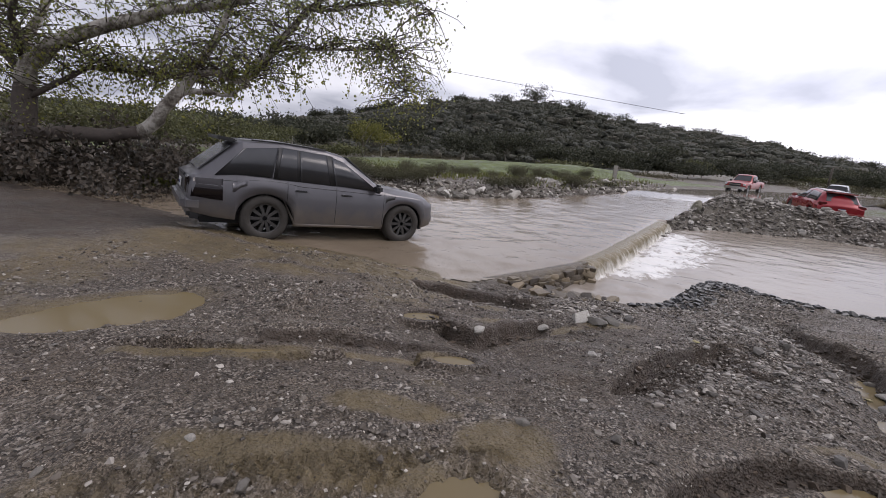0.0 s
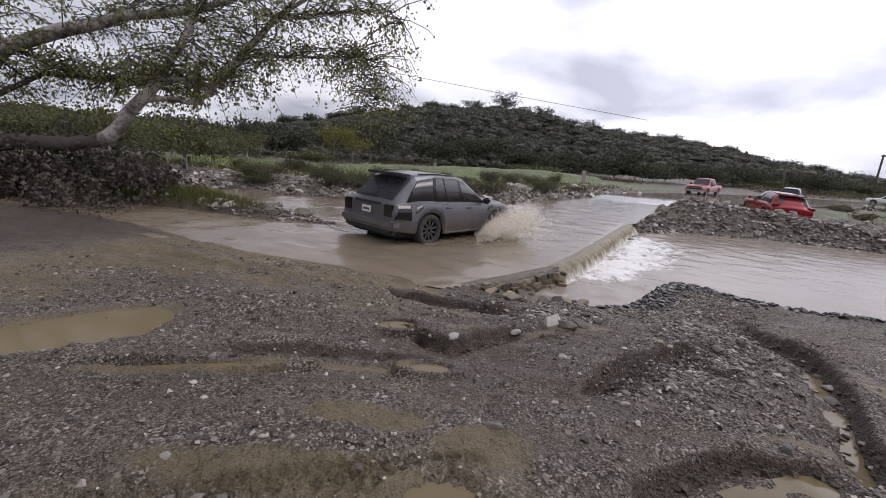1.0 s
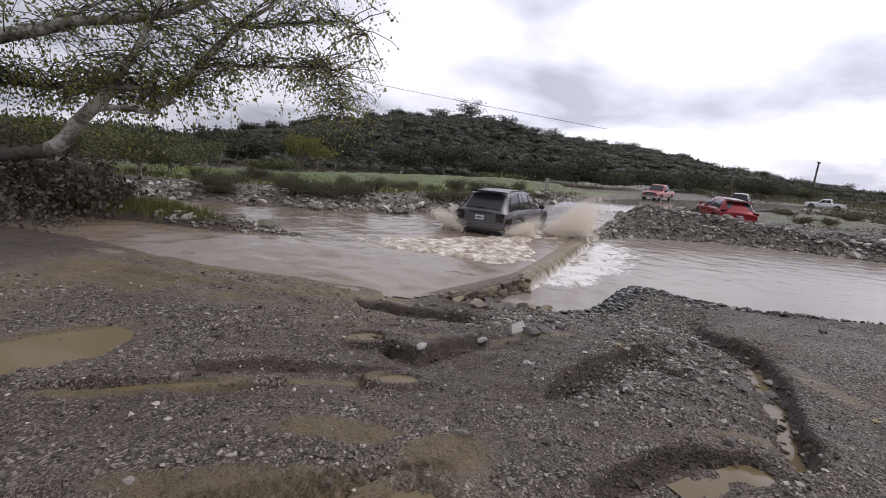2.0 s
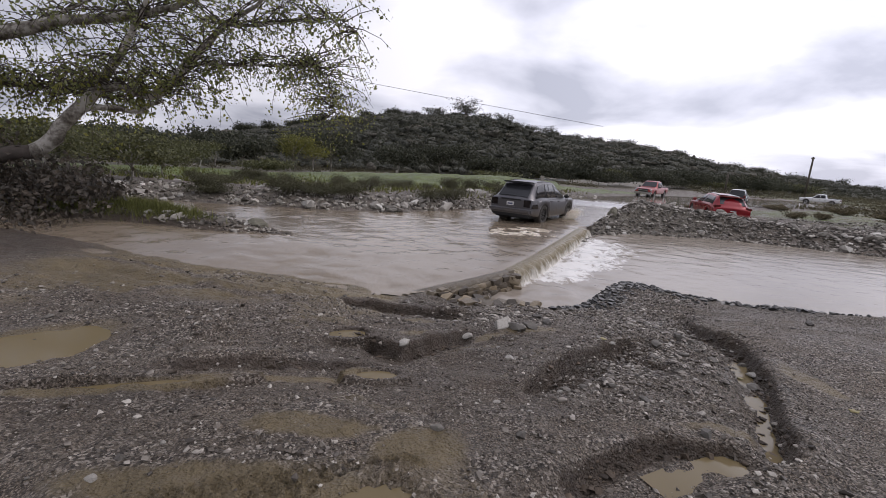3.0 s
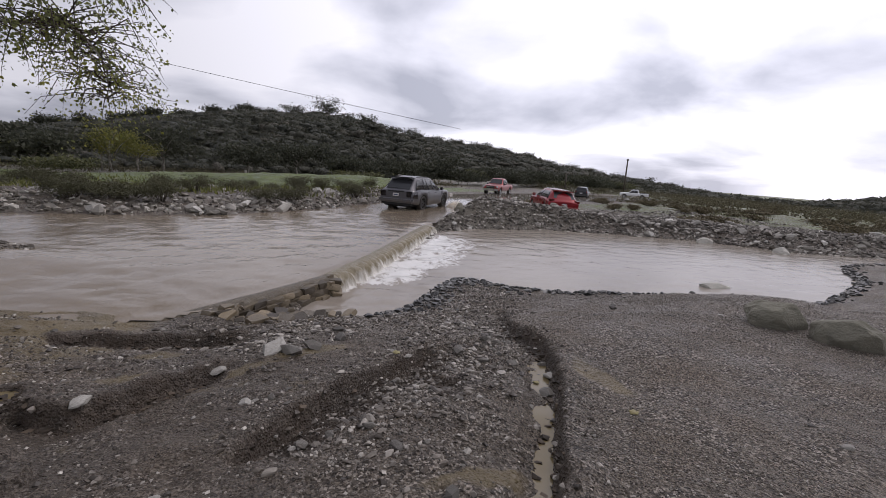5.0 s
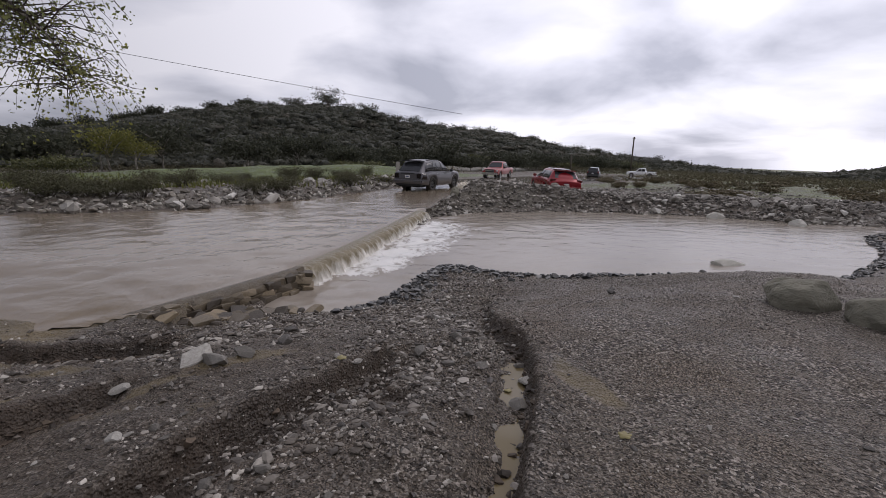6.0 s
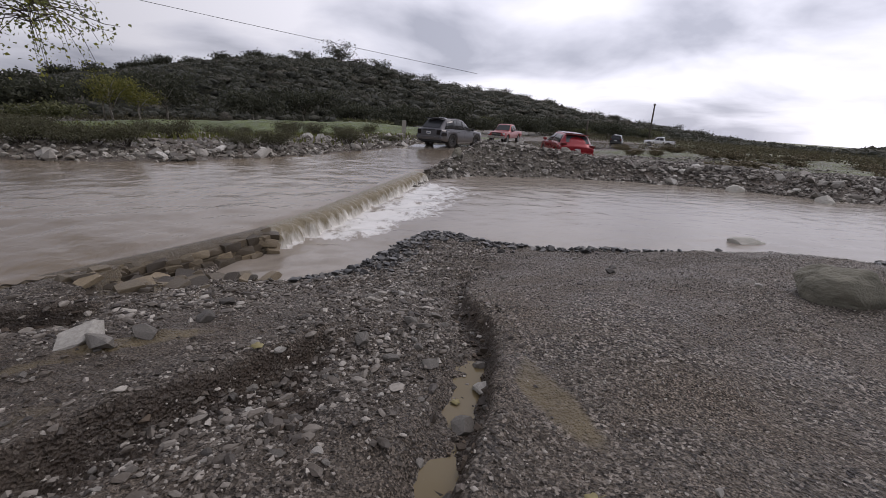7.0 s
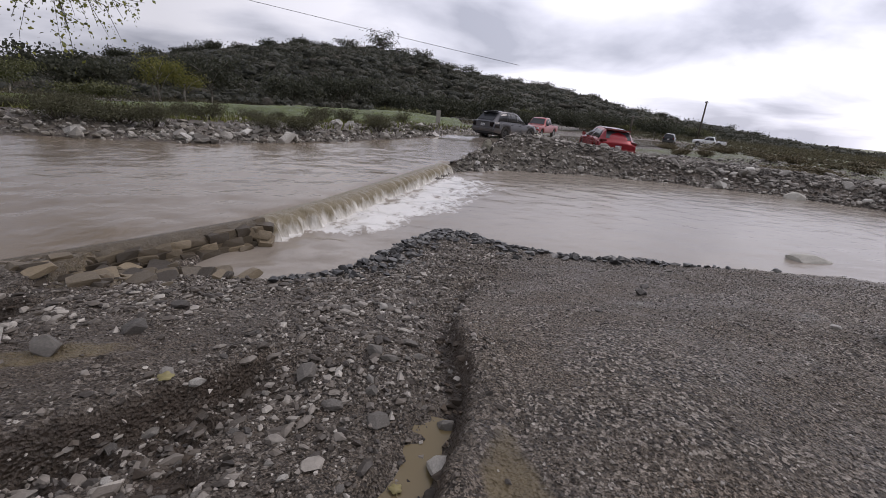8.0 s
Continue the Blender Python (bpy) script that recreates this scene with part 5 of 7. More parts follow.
def make_suv():
    car = thing("suv", "muddy grey four-door luxury SUV driving through the ford", "car")
    mat = paint("grey_paint", (0.105, 0.103, 0.112), 0.34, 0.5, (0.185, 0.152, 0.112), 0.75)
    sh = Shell(belt=[(-2.36, 1.02), (-2.28, 1.10), (-1.2, 1.14), (0.8, 1.09), (1.0, 1.08), (2.0, 1.02), (2.3, 0.90), (2.38, 0.80)],
               top=[(-2.36, 1.05), (-2.28, 1.12), (-2.20, 1.175), (-1.98, 1.37), (-1.66, 1.69), (-1.54, 1.765), (-0.9, 1.815), (-0.1, 1.785), (0.25, 1.72), (0.62, 1.47), (1.02, 1.20), (1.12, 1.165), (1.7, 1.125), (2.1, 1.07), (2.29, 0.98), (2.38, 0.84)],
               half=[(-2.36, 0.84), (-2.28, 0.90), (-1.9, 0.955), (-1.3, 0.97), (1.3, 0.97), (1.9, 0.955), (2.2, 0.91), (2.33, 0.83), (2.38, 0.74)],
               top_half=[(-2.36, 0.70), (-2.1, 0.70), (-1.8, 0.66), (-0.5, 0.675), (0.3, 0.66), (0.9, 0.76), (1.1, 0.82), (2.2, 0.74), (2.38, 0.58)],
               sill=[(-2.36, 0.50), (-2.0, 0.42), (-1.0, 0.30), (1.0, 0.30), (2.0, 0.34), (2.38, 0.42)], axles=(-1.18, 1.565), arch=0.48, radius=0.40)
    part("body", sh.body(mat), car, "muddy grey metallic paint")
    common_parts(car, sh, 0.25, 0, 0.90)
    for o in (-1, 1):
        part("quarter_window", sh.side_strip("quarter_window", (-1.98, -1.52), (-1.10, -0.97), (0.14, 0.06), (0.88, 0.95), o, mat_glass, 0.018, 18), car)
        part("rear_window", sh.side_strip("rear_window", (-1.02, -0.90), (-0.66, -0.64), (0.05, 0.05), (0.95, 0.95), o, mat_glass, 0.022, 16), car)
        part("rear_window", sh.side_strip("rear_window", (-0.62, -0.60), (-0.06, -0.10), (0.05, 0.05), (0.95, 0.94), o, mat_glass, 0.022, 16), car)
        part("front_window", sh.side_strip("front_window", (0.04, 0.00), (0.94, 0.34), (0.05, 0.06), (0.94, 0.86), o, mat_glass, 0.022, 16), car)
        part("pillar", sh.side_strip("pillar", (-1.09, -0.96), (0.06, 0.02), (0.04, 0.04), (0.96, 0.96), o, mat_trim, 0.014, 20), car, "gloss black door pillar")
        for x in (-0.84, 0.06, 1.06):
            part("door_seam", sh.seam(x, o), car)
        part("waist_line", sh.side_strip("waist_line", (-2.2, -2.2), (1.0, 1.0), (-0.10, -0.10), (-0.085, -0.085), o, mat_trim, 0.003, 12), car)
        for x in (-0.60, 0.26):
            p = sh.side_point(x, -0.22, o)
            part("door_handle", box_mesh("door_handle", (0.22, 0.05, 0.035), mat_trim, 0.012), car, m=Matrix.Translation(p))
        part("tail_lamp", sh.side_strip("tail_lamp", (-2.31, -2.27), (-1.86, -1.86), (-0.50, -0.50), (-0.06, -0.06), o, mat_lamp_dark, 0.014, 10), car, "smoked dark tail lamp")
        part("tail_lamp_end", box_mesh("tail_lamp_end", (0.06, 0.30, 0.30), mat_lamp_dark, 0.02, (-2.335, o * 0.70, 0.93)), car)
        part("wing_vent", sh.side_strip("wing_vent", (1.10, 1.12), (1.30, 1.32), (-0.36, -0.36), (-0.17, -0.17), o, mat_trim, 0.01), car)
        part("headlamp", box_mesh("headlamp", (0.22, 0.30, 0.15), mat_lamp_clear, 0.04), car, m=pose(2.22, o * 0.66, 0.83, 0, 0, -o * 25))
        part("sill_trim", sh.side_strip("sill_trim", (-0.90, -0.90), (0.90, 0.90), (-0.99, -0.99), (-0.80, -0.80), o, mat, 0.03, 8), car)
        part("roof_rail", tube("roof_rail", [(-1.4, o * 0.60, 1.79), (-0.9, o * 0.62, 1.81), (-0.1, o * 0.62, 1.79)], 0.014, mat_trim, 6), car)
    part("fuel_flap", sh.side_strip("fuel_flap", (-1.72, -1.72), (-1.50, -1.50), (-0.34, -0.34), (-0.16, -0.16), -1, mat, 0.010, 6), car)
    part("windscreen", plate("windscreen", [(1.04, -0.70, 1.19), (1.04, 0.70, 1.19), (0.34, 0.58, 1.71), (0.34, -0.58, 1.71)], 0.02, mat_glass), car)
    part("rear_screen", plate("rear_screen", [(-2.20, 0.64, 1.205), (-2.20, -0.64, 1.205), (-1.735, -0.58, 1.655), (-1.735, 0.58, 1.655)], 0.02, mat_glass), car)
    part("spoiler", box_mesh("spoiler", (0.30, 1.24, 0.06), mat_trim, 0.025), car, "black roof spoiler", m=pose(-1.78, 0, 1.755, 0, 4, 0))
    part("rear_wiper", box_mesh("rear_wiper", (0.02, 0.5, 0.02), mat_trim, 0.006), car, m=pose(-2.215, 0.12, 1.225, 0, 0, 0))
    part("tailgate_trim", box_mesh("tailgate_trim", (0.04, 0.9, 0.06), mat_trim, 0.012), car, m=pose(-2.355, 0, 1.07))
    part("rear_bumper", box_mesh("rear_bumper", (0.34, 1.84, 0.28), mat, 0.08, (-2.28, 0, 0.63), 3), car)
    part("bumper_skirt", box_mesh("bumper_skirt", (0.22, 1.66, 0.18), mat_trim, 0.05), car, m=pose(-2.24, 0, 0.45))
    part("front_bumper", box_mesh("front_bumper", (0.26, 1.66, 0.32), mat, 0.09, (2.27, 0, 0.55), 3), car)
    part("grille", box_mesh("grille", (0.06, 0.8, 0.20), mat_trim, 0.02), car, m=pose(2.35, 0, 0.80))
    number_plate(car, -2.385, 0, 0.90, 4)
    mirror_parts(car, sh, 0.86, mat_trim)
    wheels = [wheel_parts(car, x, y, 0.405, 0.28, mat_rim) for x in (-1.18, 1.565) for y in (-0.80, 0.80)]
    return car, wheels


def make_crossover():
    car = thing("hatchback", "wet red hatchback stopped beyond the gravel heap", "car")
    mat = paint("red_paint", (0.26, 0.010, 0.016), 0.25, 0.3, (0.20, 0.10, 0.07), 0.35)
    sh = Shell(belt=[(-2.25, 0.86), (-2.1, 0.98), (-1.2, 1.02), (0.8, 0.94), (1.0, 0.92), (1.9, 0.80), (2.2, 0.66)],
               top=[(-2.25, 0.90), (-2.1, 1.02), (-1.95, 1.16), (-1.62, 1.42), (-1.4, 1.48), (-0.4, 1.52), (0.2, 1.46), (0.9, 1.04), (1.05, 1.0), (1.9, 0.86), (2.2, 0.70)],
               half=[(-2.25, 0.80), (-2.1, 0.88), (-1.5, 0.91), (1.3, 0.91), (1.9, 0.84), (2.2, 0.66)],
               top_half=[(-2.25, 0.68), (-1.9, 0.62), (-0.5, 0.60), (0.2, 0.58), (0.9, 0.72), (1.9, 0.70), (2.2, 0.52)],
               sill=[(-2.25, 0.40), (-1.0, 0.24), (1.0, 0.24), (2.2, 0.34)], axles=(-1.30, 1.33), arch=0.40, radius=0.335)
    part("body", sh.body(mat), car)
    common_parts(car, sh, 0.20, 0, 0.84)
    for o in (-1, 1):
        part("rear_window", sh.side_strip("rear_window", (-1.70, -1.42), (-0.35, -0.35), (0.08, 0.05), (0.90, 0.94), o, mat_glass), car)
        part("front_window", sh.side_strip("front_window", (-0.28, -0.28), (0.72, 0.28), (0.05, 0.06), (0.94, 0.84), o, mat_glass), car)
        for x in (-1.15, -0.31, 0.82):
            part("door_seam", sh.seam(x, o), car)
        part("tail_lamp", box_mesh("tail_lamp", (0.20, 0.34, 0.15), mat_lamp_red, 0.04), car, m=pose(-2.08, o * 0.72, 0.96, 0, 0, o * 12))
        part("headlamp", box_mesh("headlamp", (0.24, 0.30, 0.12), mat_lamp_clear, 0.04), car, m=pose(2.0, o * 0.60, 0.70, 0, 0, -o * 22))
    part("windscreen", plate("windscreen", [(0.92, -0.66, 1.04), (0.92, 0.66, 1.04), (0.26, 0.52, 1.44), (0.26, -0.52, 1.44)], 0.02, mat_glass), car)
    part("rear_screen", plate("rear_screen", [(-2.02, 0.60, 1.10), (-2.02, -0.60, 1.10), (-1.66, -0.54, 1.41), (-1.66, 0.54, 1.41)], 0.02, mat_glass), car)
    part("roof_panel", plate("roof_panel", [(-1.35, 0.5, 1.518), (-1.35, -0.5, 1.518), (0.1, -0.5, 1.52), (0.1, 0.5, 1.52)], 0.02, mat_glass), car, "black glass roof")
    part("spoiler", box_mesh("spoiler", (0.30, 1.16, 0.05), mat, 0.02), car, m=pose(-1.66, 0, 1.475, 0, 5, 0))
    part("rear_bumper", box_mesh("rear_bumper", (0.24, 1.72, 0.34), mat, 0.09, (0, 0, 0), 3), car, m=pose(-2.20, 0, 0.56))
    part("bumper_skirt", box_mesh("bumper_skirt", (0.2, 1.5, 0.16), mat_trim, 0.05), car, m=pose(-2.17, 0, 0.36))
    number_plate(car, -2.24, 0, 0.84, 6)
    mirror_parts(car, sh, 0.70, mat)
    for x in (-1.30, 1.33):
        for y in (-0.76, 0.76):
            wheel_parts(car, x, y, 0.335, 0.22, mat_rim_light)
    return car


def make_pickup(label, mat, name="pickup_truck"):
    car = thing(name, label, "truck")
    sh = Shell(belt=[(-2.9, 1.12), (-0.9, 1.16), (0.9, 1.14), (1.1, 1.12), (2.5, 1.05), (2.85, 0.95)],
               top=[(-2.9, 1.16), (-0.98, 1.20), (-0.95, 1.30), (-0.80, 1.80), (-0.6, 1.86), (0.2, 1.87), (0.45, 1.80), (1.1, 1.24), (1.2, 1.20), (2.4, 1.13), (2.75, 1.05), (2.85, 0.97)],
               half=[(-2.9, 0.92), (-2.8, 0.97), (1.2, 0.99), (2.3, 0.97), (2.75, 0.90), (2.85, 0.80)],
               top_half=[(-2.9, 0.88), (-1.0, 0.86), (-0.8, 0.70), (0.4, 0.70), (1.1, 0.82), (2.5, 0.84), (2.85, 0.70)],
               sill=[(-2.9, 0.55), (-2.0, 0.48), (1.5, 0.48), (2.85, 0.50)], axles=(-1.75, 1.85), arch=0.50, radius=0.40)
    part("body", sh.body(mat), car)
    common_parts(car, sh, 0.42, 0, 0.92)
    part("load_bed", box_mesh("load_bed", (1.72, 1.5, 0.05), mat_under, 0.01), car, m=pose(-1.95, 0, 1.21))
    for o in (-1, 1):
        part("rear_window", sh.side_strip("rear_window", (-0.80, -0.72), (-0.06, -0.06), (0.08, 0.06), (0.92, 0.94), o, mat_glass), car)
        part("front_window", sh.side_strip("front_window", (0.0, 0.0), (0.90, 0.45), (0.08, 0.06), (0.94, 0.86), o, mat_glass), car)
        for x in (-0.90, -0.03, 1.0):
            part("door_seam", sh.seam(x, o), car)
        part("headlamp", box_mesh("headlamp", (0.14, 0.36, 0.22), mat_lamp_clear, 0.04), car, m=pose(2.78, o * 0.72, 0.92, 0, 0, -o * 12))
        part("tail_lamp", box_mesh("tail_lamp", (0.10, 0.16, 0.36), mat_lamp_red, 0.02), car, m=pose(-2.88, o * 0.86, 0.95))
    part("windscreen", plate("windscreen", [(1.10, -0.76, 1.27), (1.10, 0.76, 1.27), (0.50, 0.62, 1.78), (0.50, -0.62, 1.78)], 0.02, mat_glass), car)
    part("rear_screen", plate("rear_screen", [(-0.965, 0.62, 1.32), (-0.965, -0.62, 1.32), (-0.84, -0.58, 1.74), (-0.84, 0.58, 1.74)], 0.02, mat_glass), car)
    part("grille", box_mesh("grille", (0.10, 1.0, 0.34), mat_trim, 0.03), car, m=pose(2.83, 0, 0.88))
    part("grille_bar", box_mesh("grille_bar", (0.04, 1.0, 0.06), mat_chrome, 0.015), car, m=pose(2.885, 0, 0.90))
    part("front_bumper", box_mesh("front_bumper", (0.22, 1.86, 0.26), mat_chrome, 0.06), car, m=pose(2.84, 0, 0.60))
    part("rear_bumper", box_mesh("rear_bumper", (0.2, 1.84, 0.2), mat_chrome, 0.04), car, m=pose(-2.95, 0, 0.60))
    mirror_parts(car, sh, 0.82, mat_trim)
    for x in (-1.75, 1.85):
        for y in (-0.82, 0.82):
            wheel_parts(car, x, y, 0.40, 0.26, mat_rim_light, 6)
    return car


def on_wheels(x, y, az, lift=0.0):
    """A pose on the land, heading az degrees clockwise from ahead (+y)."""
    z = max(on_land(x, y), float(stream_z(np.array(x), np.array(y))) - 0.04 if area_dist(np.array([x]), np.array([y]), STREAM)[0] < 0 else -9)
    return pose(x, y, z + lift, 0, 0, 90 - az)


suv, suv_wheels = make_suv()
suv.scale = (1.05, 1.05, 1.05)
for ob in suv.children:
    if ob not in suv_wheels:
        ob.matrix_basis = Matrix.Diagonal((1, 1, 0.95, 1)) @ ob.matrix_basis
hatch = make_crossover()
hatch.matrix_basis = on_wheels(14.15, 25.0, 10, -0.12) @ pose(0, 0, 0, 2.5, -2.0, 0)
red_pickup = make_pickup("red pickup truck waiting on the flooded road", paint("dark_red_paint", (0.27, 0.030, 0.030), 0.3, 0.3, (0.26, 0.17, 0.13), 0.75))
red_pickup.matrix_basis = on_wheels(19.6, 46.5, 218)
white_pickup = make_pickup("white pickup truck parked on the far plain", paint("white_paint", (0.72, 0.73, 0.74), 0.3, 0.0, (0.4, 0.37, 0.32), 0.25))
white_pickup.matrix_basis = on_wheels(64.5, 83.0, -48)


def make_far_car():
    car = thing("estate_car", "dark estate car driving off along the wet road", "car")
    mat = paint("black_paint", (0.022, 0.024, 0.028), 0.25, 0.3, (0.10, 0.09, 0.07), 0.3)
    sh = Shell(belt=[(-2.2, 0.9), (0.9, 0.98), (2.0, 0.85), (2.2, 0.7)], top=[(-2.2, 0.95), (-2.05, 1.3), (-1.9, 1.60), (-0.2, 1.66), (0.3, 1.58), (0.95, 1.06), (2.0, 0.92), (2.2, 0.75)],
               half=[(-2.2, 0.82), (-2.0, 0.90), (1.6, 0.91), (2.2, 0.7)], top_half=[(-2.2, 0.66), (-1.8, 0.62), (0.3, 0.62), (1.0, 0.74), (2.2, 0.6)],
               sill=[(-2.2, 0.4), (2.2, 0.36)], axles=(-1.3, 1.35), arch=0.40, radius=0.34)
    part("body", sh.body(mat), car)
    common_parts(car, sh, 0.22, 0, 0.84)
    for o in (-1, 1):
        part("side_window", sh.side_strip("side_window", (-1.85, -1.7), (-0.4, -0.4), (0.1, 0.08), (0.92, 0.93), o, mat_glass), car)
        part("side_window", sh.side_strip("side_window", (-0.32, -0.32), (0.8, 0.35), (0.08, 0.08), (0.93, 0.85), o, mat_glass), car)
        part("tail_lamp", box_mesh("tail_lamp", (0.1, 0.2, 0.3), mat_lamp_red, 0.03), car, m=pose(-2.15, o * 0.72, 0.95))
    part("rear_screen", plate("rear_screen", [(-2.14, 0.58, 1.12), (-2.14, -0.58, 1.12), (-1.97, -0.54, 1.52), (-1.97, 0.54, 1.52)], 0.02, mat_glass), car)
    number_plate(car, -2.22, 0, 0.8)
    for x in (-1.3, 1.35):
        for y in (-0.76, 0.76):
            wheel_parts(car, x, y, 0.34, 0.22, mat_rim_light)
    return car


far_car = make_far_car()


# ---- the sill of the ford, its stone wall and the fall ----
def along(pts, gap):
    """Points at even steps along a line, with the way to its right."""
    out = []
    for (ax, ay), (bx, by) in zip(pts, pts[1:]):
        ln = math.hypot(bx - ax, by - ay)
        n = max(1, round(ln / gap))
        for k in range(n):
            f = k / n
            out.append((ax + (bx - ax) * f, ay + (by - ay) * f, (by - ay) / ln, -(bx - ax) / ln))
    return out


def eased(pts, reach=8):
    """The same points with the ways to the right turning gradually."""
    out = []
    for k, (x, y, _, _) in enumerate(pts):
        near = pts[max(0, k - reach):k + reach + 1]
        d = Vector((sum(p[2] for p in near), sum(p[3] for p in near))).normalized()
        out.append((x, y, d.x, d.y))
    return out


def ribbon(name, pts, profile, mat, wobble=0.0, seed=0):
    """A strip that follows a line; profile: (to the right, z) points."""
    rng = np.random.RandomState(seed)
    vs, fs = [], []
    n = len(profile)
    for k, (x, y, rx_, ry_) in enumerate(pts):
        w = wobble * (vnoise(np.array(k * 0.55), np.array(3.0), seed) - 0.5) * 2 + wobble * 0.7 * rng.uniform(-1, 1)
        for r, z in profile:
            q = r + (w if r > 0.02 else 0)
            vs.append((x + rx_ * q, y + ry_ * q, z))
    for k in range(len(pts) - 1):
        for j in range(n - 1):
            fs.append((k * n + j, k * n + j + 1, (k + 1) * n + j + 1, (k + 1) * n + j))
    return mesh_of(name, vs, fs, mat)


def fall_material():
    k = Mat("falling_water")
    streak = k.noise(5.0, 6, 0.6, (1.6, 1.6, 0.22))
    sep = k.node("ShaderNodeSeparateXYZ")
    k.link(k.coords(), sep.inputs[0])
    low = k.math("MULTIPLY", k.math("SUBTRACT", -0.80, sep.outputs["Z"]), 1.9)
    white = k.ramp(k.math("ADD", streak, low), (0.52, 0.0), (0.92, 1.0))
    k.set(Base_Color=k.mix(white, (0.20, 0.165, 0.100), (0.78, 0.75, 0.69)), Roughness=0.3, IOR=1.33)
    k.bump(streak, 0.8, 0.05)
    return k.m


sill_line = eased(along(WEIR, 0.10), 5)
sill = tagged(new("weir_sill", ribbon("weir_sill", sill_line, [(-0.55, -1.2), (-0.55, -0.790), (-0.10, -0.785), (-0.06, -0.81), (-0.04, -1.4)], mat_concrete, 0.01)),
              "worn concrete edge of the ford", "weir", kind="structure")
part("mud_lip", ribbon("mud_lip", eased(along([(-1.5, 7.0), (-0.85, 7.1)] + WEIR[1:3], 0.06), 4), [(-0.30, -0.78), (-0.20, -0.695), (-0.10, -0.672), (-0.02, -0.680), (0.04, -0.72), (0.08, -0.80), (0.09, -0.92)], simple("wet_mud_lip", (0.095, 0.074, 0.046), 0.45, vary=0.55, scale=9, bump=0.9), 0.035, 9), sill, "wet brown mud along the wall top")
fall = tagged(new("waterfall", ribbon("waterfall", eased(along(WEIR[2:], 0.05)), [(-0.42, -0.76), (-0.24, -0.722), (-0.08, -0.720), (0.03, -0.75), (0.10, -0.82), (0.15, -0.90), (0.19, -1.0), (0.24, -1.08)], fall_material(), 0.075, 4)),
              "low brown waterfall turning white below the ford edge", "waterfall", kind="structure")

stone_kinds = [raw_mesh("stone", v, f, mat_stone) for v, f in rock_shapes(8, 24, 21)]
wall_kinds = [raw_mesh("stone", v, f, mat_wall_stone) for v, f in block_shapes(9, 22)]
rock_kinds = [raw_mesh("rock", v, f, mat_heap_big) for v, f in rock_shapes(8, 15, 23, 0.8)]


def lay(kinds, name, parent, x, y, z, size, rng, flat=1.0, tilt=18):
    ob = part(name, kinds[rng.randint(len(kinds))], parent)
    ob.matrix_basis = pose(x, y, z, rng.uniform(-tilt, tilt), rng.uniform(-tilt, tilt), rng.uniform(0, 360)) @ Matrix.Diagonal((size * rng.uniform(0.8, 1.3), size * rng.uniform(0.8, 1.2), size * flat * rng.uniform(0.7, 1.1), 1))
    return ob


rng = np.random.RandomState(31)
for x, y, rx_, ry_ in along(WEIR[:3], 0.20):
    f = (x + 0.75) / 2.1
    way = math.degrees(math.atan2(-rx_, ry_)) + 180
    for row in range(3):
        out = 0.02 + 0.05 * row + rng.uniform(-0.02, 0.04)
        slip = rng.uniform(-0.07, 0.07) + 0.13 * (row % 2)
        ob = part("stone", wall_kinds[rng.randint(len(wall_kinds))], sill)
        ob.matrix_basis = pose(x + rx_ * out + ry_ * slip, y + ry_ * out - rx_ * slip, -0.80 - 0.10 * row * (0.35 + 0.75 * f) + rng.uniform(-0.015, 0.015), rng.uniform(-8, 8), rng.uniform(-8, 8), way + rng.uniform(-14, 14)) @ Matrix.Diagonal((rng.uniform(0.18, 0.34), rng.uniform(0.18, 0.28), rng.uniform(0.12, 0.19), 1))
for k in range(60):
    u = rng.uniform(0, 1)
    x, y = 0.1 + 1.3 * u + rng.normal() * 0.25, 7.35 + 0.75 * u + rng.normal() * 0.2
    lay(wall_kinds, "stone", sill, x, y, on_land(x, y) + 0.01, rng.uniform(0.10, 0.27), rng, 0.5, 22)

for k in range(16):
    lay(wall_kinds, "stone", sill, 1.33 + rng.uniform(-0.10, 0.16), 9.40 + rng.uniform(-0.14, 0.12), -0.74 - 0.26 * rng.rand(), rng.uniform(0.14, 0.26), rng, 0.75, 15)

# ---- stones of the near bank ----
n = 190000
x, y = rng.uniform(-5.5, 10.5, n), 0.9 + 9.4 * rng.uniform(0, 1, n) ** 1.25
dp, ds = area_dist(x, y, POOL), area_dist(x, y, STREAM)
muddy = np.zeros(n)
for cx, cy, hx, hy, turn in PUDDLES + HOLLOWS:
    c, s = math.cos(turn), math.sin(turn)
    muddy = np.maximum(muddy, 1 - step(np.hypot(((x - cx) * c + (y - cy) * s) / hx, (-(x - cx) * s + (y - cy) * c) / hy), 0.7, 1.4))
muddy = np.maximum(muddy, (1 - step(ds, 0.2, 1.0)) * (x < 0))
cuts = np.zeros(n)
for sd, fade, drop, run in scarp_lines(x, y):
    cuts = np.maximum(cuts, fade * step(sd, -0.45, -0.1) * (1 - step(sd, 0.05, 0.3)))
brown = 1 - step(np.hypot((x - 0.5) / 2.6, (y - 4.7) / 2.3), 0.5, 1.1)
dense = (1 - 0.6 * brown) * (0.25 + 0.75 * step(fbm(x * 0.9, y * 0.9, 51), 0.38, 0.6)) * (1 - 0.93 * muddy) * (1 - 0.6 * cuts) + 0.8 * (1 - step(line_dist(x, y, [(1.6, 3.6), (2.8, 5.2), (3.5, 7.5), (3.6, 9.4)]), 0.3, 1.0))
keep = (rng.uniform(0, 1, n) < dense) & (dp > -0.03) & (ds > 0.05)
x, y = x[keep], y[keep]
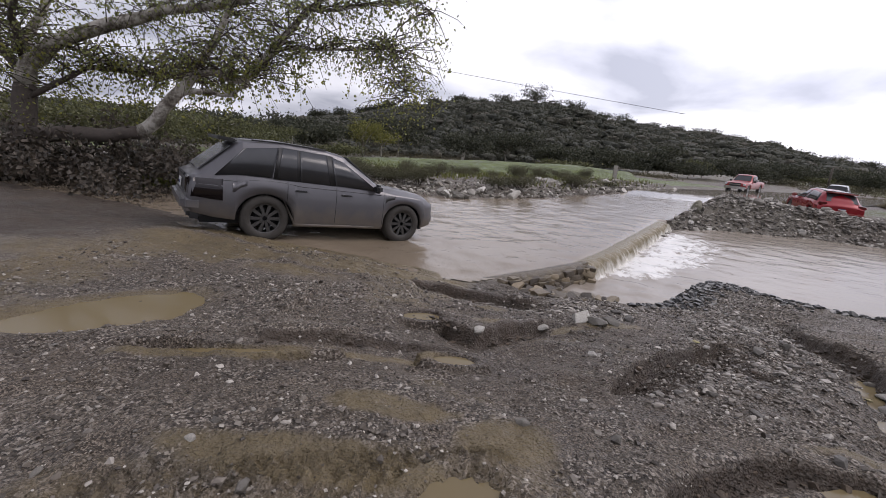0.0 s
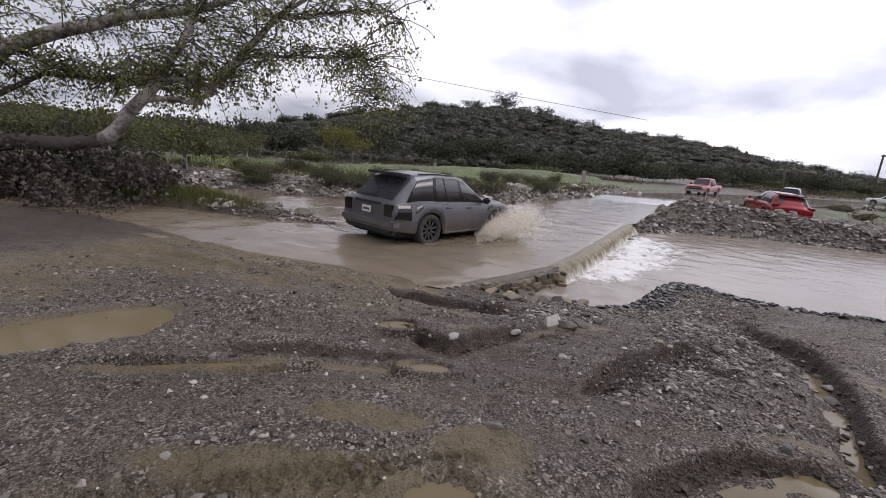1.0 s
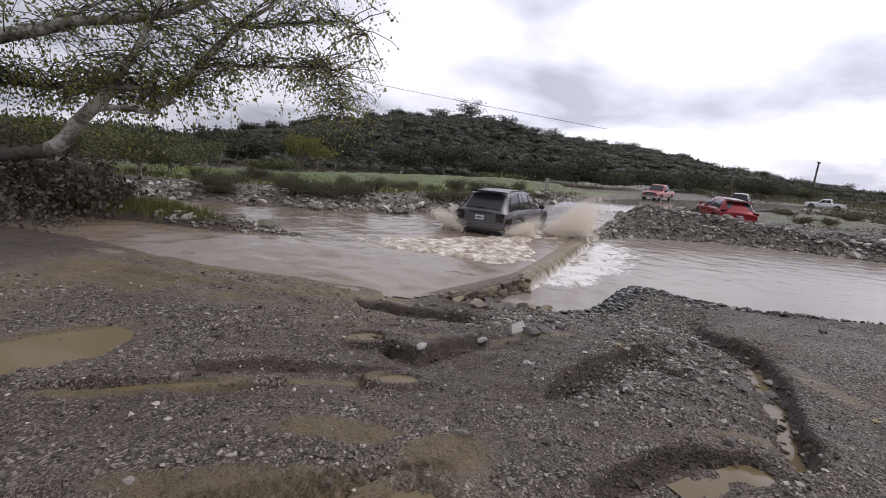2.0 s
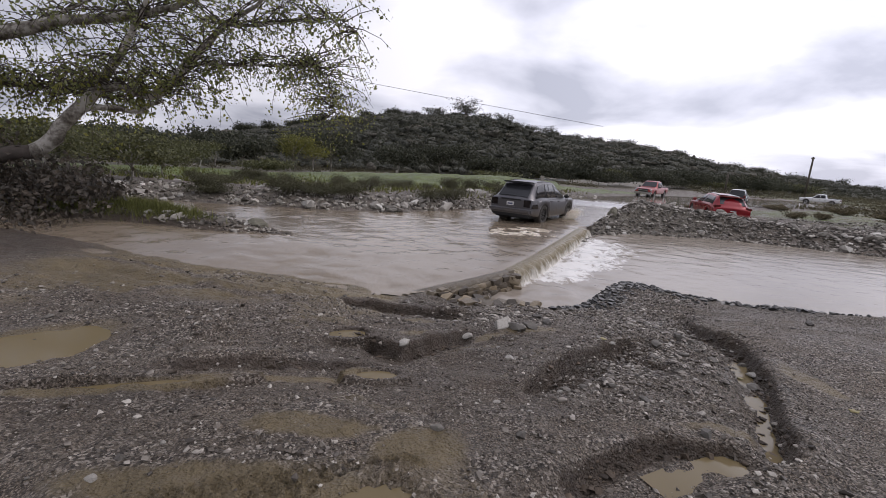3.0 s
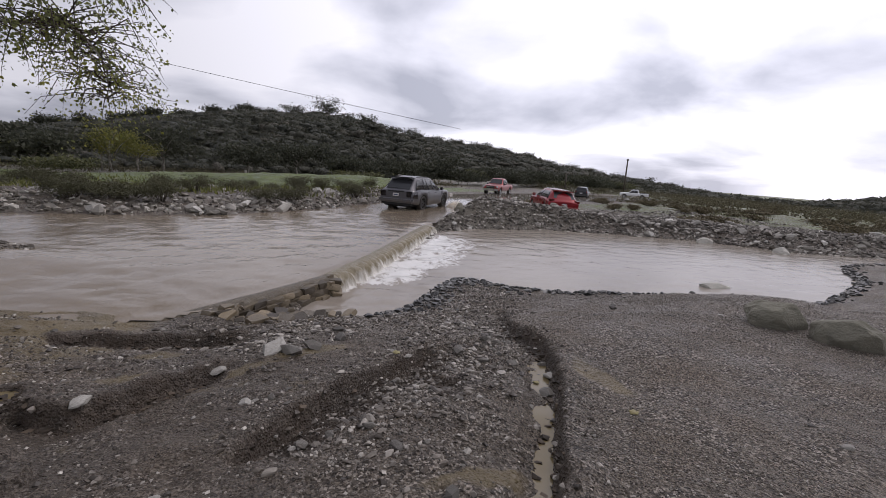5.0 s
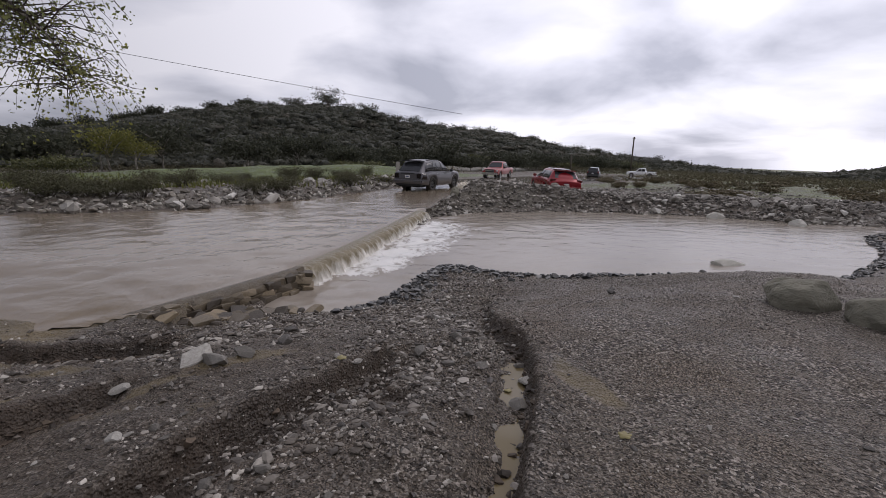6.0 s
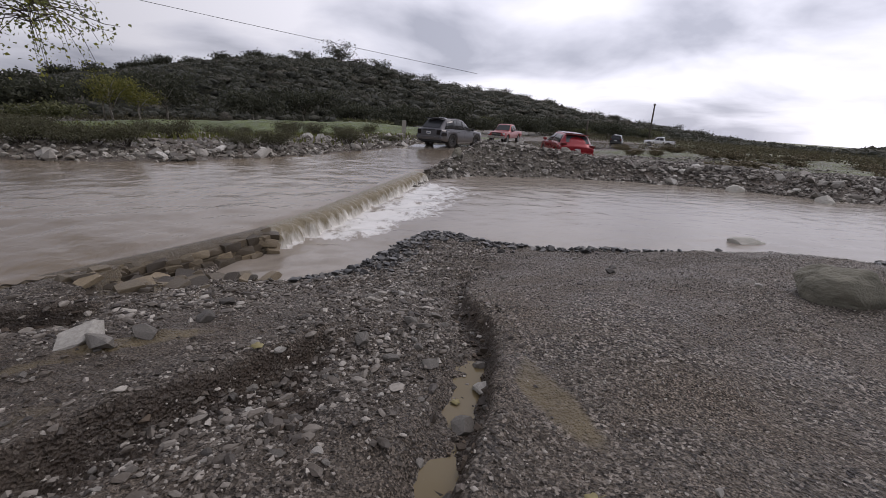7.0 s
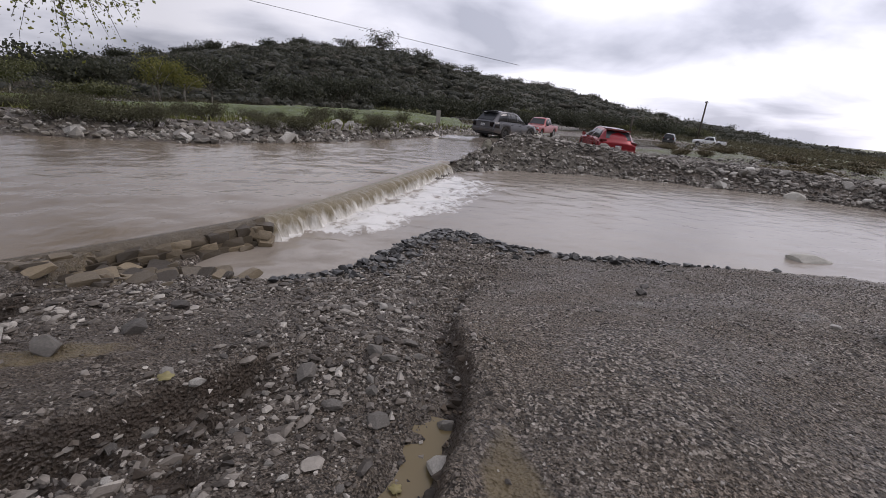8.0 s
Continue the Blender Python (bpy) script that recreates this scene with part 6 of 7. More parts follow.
even = beyond_gully(x, y)
size = 0.008 + (0.018 - 0.008 * even) * rng.rand(len(x)) ** 3 + 0.045 * (1 - 0.8 * even) * rng.rand(len(x)) ** 14 + (0.0018 - 0.0008 * even) * (y - 1)
pebble_shapes = rock_shapes(6, 8, 24, 0.7)
pebbles = join_copies("pebbles", pebble_shapes, np.stack([x, y, height(x, y) + size * 0.12], 1), np.stack([size * 1.2, size * 1.1, size], 1), rng.uniform(0, 6.3, len(x)), mat_gravel)
tagged(new("pebbles", pebbles), "small grey pebbles strewn over the bank", "pebbles", kind="stuff")

placed = 0
while placed < 260:
    u = rng.rand()
    if u < 0.55:
        a, b = [((1.2, 3.3), (2.6, 5.0)), ((2.6, 5.0), (3.4, 7.4)), ((3.2, 7.0), (4.0, 9.8))][rng.randint(3)]
        f = rng.rand()
        x, y = a[0] + (b[0] - a[0]) * f + rng.normal() * 0.45, a[1] + (b[1] - a[1]) * f + rng.normal() * 0.35
    else:
        x, y = rng.uniform(-4, 8), rng.uniform(1.4, 8.5)
    if area_dist(np.array([x]), np.array([y]), POOL)[0] < 0.05 or area_dist(np.array([x]), np.array([y]), STREAM)[0] < 0.2:
        continue
    s = 0.03 + 0.075 * rng.rand() ** 3 + 0.003 * y
    lay(stone_kinds, "stone", ground, x, y, on_land(x, y) + s * 0.1, s, rng, 0.8)
    placed += 1
# cobbles washed together on the strip beside the gully and below the wall
n = 2000
f = rng.rand(n)
strip = rng.rand(n) < 0.5
x = np.where(strip, np.interp(f, [0, 0.5, 1], [1.5, 2.75, 3.6]), np.interp(f, [0, 0.4, 1], [-0.1, 1.2, 2.9])) + rng.normal(size=n) * 0.36
y = np.where(strip, np.interp(f, [0, 0.5, 1], [3.5, 5.2, 8.6]), np.interp(f, [0, 0.4, 1], [6.1, 6.7, 7.9])) + rng.normal(size=n) * 0.34
k = (area_dist(x, y, POOL) > 0.02) & (area_dist(x, y, STREAM) > 0.1) & (beyond_gully(x, y) < 0.1) & (rng.rand(n) < 0.25 + 0.75 * step(fbm(x * 1.6, y * 1.6, 91), 0.38, 0.55))
x, y = x[k], y[k]
size = 0.018 + 0.062 * rng.rand(len(x)) ** 3.5 + 0.0025 * y
cobbles = join_copies("cobbles", rock_shapes(9, 22, 29, 0.6), np.stack([x, y, height(x, y) + size * 0.13], 1), np.stack([size * 1.3, size * 1.05, size * 0.85], 1), rng.uniform(0, 6.3, len(x)),
                      stone_material("wet_cobble", (0.040, 0.031, 0.023), (0.112, 0.092, 0.071), (0.40, 0.365, 0.315), 0.5))
tagged(new("cobbles", cobbles), "mixed grey and pale cobbles washed over the bank", "cobbles", kind="stuff")
# the few that stand out
for x, y, s in ((0.84, 5.5, 0.34), (0.14, 2.6, 0.085), (3.2, 6.58, 0.13), (3.57, 4.84, 0.12), (5.8, 6.8, 0.15), (3.17, 5.5, 0.16), (2.78, 5.32, 0.17), (1.47, 6.6, 0.20), (3.28, 4.19, 0.17), (3.5, 4.55, 0.15), (1.2, 5.55, 0.20), (1.0, 5.35, 0.24), (3.58, 7.6, 0.13),
                (-1.55, 1.95, 0.07), (0.7, 2.55, 0.10), (1.5, 5.9, 0.22), (-0.35, 4.35, 0.18), (0.35, 5.2, 0.16)):
    lay(stone_kinds, "stone", ground, x, y, on_land(x, y) + s * 0.15, s, rng, 0.9, 10)

# crumbled clods below the scarps
x, y = rng.uniform(-5.5, 5, 90000), rng.uniform(1.4, 8.2, 90000)
near_edge = np.zeros(len(x))
for k, (sd, fade, drop, run) in enumerate(scarp_lines(x, y)):
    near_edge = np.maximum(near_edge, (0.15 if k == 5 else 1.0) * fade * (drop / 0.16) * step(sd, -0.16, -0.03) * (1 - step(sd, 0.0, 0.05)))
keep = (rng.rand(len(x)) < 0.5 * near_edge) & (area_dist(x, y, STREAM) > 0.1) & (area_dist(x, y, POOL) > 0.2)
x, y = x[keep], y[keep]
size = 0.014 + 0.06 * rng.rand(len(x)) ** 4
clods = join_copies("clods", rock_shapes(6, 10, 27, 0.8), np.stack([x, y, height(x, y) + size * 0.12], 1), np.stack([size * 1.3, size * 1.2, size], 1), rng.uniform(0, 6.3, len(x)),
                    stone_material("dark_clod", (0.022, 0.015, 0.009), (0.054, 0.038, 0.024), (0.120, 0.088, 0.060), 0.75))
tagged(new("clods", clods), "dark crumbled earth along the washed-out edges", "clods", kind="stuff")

# dark wet rubble along the water's edge
x, y = [], []
shore = along(POOL[1:21], 0.02)
for px_, py_, rx_, ry_ in shore:
    heavy = 1.0 if 2.6 < px_ < 5.6 else 0.55
    for _ in range(3):
        if rng.rand() < heavy:
            o = abs(rng.normal()) * (0.30 if heavy == 1.0 else 0.16) - 0.05
            x.append(px_ + rx_ * o + rng.normal() * 0.03), y.append(py_ + ry_ * o + rng.normal() * 0.03)
x, y = np.array(x), np.array(y)
size = 0.05 + 0.10 * rng.rand(len(x)) ** 2
rubble = join_copies("shore_rubble", rock_shapes(6, 11, 25, 0.7), np.stack([x, y, np.maximum(height(x, y), -1.02) + size * 0.2], 1), np.stack([size * 1.3, size, size * 0.9], 1), rng.uniform(0, 6.3, len(x)), mat_shore)
tagged(new("shore_rubble", rubble), "dark wet broken stones along the pool's edge", "rubble", kind="stuff")


# ---- gravel heap and rocky bank across the water ----
def scatter_land(name, label, cat, test, area, count, big, sizes, seed, mat=None):
    rng = np.random.RandomState(seed)
    x, y = rng.uniform(area[0], area[1], count), rng.uniform(area[2], area[3], count)
    w = test(x, y)
    k = rng.rand(count) < w
    x, y = x[k], y[k]
    size = sizes[0] + sizes[1] * rng.rand(len(x)) ** 3
    me = join_copies(name, rock_shapes(6, 11, seed, 0.8), np.stack([x, y, height(x, y) + size * 0.18], 1), np.stack([size * 1.2, size, size * 0.95], 1), rng.uniform(0, 6.3, len(x)), mat or mat_heap)
    ob = tagged(new(name, me), label, cat, kind="stuff")
    base = tagged(new("loose_rocks"), "loose pale rocks lying " + ("on the gravel heap" if "heap" in name else "along the far bank"), "rocks")
    done = 0
    while done < big:
        px_, py_ = rng.uniform(area[0], area[1]), rng.uniform(area[2], area[3])
        if rng.rand() < test(np.array([px_]), np.array([py_]))[0]:
            s = sizes[2] + sizes[3] * rng.rand() ** 2.5
            lay(rock_kinds, "rock", base, px_, py_, on_land(px_, py_) + s * 0.15, s, rng, 0.85, 25)
            done += 1
    return ob


scatter_land("gravel_heap", "heaped grey gravel and stones beyond the pool", "gravel",
             lambda x, y: (area_dist(x, y, POOL) > -0.15) * (1 - 0.85 * step(area_dist(x, y, POOL), 2.6, 6)) * (area_dist(x, y, STREAM) > 0.02) * (y > 11.8) * (x > 4.5), (4.5, 27, 11, 25), 52000, 290, (0.045, 0.17, 0.15, 0.36), 61)
scatter_land("rocky_bank", "pale cobbles and boulders along the far bank", "cobbles",
             lambda x, y: (area_dist(x, y, STREAM) > -0.1) * (1 - 0.96 * step(area_dist(x, y, STREAM), 1.2, 4.5)) * 0.75 * (y > 14) * (x < 7 + (y - 26) * 0.4), (-24, 12, 16, 38), 34000, 290, (0.05, 0.24, 0.16, 0.50), 62, mat_bank_stone)
scatter_land("spit_cobbles", "grey cobbles on the low spit in the stream", "cobbles",
             lambda x, y: 1.0 * (((x + 6.6) / 2.2) ** 2 + ((y - 10.8) / 0.8) ** 2 < 1.1), (-9, -4, 9.8, 12), 1500, 40, (0.04, 0.13, 0.12, 0.28), 63)


def boulder(x, y, sx, sy, sz, turn, seed, label):
    cut_rng = np.random.RandomState(seed)
    cuts_ = [Vector(cut_rng.normal(size=3) + (0, 0, 0.35)).normalized() for _ in range(6)]
    bm = bmesh.new()
    bmesh.ops.create_icosphere(bm, subdivisions=4, radius=0.5)
    for v in bm.verts:
        d = noise.noise(v.co * 1.6 + Vector((seed * 7, 0, 0))) * 0.26 + noise.noise(v.co * 4 + Vector((seed, 3, 0))) * 0.18 + noise.noise(v.co * 11 + Vector((seed, 9, 0))) * 0.035
        v.co *= 1 + d
        v.co.z = max(v.co.z, -0.3)
        for ax in cuts_:
            over = v.co.dot(ax) - 0.38
            if over > 0:
                v.co -= ax * over * 0.92
    me = bpy.data.meshes.new("boulder")
    bm.to_mesh(me)
    bm.free()
    me.materials.append(mat_pale_rock if "pale" in label and "green" not in label else mat_boulder)
    z = max(on_land(x, y), POOL_Z - 0.05)
    return thing("boulder", label, "boulder", m=pose(x, y, z + sz * 0.12, 0, 0, turn) @ Matrix.Diagonal((sx, sy, sz, 1)), data=me)


boulder(7.08, 5.22, 0.74, 0.50, 0.56, -62, 1, "large greenish boulder lying on the gravel bank")
boulder(7.22, 4.48, 0.66, 0.48, 0.54, -70, 2, "large pale green boulder on the gravel bank")
boulder(10.75, 9.55, 0.85, 0.42, 0.26, 5, 3, "flat pale rock standing out of the pool")
boulder(17.2, 16.4, 0.75, 0.6, 0.55, 20, 5, "pale boulder at the foot of the gravel heap")
boulder(18.9, 14.3, 0.8, 0.6, 0.5, 60, 6, "pale boulder at the water's edge")
boulder(6.9, 20.0, 0.5, 0.45, 0.5, 30, 7, "dark rock on top of the gravel heap")
boulder(-5.35, 11.0, 0.55, 0.4, 0.34, 0, 8, "grey boulder at the tip of the spit")


# ---- standing water in hollows and the gully ----
def puddle(cx, cy, hx, hy, turn, z):
    vs, n = [(cx, cy, z)], 40
    for k in range(n):
        a = 2 * math.pi * k / n
        u, w = math.cos(a) * hx * 1.3, math.sin(a) * hy * 1.3
        vs.append((cx + u * math.cos(turn) - w * math.sin(turn), cy + u * math.sin(turn) + w * math.cos(turn), z))
    me = mesh_of("puddle", vs, [(0, 1 + k, 1 + (k + 1) % n) for k in range(n)], mat_puddle)
    tagged(new("puddle", me), "shallow tan puddle in the gravel", "puddle", kind="structure")


for cx, cy, hx, hy, turn in HOLLOWS:
    puddle(cx, cy, hx, hy, turn, float(bank(np.array(cx), np.array(cy))) - 0.034)


vs, fs = [], []
run_line = along(GULLY[5:] + GULLY_2[1:], 0.05)
floor_z = np.array([float(np.min(height(q[0] + np.array([-0.04, 0, 0.04]), q[1] + np.array([0.0, 0.0, 0.0])))) for q in run_line])
floor_z = np.convolve(np.pad(floor_z, 7, "edge"), np.ones(15) / 15, "valid") + 0.012
for (px_, py_, rx_, ry_), z in zip(run_line, floor_z):
    vs += [(px_ - rx_ * 0.15, py_ - ry_ * 0.15, z), (px_ + rx_ * 0.15, py_ + ry_ * 0.15, z)]
fs = [(2 * k, 2 * k + 1, 2 * k + 3, 2 * k + 2) for k in range(len(vs) // 2 - 1)]
tagged(new("gully_water", mesh_of("gully_water", vs, fs, mat_puddle)), "trickle of muddy water in the washed-out gully", "water", kind="structure")

# ---- fallen leaves ----
def fallen_leaf(x, y, size, turn):
    """A lobed leaf, slightly curled, with its stalk."""
    n, vs = 22, [(0, 0, 0.006)]
    for k in range(n):
        a = 2 * math.pi * k / n
        r = size * (0.34 + 0.18 * abs(math.cos(2.5 * a)))
        vs.append((r * math.cos(a), r * math.sin(a), 0.004 + 0.16 * r * abs(math.sin(a))))
    vs += [(v[0], v[1], v[2] - 0.002) for v in vs]
    fs = [(0, 1 + k, 1 + (k + 1) % n) for k in range(n)] + [(n + 1, n + 2 + (k + 1) % n, n + 2 + k) for k in range(n)]
    fs += [(1 + k, n + 2 + k, n + 2 + (k + 1) % n, 1 + (k + 1) % n) for k in range(n)]
    leaf = thing("fallen_leaf", "yellowed sycamore leaf lying on the gravel", "leaf", "fallen leaves", m=pose(x, y, on_land(x, y, -0.012), 4, 3, turn))
    part("blade", mesh_of("blade", vs, fs, mat_fallen), leaf)
    part("stalk", tube("stalk", [(-size * 0.3, 0, 0.004), (-size * 0.75, 0.01, 0.010)], 0.0016, mat_fallen, 5), leaf)


mat_fallen = simple("fallen_leaf_skin", (0.24, 0.205, 0.085), 0.6, vary=0.3, scale=30)
for x, y, size, turn in LEAVES:
    fallen_leaf(x, y, size, turn)

# ---- poles, cable and small far things ----
mat_pole = simple("weathered_pole", (0.09, 0.075, 0.06), 0.9, vary=0.3)
mat_white = simple("white_painted_metal", (0.72, 0.72, 0.70), 0.5, vary=0.1)
mat_post = simple("pale_concrete_post", (0.34, 0.32, 0.28), 0.8, vary=0.25)


def utility_pole(x, y, z0, z1, arm=True):
    pole = thing("utility_pole", "tall weathered wooden utility pole on the plain", "pole", m=pose(x, y, z0))
    part("shaft", tube("shaft", [(0, 0, -1.0), (0, 0, z1 - z0)], [0.24, 0.17], mat_pole, 10), pole)
    if arm:
        part("crossarm", box_mesh("crossarm", (1.9, 0.14, 0.16), mat_pole, 0.02), pole, m=pose(0, 0, z1 - z0 - 0.35, 0, 0, 35))
    for o in (-0.8, 0.8):
        if arm:
            part("insulator", tube("insulator", [(0, 0, 0), (0, 0, 0.22)], 0.05, mat_post, 8), pole, m=pose(o * 0.82, o * 0.57, z1 - z0 - 0.27))


utility_pole(78.1, 105.2, on_land(78.1, 105.2), 7.0)
utility_pole(60.8, 106.4, on_land(60.8, 106.4), 2.2, False)
utility_pole(14.6, 97.2, on_land(14.6, 97.2), 1.35, False)

wire_pts = []
for k in range(41):
    f = k / 40
    a = Vector((-126, 140, 36)).lerp(Vector((40, 140, 14.2)), f)
    wire_pts.append((a.x, a.y, a.z - 4 * 0.5 * f * (1 - f)))
tagged(new("power_cable", tube("power_cable", wire_pts, 0.06, mat_trim, 5)), "thin black power cable sagging across the valley", "cable")

post = thing("marker_post", "pale concrete marker post beside the road", "post", m=pose(6.9, 40.5, on_land(6.9, 40.5)))
part("shaft", box_mesh("shaft", (0.34, 0.28, 1.5), mat_post, 0.03, (0, 0, 0.55)), post)
canopy = thing("flat_canopy", "long white flat canopy roof by the far road", "canopy", m=pose(12.6, 81.6, on_land(12.6, 81.6), 0, 0, 2))
part("roof", box_mesh("roof", (11.5, 2.6, 0.22), mat_white, 0.03, (0, 0, 0.62)), canopy)
for o in (-5.2, -1.8, 1.8, 5.2):
    part("leg", box_mesh("leg", (0.16, 0.16, 1.4), mat_post, 0.02, (o, 0, -0.15)), canopy)
part("end_wall", box_mesh("end_wall", (0.9, 2.4, 0.7), mat_white, 0.05, (-5.6, 0, 0.15)), canopy)
for x, y, s, label in ((3.0, 93, 0.6, "white camper van far off by the hill"), (5.6, 94, 0.42, "small white trailer far off by the hill")):
    van = thing("camper_van", label, "van", m=pose(x, y, on_land(x, y) + 0.05, 0, 0, 10) @ Matrix.Diagonal((s, s, s, 1)))
    part("body", box_mesh("body", (2.6, 2.0, 1.9), mat_white, 0.15, (0.2, 0, 1.35)), van)
    part("cab", box_mesh("cab", (1.2, 1.8, 1.1), mat_white, 0.2, (-1.5, 0, 0.95)), van)
    part("window", box_mesh("window", (1.3, 0.06, 0.5), mat_glass, 0.02, (0.3, -1.0, 1.6)), van)
    for wx in (-1.3, 0.9):
        wheel_parts(van, wx, -0.85, 0.33, 0.2, mat_rim, 6)
stake = thing("stake", "small pale stake on the grassy bank", "post", m=pose(-11, 66, on_land(-11, 66)))
part("shaft", box_mesh("shaft", (0.3, 0.2, 1.3), mat_post, 0.03, (0, 0, 0.5)), stake)


# ---- water thrown up by the wheels, in pieces that rise and fall back ----
def spray_material():
    k = Mat("muddy_spray")
    col = k.mix(k.island(), (0.90, 0.85, 0.76), (1.0, 0.99, 0.96))
    k.set(Base_Color=col, Roughness=0.35, IOR=1.33)
    tr = k.node("ShaderNodeBsdfTranslucent")
    k.link(col, tr.inputs["Color"])
    mx = k.node("ShaderNodeMixShader")
    mx.inputs[0].default_value = 0.7
    k.link(k.b.outputs[0], mx.inputs[1])
    k.link(tr.outputs[0], mx.inputs[2])
    k.link(mx.outputs[0], k.t.nodes["Material Output"].inputs["Surface"])
    return k.m


mat_spray = spray_material()
drop_shapes = rock_shapes(5, 4, 71, 1.0)
blob_shapes = rock_shapes(5, 9, 72, 0.8)


def spray_mesh(seed, reach, tall, fan, wide, count):
    """A thrown curtain of drops, outwards along +x; its foot is at z = 0."""
    rng = np.random.RandomState(seed)
    n = count * 3
    a, u, h = rng.uniform(-fan, fan, n), rng.rand(n), rng.rand(n) ** 0.9
    stay = fbm(a * 2.5 + 7 * u, h * 3.0, seed) + 0.12 * rng.normal(size=n) > 0.42 + 0.10 * h
    a, u, h = a[stay][:count], u[stay][:count], h[stay][:count]
    n = len(a)
    crest = tall * (0.55 + 0.75 * fbm(u * 5, a * 3, seed + 2)) * np.cos(a * 0.9)
    p = np.stack([reach * h * np.cos(a), reach * h * np.sin(a) + wide * (u - 0.5), crest * (1.9 * h - 0.9 * h * h)], 1)
    p += rng.normal(size=(n, 3)) * (0.05 + 0.11 * h * tall)[:, None] * (1, 1, 0.8)
    p[:, 2] = np.abs(p[:, 2])
    s = (0.008 + 0.026 * rng.rand(n) ** 2.5) * (1.25 - 0.5 * h)
    fine = join_copies("spray", drop_shapes, p, np.stack([s * 1.6, s * 1.6, s * 2.0], 1), rng.uniform(0, 6.3, n), mat_spray)
    m = count // 14
    k = rng.randint(n, size=m)
    g = rng.rand(m) ** 1.8
    q = p[k] * np.stack([0.25 + 0.75 * g, 0.5 + 0.5 * g, 0.9 * g], 1) + rng.normal(size=(m, 3)) * 0.06
    q[:, 2] = np.abs(q[:, 2])
    t = (0.04 + 0.12 * rng.rand(m) ** 2) * (1.15 - 0.6 * g)
    blobs = join_copies("spray", blob_shapes, q, np.stack([t * 1.3, t * 1.3, t], 1), rng.uniform(0, 6.3, m), mat_spray)
    bm = bmesh.new()
    bm.from_mesh(fine)
    bm.from_mesh(blobs)
    bm.to_mesh(fine)
    bm.free()
    return fine


plumes = [spray_mesh(81, 1.3, 1.35, 0.9, 1.1, 26000), spray_mesh(82, 1.8, 1.75, 0.9, 1.7, 40000), spray_mesh(83, 1.0, 0.75, 1.1, 1.0, 15000), spray_mesh(84, 0.75, 0.5, 1.1, 0.8, 6000)]

# each plume: start, kind, spot beside the car (ahead, left), way it is thrown (degrees left of ahead)
SPLASHES = [(0.70, 2, 1.4, -1.0, -50), (0.90, 0, 1.5, -1.05, -45), (1.05, 0, 1.7, -1.1, -50), (1.20, 1, 1.5, -1.2, -50), (1.30, 1, 1.9, -1.4, -45), (1.35, 2, -1.2, -1.0, -110),
            (1.20, 2, -0.3, 1.1, 100), (1.30, 0, -0.6, 1.2, 115), (1.40, 2, -1.5, 1.2, 130), (1.30, 2, 0.4, -1.2, -85), (1.38, 1, 1.5, -1.7, -50), (1.45, 0, 0.8, -1.7, -75), (1.60, 2, -1.3, -1.1, -100),
            (1.65, 2, -1.6, 0.9, 140), (1.50, 1, 1.3, -2.1, -60), (1.80, 2, 0.2, -1.6, -90), (1.75, 2, 0.6, -2.3, -80), (2.00, 2, 0.6, -1.4, -75), (2.20, 2, 0.8, -1.3, -60), (2.40, 2, 1.2, -1.0, -60), (2.30, 2, 1.0, 1.1, 60)]
SPLASHES += [(2.7 + 0.38 * k, 3, 1.5 + 0.2 * (k % 2), -1.0 - 0.15 * (k % 3), -45 - 12 * (k % 4)) for k in range(14)]
splashes = []
for k, (t0, kind, ahead, left, way) in enumerate(SPLASHES):
    s = thing("splash", "plume of tan muddy spray thrown up by the wheels", "splash", "plumes of spray")
    part("spray", plumes[kind], s)
    splashes.append(s)


# ---- churned water behind the car ----
def churn_material():
    k = Mat("churned_water")
    lace = k.noise(3.2, 9, 0.72, (1.0, 1.7, 1.0))
    k.set(Base_Color=k.ramp(lace, (0.40, (0.28, 0.23, 0.165)), (0.50, (0.50, 0.43, 0.33)), (0.60, (0.90, 0.86, 0.78))), Roughness=0.28, IOR=1.33)
    k.bump(k.noise(7, 6, 0.6), 0.9, 0.06)
    return k.m


def churn_mesh(outline, seed, lift):
    """A patch of lumpy foaming water, its rim under the surface."""
    xs, ys = np.arange(-3.2, 3.2, 0.07), np.arange(-3.2, 3.2, 0.07)
    X, Y = np.meshgrid(xs, ys)
    rough = fbm(X * 1.5, Y * 1.5, seed)
    d = -area_dist(X, Y, outline) + 1.3 * (rough - 0.47)
    ridge = 1 - np.abs(2 * fbm(X * 1.1 + rough, Y * 1.9, seed + 1) - 0.94) * 2.4
    z = -0.16 + 0.17 * step(d, -0.1, 0.5) + lift * ridge * step(d, 0, 0.8) + 0.07 * (fbm(X * 5, Y * 5, seed + 3) - 0.47)
    cx, cy = np.meshgrid((xs[1:] + xs[:-1]) / 2, (ys[1:] + ys[:-1]) / 2)
    return grid_mesh("churned_water", xs, ys, z, mat_churn, keep=area_dist(cx, cy, outline) < 0.35)[0]


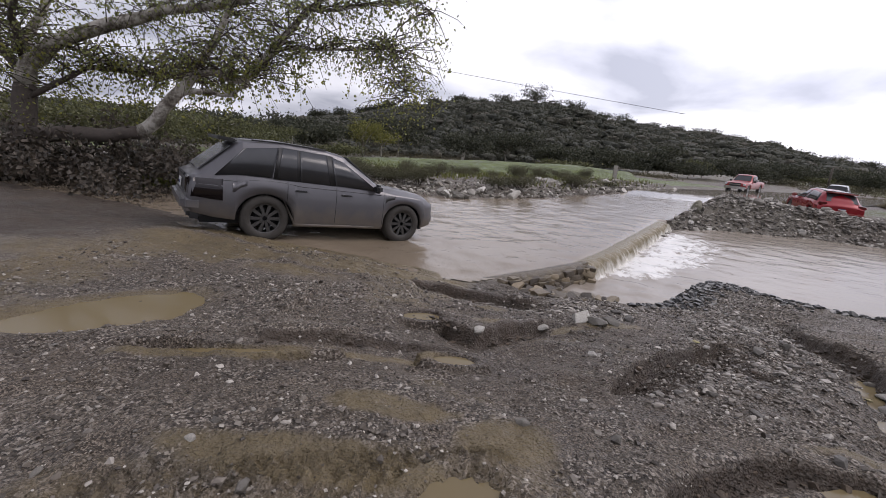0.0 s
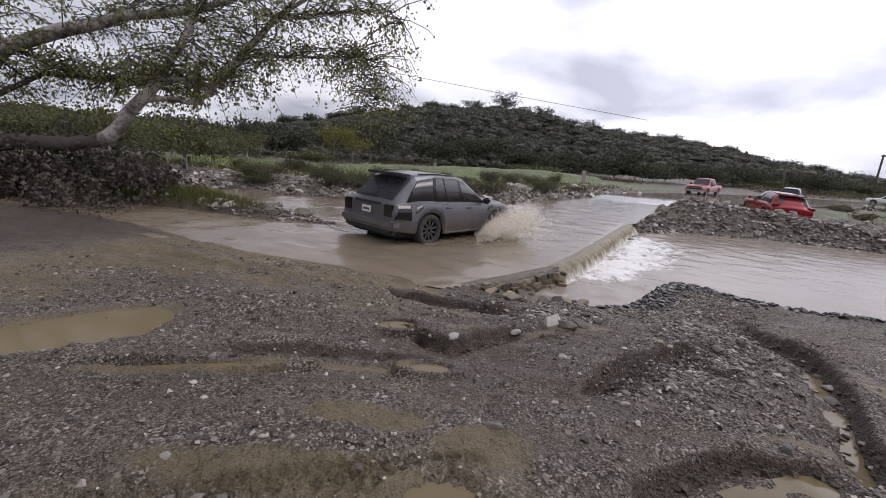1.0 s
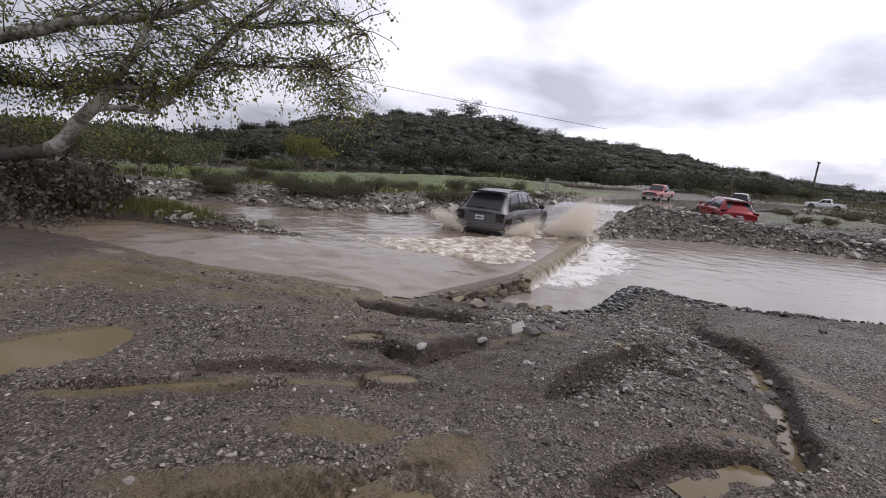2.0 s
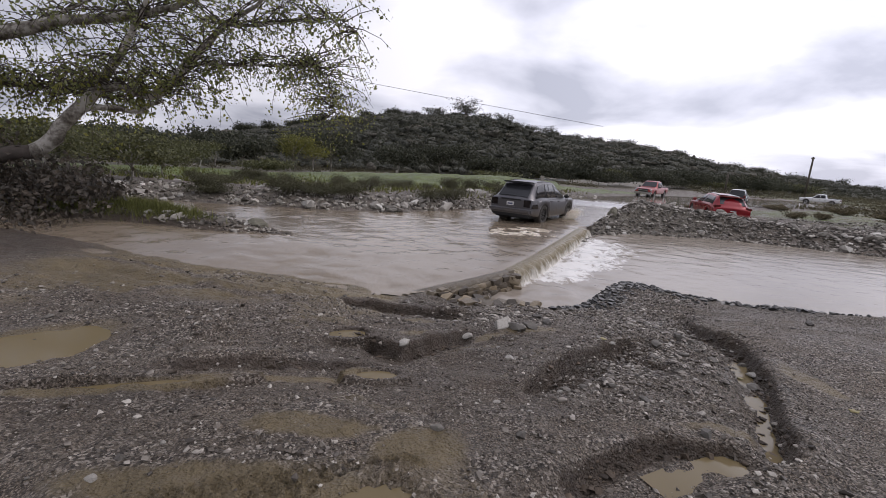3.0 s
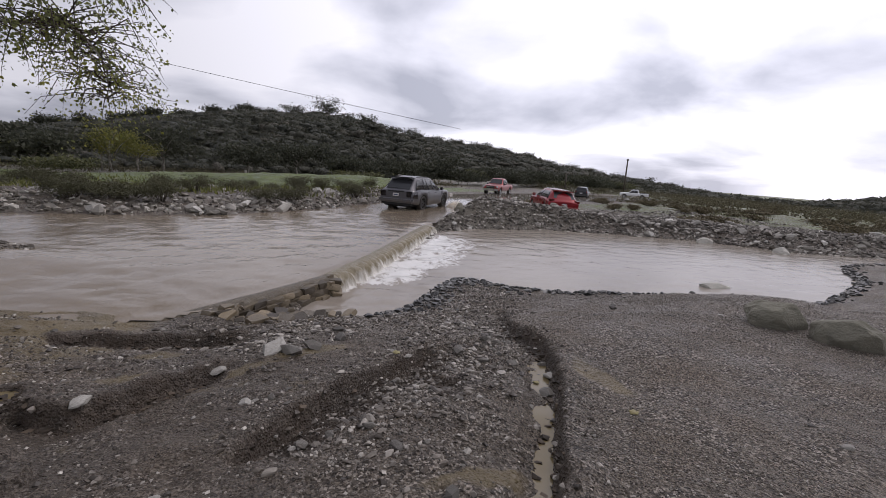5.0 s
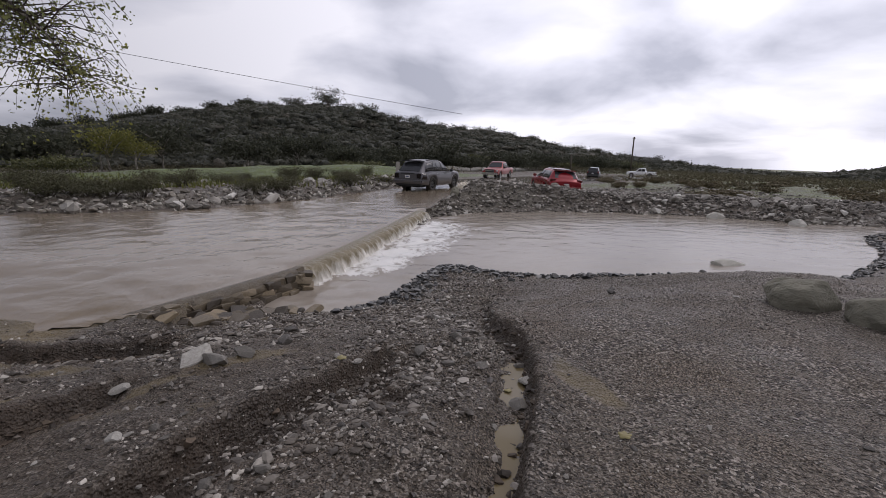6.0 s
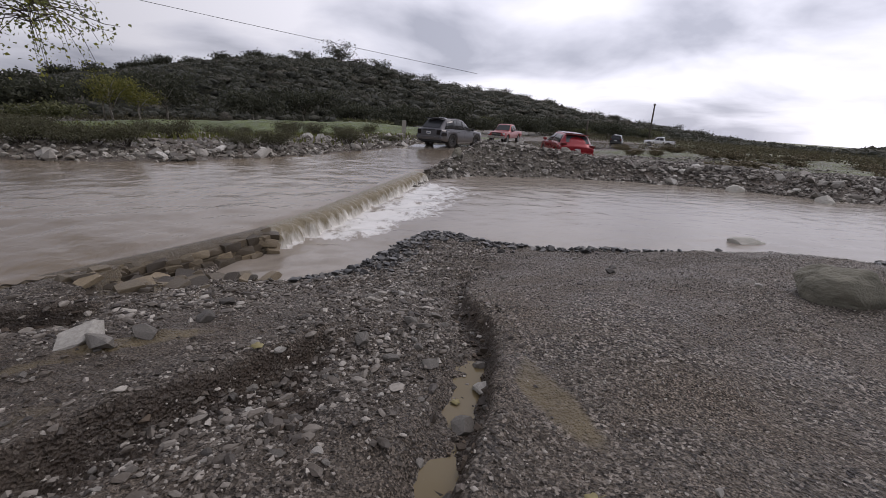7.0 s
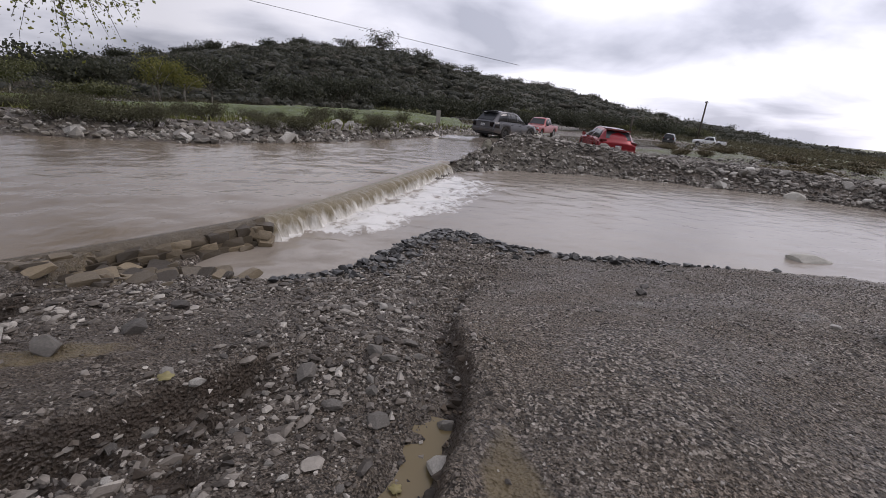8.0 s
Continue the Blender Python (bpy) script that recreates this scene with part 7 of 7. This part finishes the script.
mat_churn = churn_material()
CHURNS = [(-1.2, 12.3, 1.15, [(-2.9, -0.2), (-1.2, -1.7), (0.9, -1.5), (2.0, 0.4), (1.6, 1.7), (0.2, 1.2), (-1.3, 0.4)], 95),
          (0.7, 12.9, 1.40, [(-1.8, -2.3), (0.3, -2.7), (1.2, -1.4), (1.7, 1.0), (1.3, 2.3), (-0.6, 1.5), (-1.8, 0.2)], 96),
          (1.6, 15.6, 1.75, [(-1.5, -1.3), (0.3, -1.7), (1.7, -0.6), (2.0, 1.4), (0.8, 1.9), (-0.9, 0.9)], 97)]
churns = [thing("churned_water", "lumpy tan foam left on the ford by the SUV", "foam", "patches of churned water", data=churn_mesh(o, sd, 0.10)) for x, y, t0, o, sd in CHURNS]


# ---- what moves ----
SUV_PATH = [
    (0.0, -4.42, 8.70, 43), (0.5, -3.28, 10.2, 39), (1.0, -1.76, 12.2, 32.5), (1.5, 0.10, 15.3, 25.5), (2.0, 1.60, 17.2, 26.5), (3.5, 4.22, 21.5, 35),
    (4.0, 4.72, 22.9, 34), (4.5, 5.27, 24.1, 34), (5.0, 5.9, 25.1, 36), (5.2, 6.15, 25.6, 37), (6.3, 7.95, 29.3, 42), (6.5, 8.3, 30.0, 43),
    (7.0, 9.15, 31.2, 46.5), (7.5, 10.1, 32.4, 49), (8.0, 11.1, 33.5, 51.5),
]
RED_PICKUP = [(0.0, 21.3, 50.2, 219), (2.5, 21.0, 50.4, 219), (4.5, 20.4, 50.2, 219), (6.5, 19.0, 48.2, 218), (7.5, 18.1, 46.9, 218), (8.0, 17.7, 46.2, 218)]
FAR_CAR = [(0.0, 27.5, 46.5, 34), (4.5, 34.5, 55.5, 36), (8.0, 48.5, 71.5, 38)]


def suv_at(t):
    """x, y and heading between the rows, on a smooth curve."""
    ts = [r[0] for r in SUV_PATH]
    k = max(1, min(len(ts) - 1, int(np.searchsorted(ts, t))))
    out = []
    for c in (1, 2, 3):
        v = [r[c] for r in SUV_PATH]
        m = [(v[min(i + 1, len(v) - 1)] - v[max(i - 1, 0)]) / (ts[min(i + 1, len(v) - 1)] - ts[max(i - 1, 0)]) for i in (k - 1, k)]
        h = ts[k] - ts[k - 1]
        u = (t - ts[k - 1]) / h
        out.append((2 * u ** 3 - 3 * u ** 2 + 1) * v[k - 1] + (u ** 3 - 2 * u ** 2 + u) * h * m[0] + (3 * u ** 2 - 2 * u ** 3) * v[k] + (u ** 3 - u ** 2) * h * m[1])
    return out


def suv_pose(t):
    x, y, az = suv_at(t)
    f = np.array([math.sin(radians(az)), math.cos(radians(az))])

    def bed(d):
        q = np.array([x, y]) + f * d
        inside = -float(area_dist(q[:1], q[1:], STREAM)[0])
        z = float(stream_z(q[0], q[1])) - 0.02 - 0.10 * min(max(inside / 1.5, 0), 1) * float(1 - step(np.array(q[1]), 24, 30))
        return z + 0.03 * (inside < 0)
    a, b = bed(-1.37), bed(1.375)
    deep = 0.20 * float(step(np.array(t), 0.9, 1.4) * (1 - step(np.array(t), 2.0, 2.9)))
    return pose(x, y, (a + b) / 2 - deep, 0, 0, 90 - az) @ pose(0, 0, 0, 0, -math.degrees(math.atan2(b - a, 2.745)), 0) @ pose(-0.2, 0, 0)


def motions():
    steps = [k / 20 for k in range(161)]
    walk(suv, [(t, suv_pose(t)) for t in steps[::2]])
    # wheels turn with the way gone
    gone, last, turns = 0.0, suv_at(0), []
    for t in steps:
        q = suv_at(t)
        gone += math.hypot(q[0] - last[0], q[1] - last[1])
        last = q
        turns.append((t, math.degrees(gone / 0.425)))
    for w in suv_wheels:
        at = w.matrix_basis.translation.copy()
        walk(w, [(t, pose(at.x, at.y, at.z, 0, a, 0)) for t, a in turns])
    walk(red_pickup, [(t, on_wheels(x, y, az)) for t, x, y, az in RED_PICKUP])
    walk(far_car, [(t, on_wheels(x, y, az)) for t, x, y, az in FAR_CAR])
    for s, (t0, kind, ahead, left, way) in zip(splashes, SPLASHES):
        rows = []
        for t in [k / 10 for k in range(81)]:
            u = min(max((t - t0 + 0.1) / 0.9, 0), 1)
            x, y, az = suv_at(min(max(t, t0), t0 + 0.75) * 0.55 + t0 * 0.45)
            f = (math.sin(radians(az)), math.cos(radians(az)))
            px_, py_ = x + f[0] * ahead - f[1] * left, y + f[1] * ahead + f[0] * left
            rise = -2.4 + 2.37 * (1 - abs(2 * u - 0.9) ** 2.2 if 0 < u < 1 else 0)
            rows.append((t, pose(px_, py_, -0.72 + max(rise, -2.6), 0, 0, 90 - az + way)))
        walk(s, rows)
    for c, (x, y, t0, outline, seed) in zip(churns, CHURNS):
        rows = []
        for t in [k / 10 for k in range(81)]:
            up = float(step(np.array(t), t0, t0 + 0.35) * (1 - step(np.array(t), t0 + 0.9, t0 + 2.0)))
            gone = min(max(t - t0, 0), 2.0)
            rows.append((t, pose(x + 0.22 * gone, y - 0.12 * gone, float(stream_z(x, y)) - 0.30 * (1 - up), 0, 0, 0)))
        walk(c, rows)


motions()
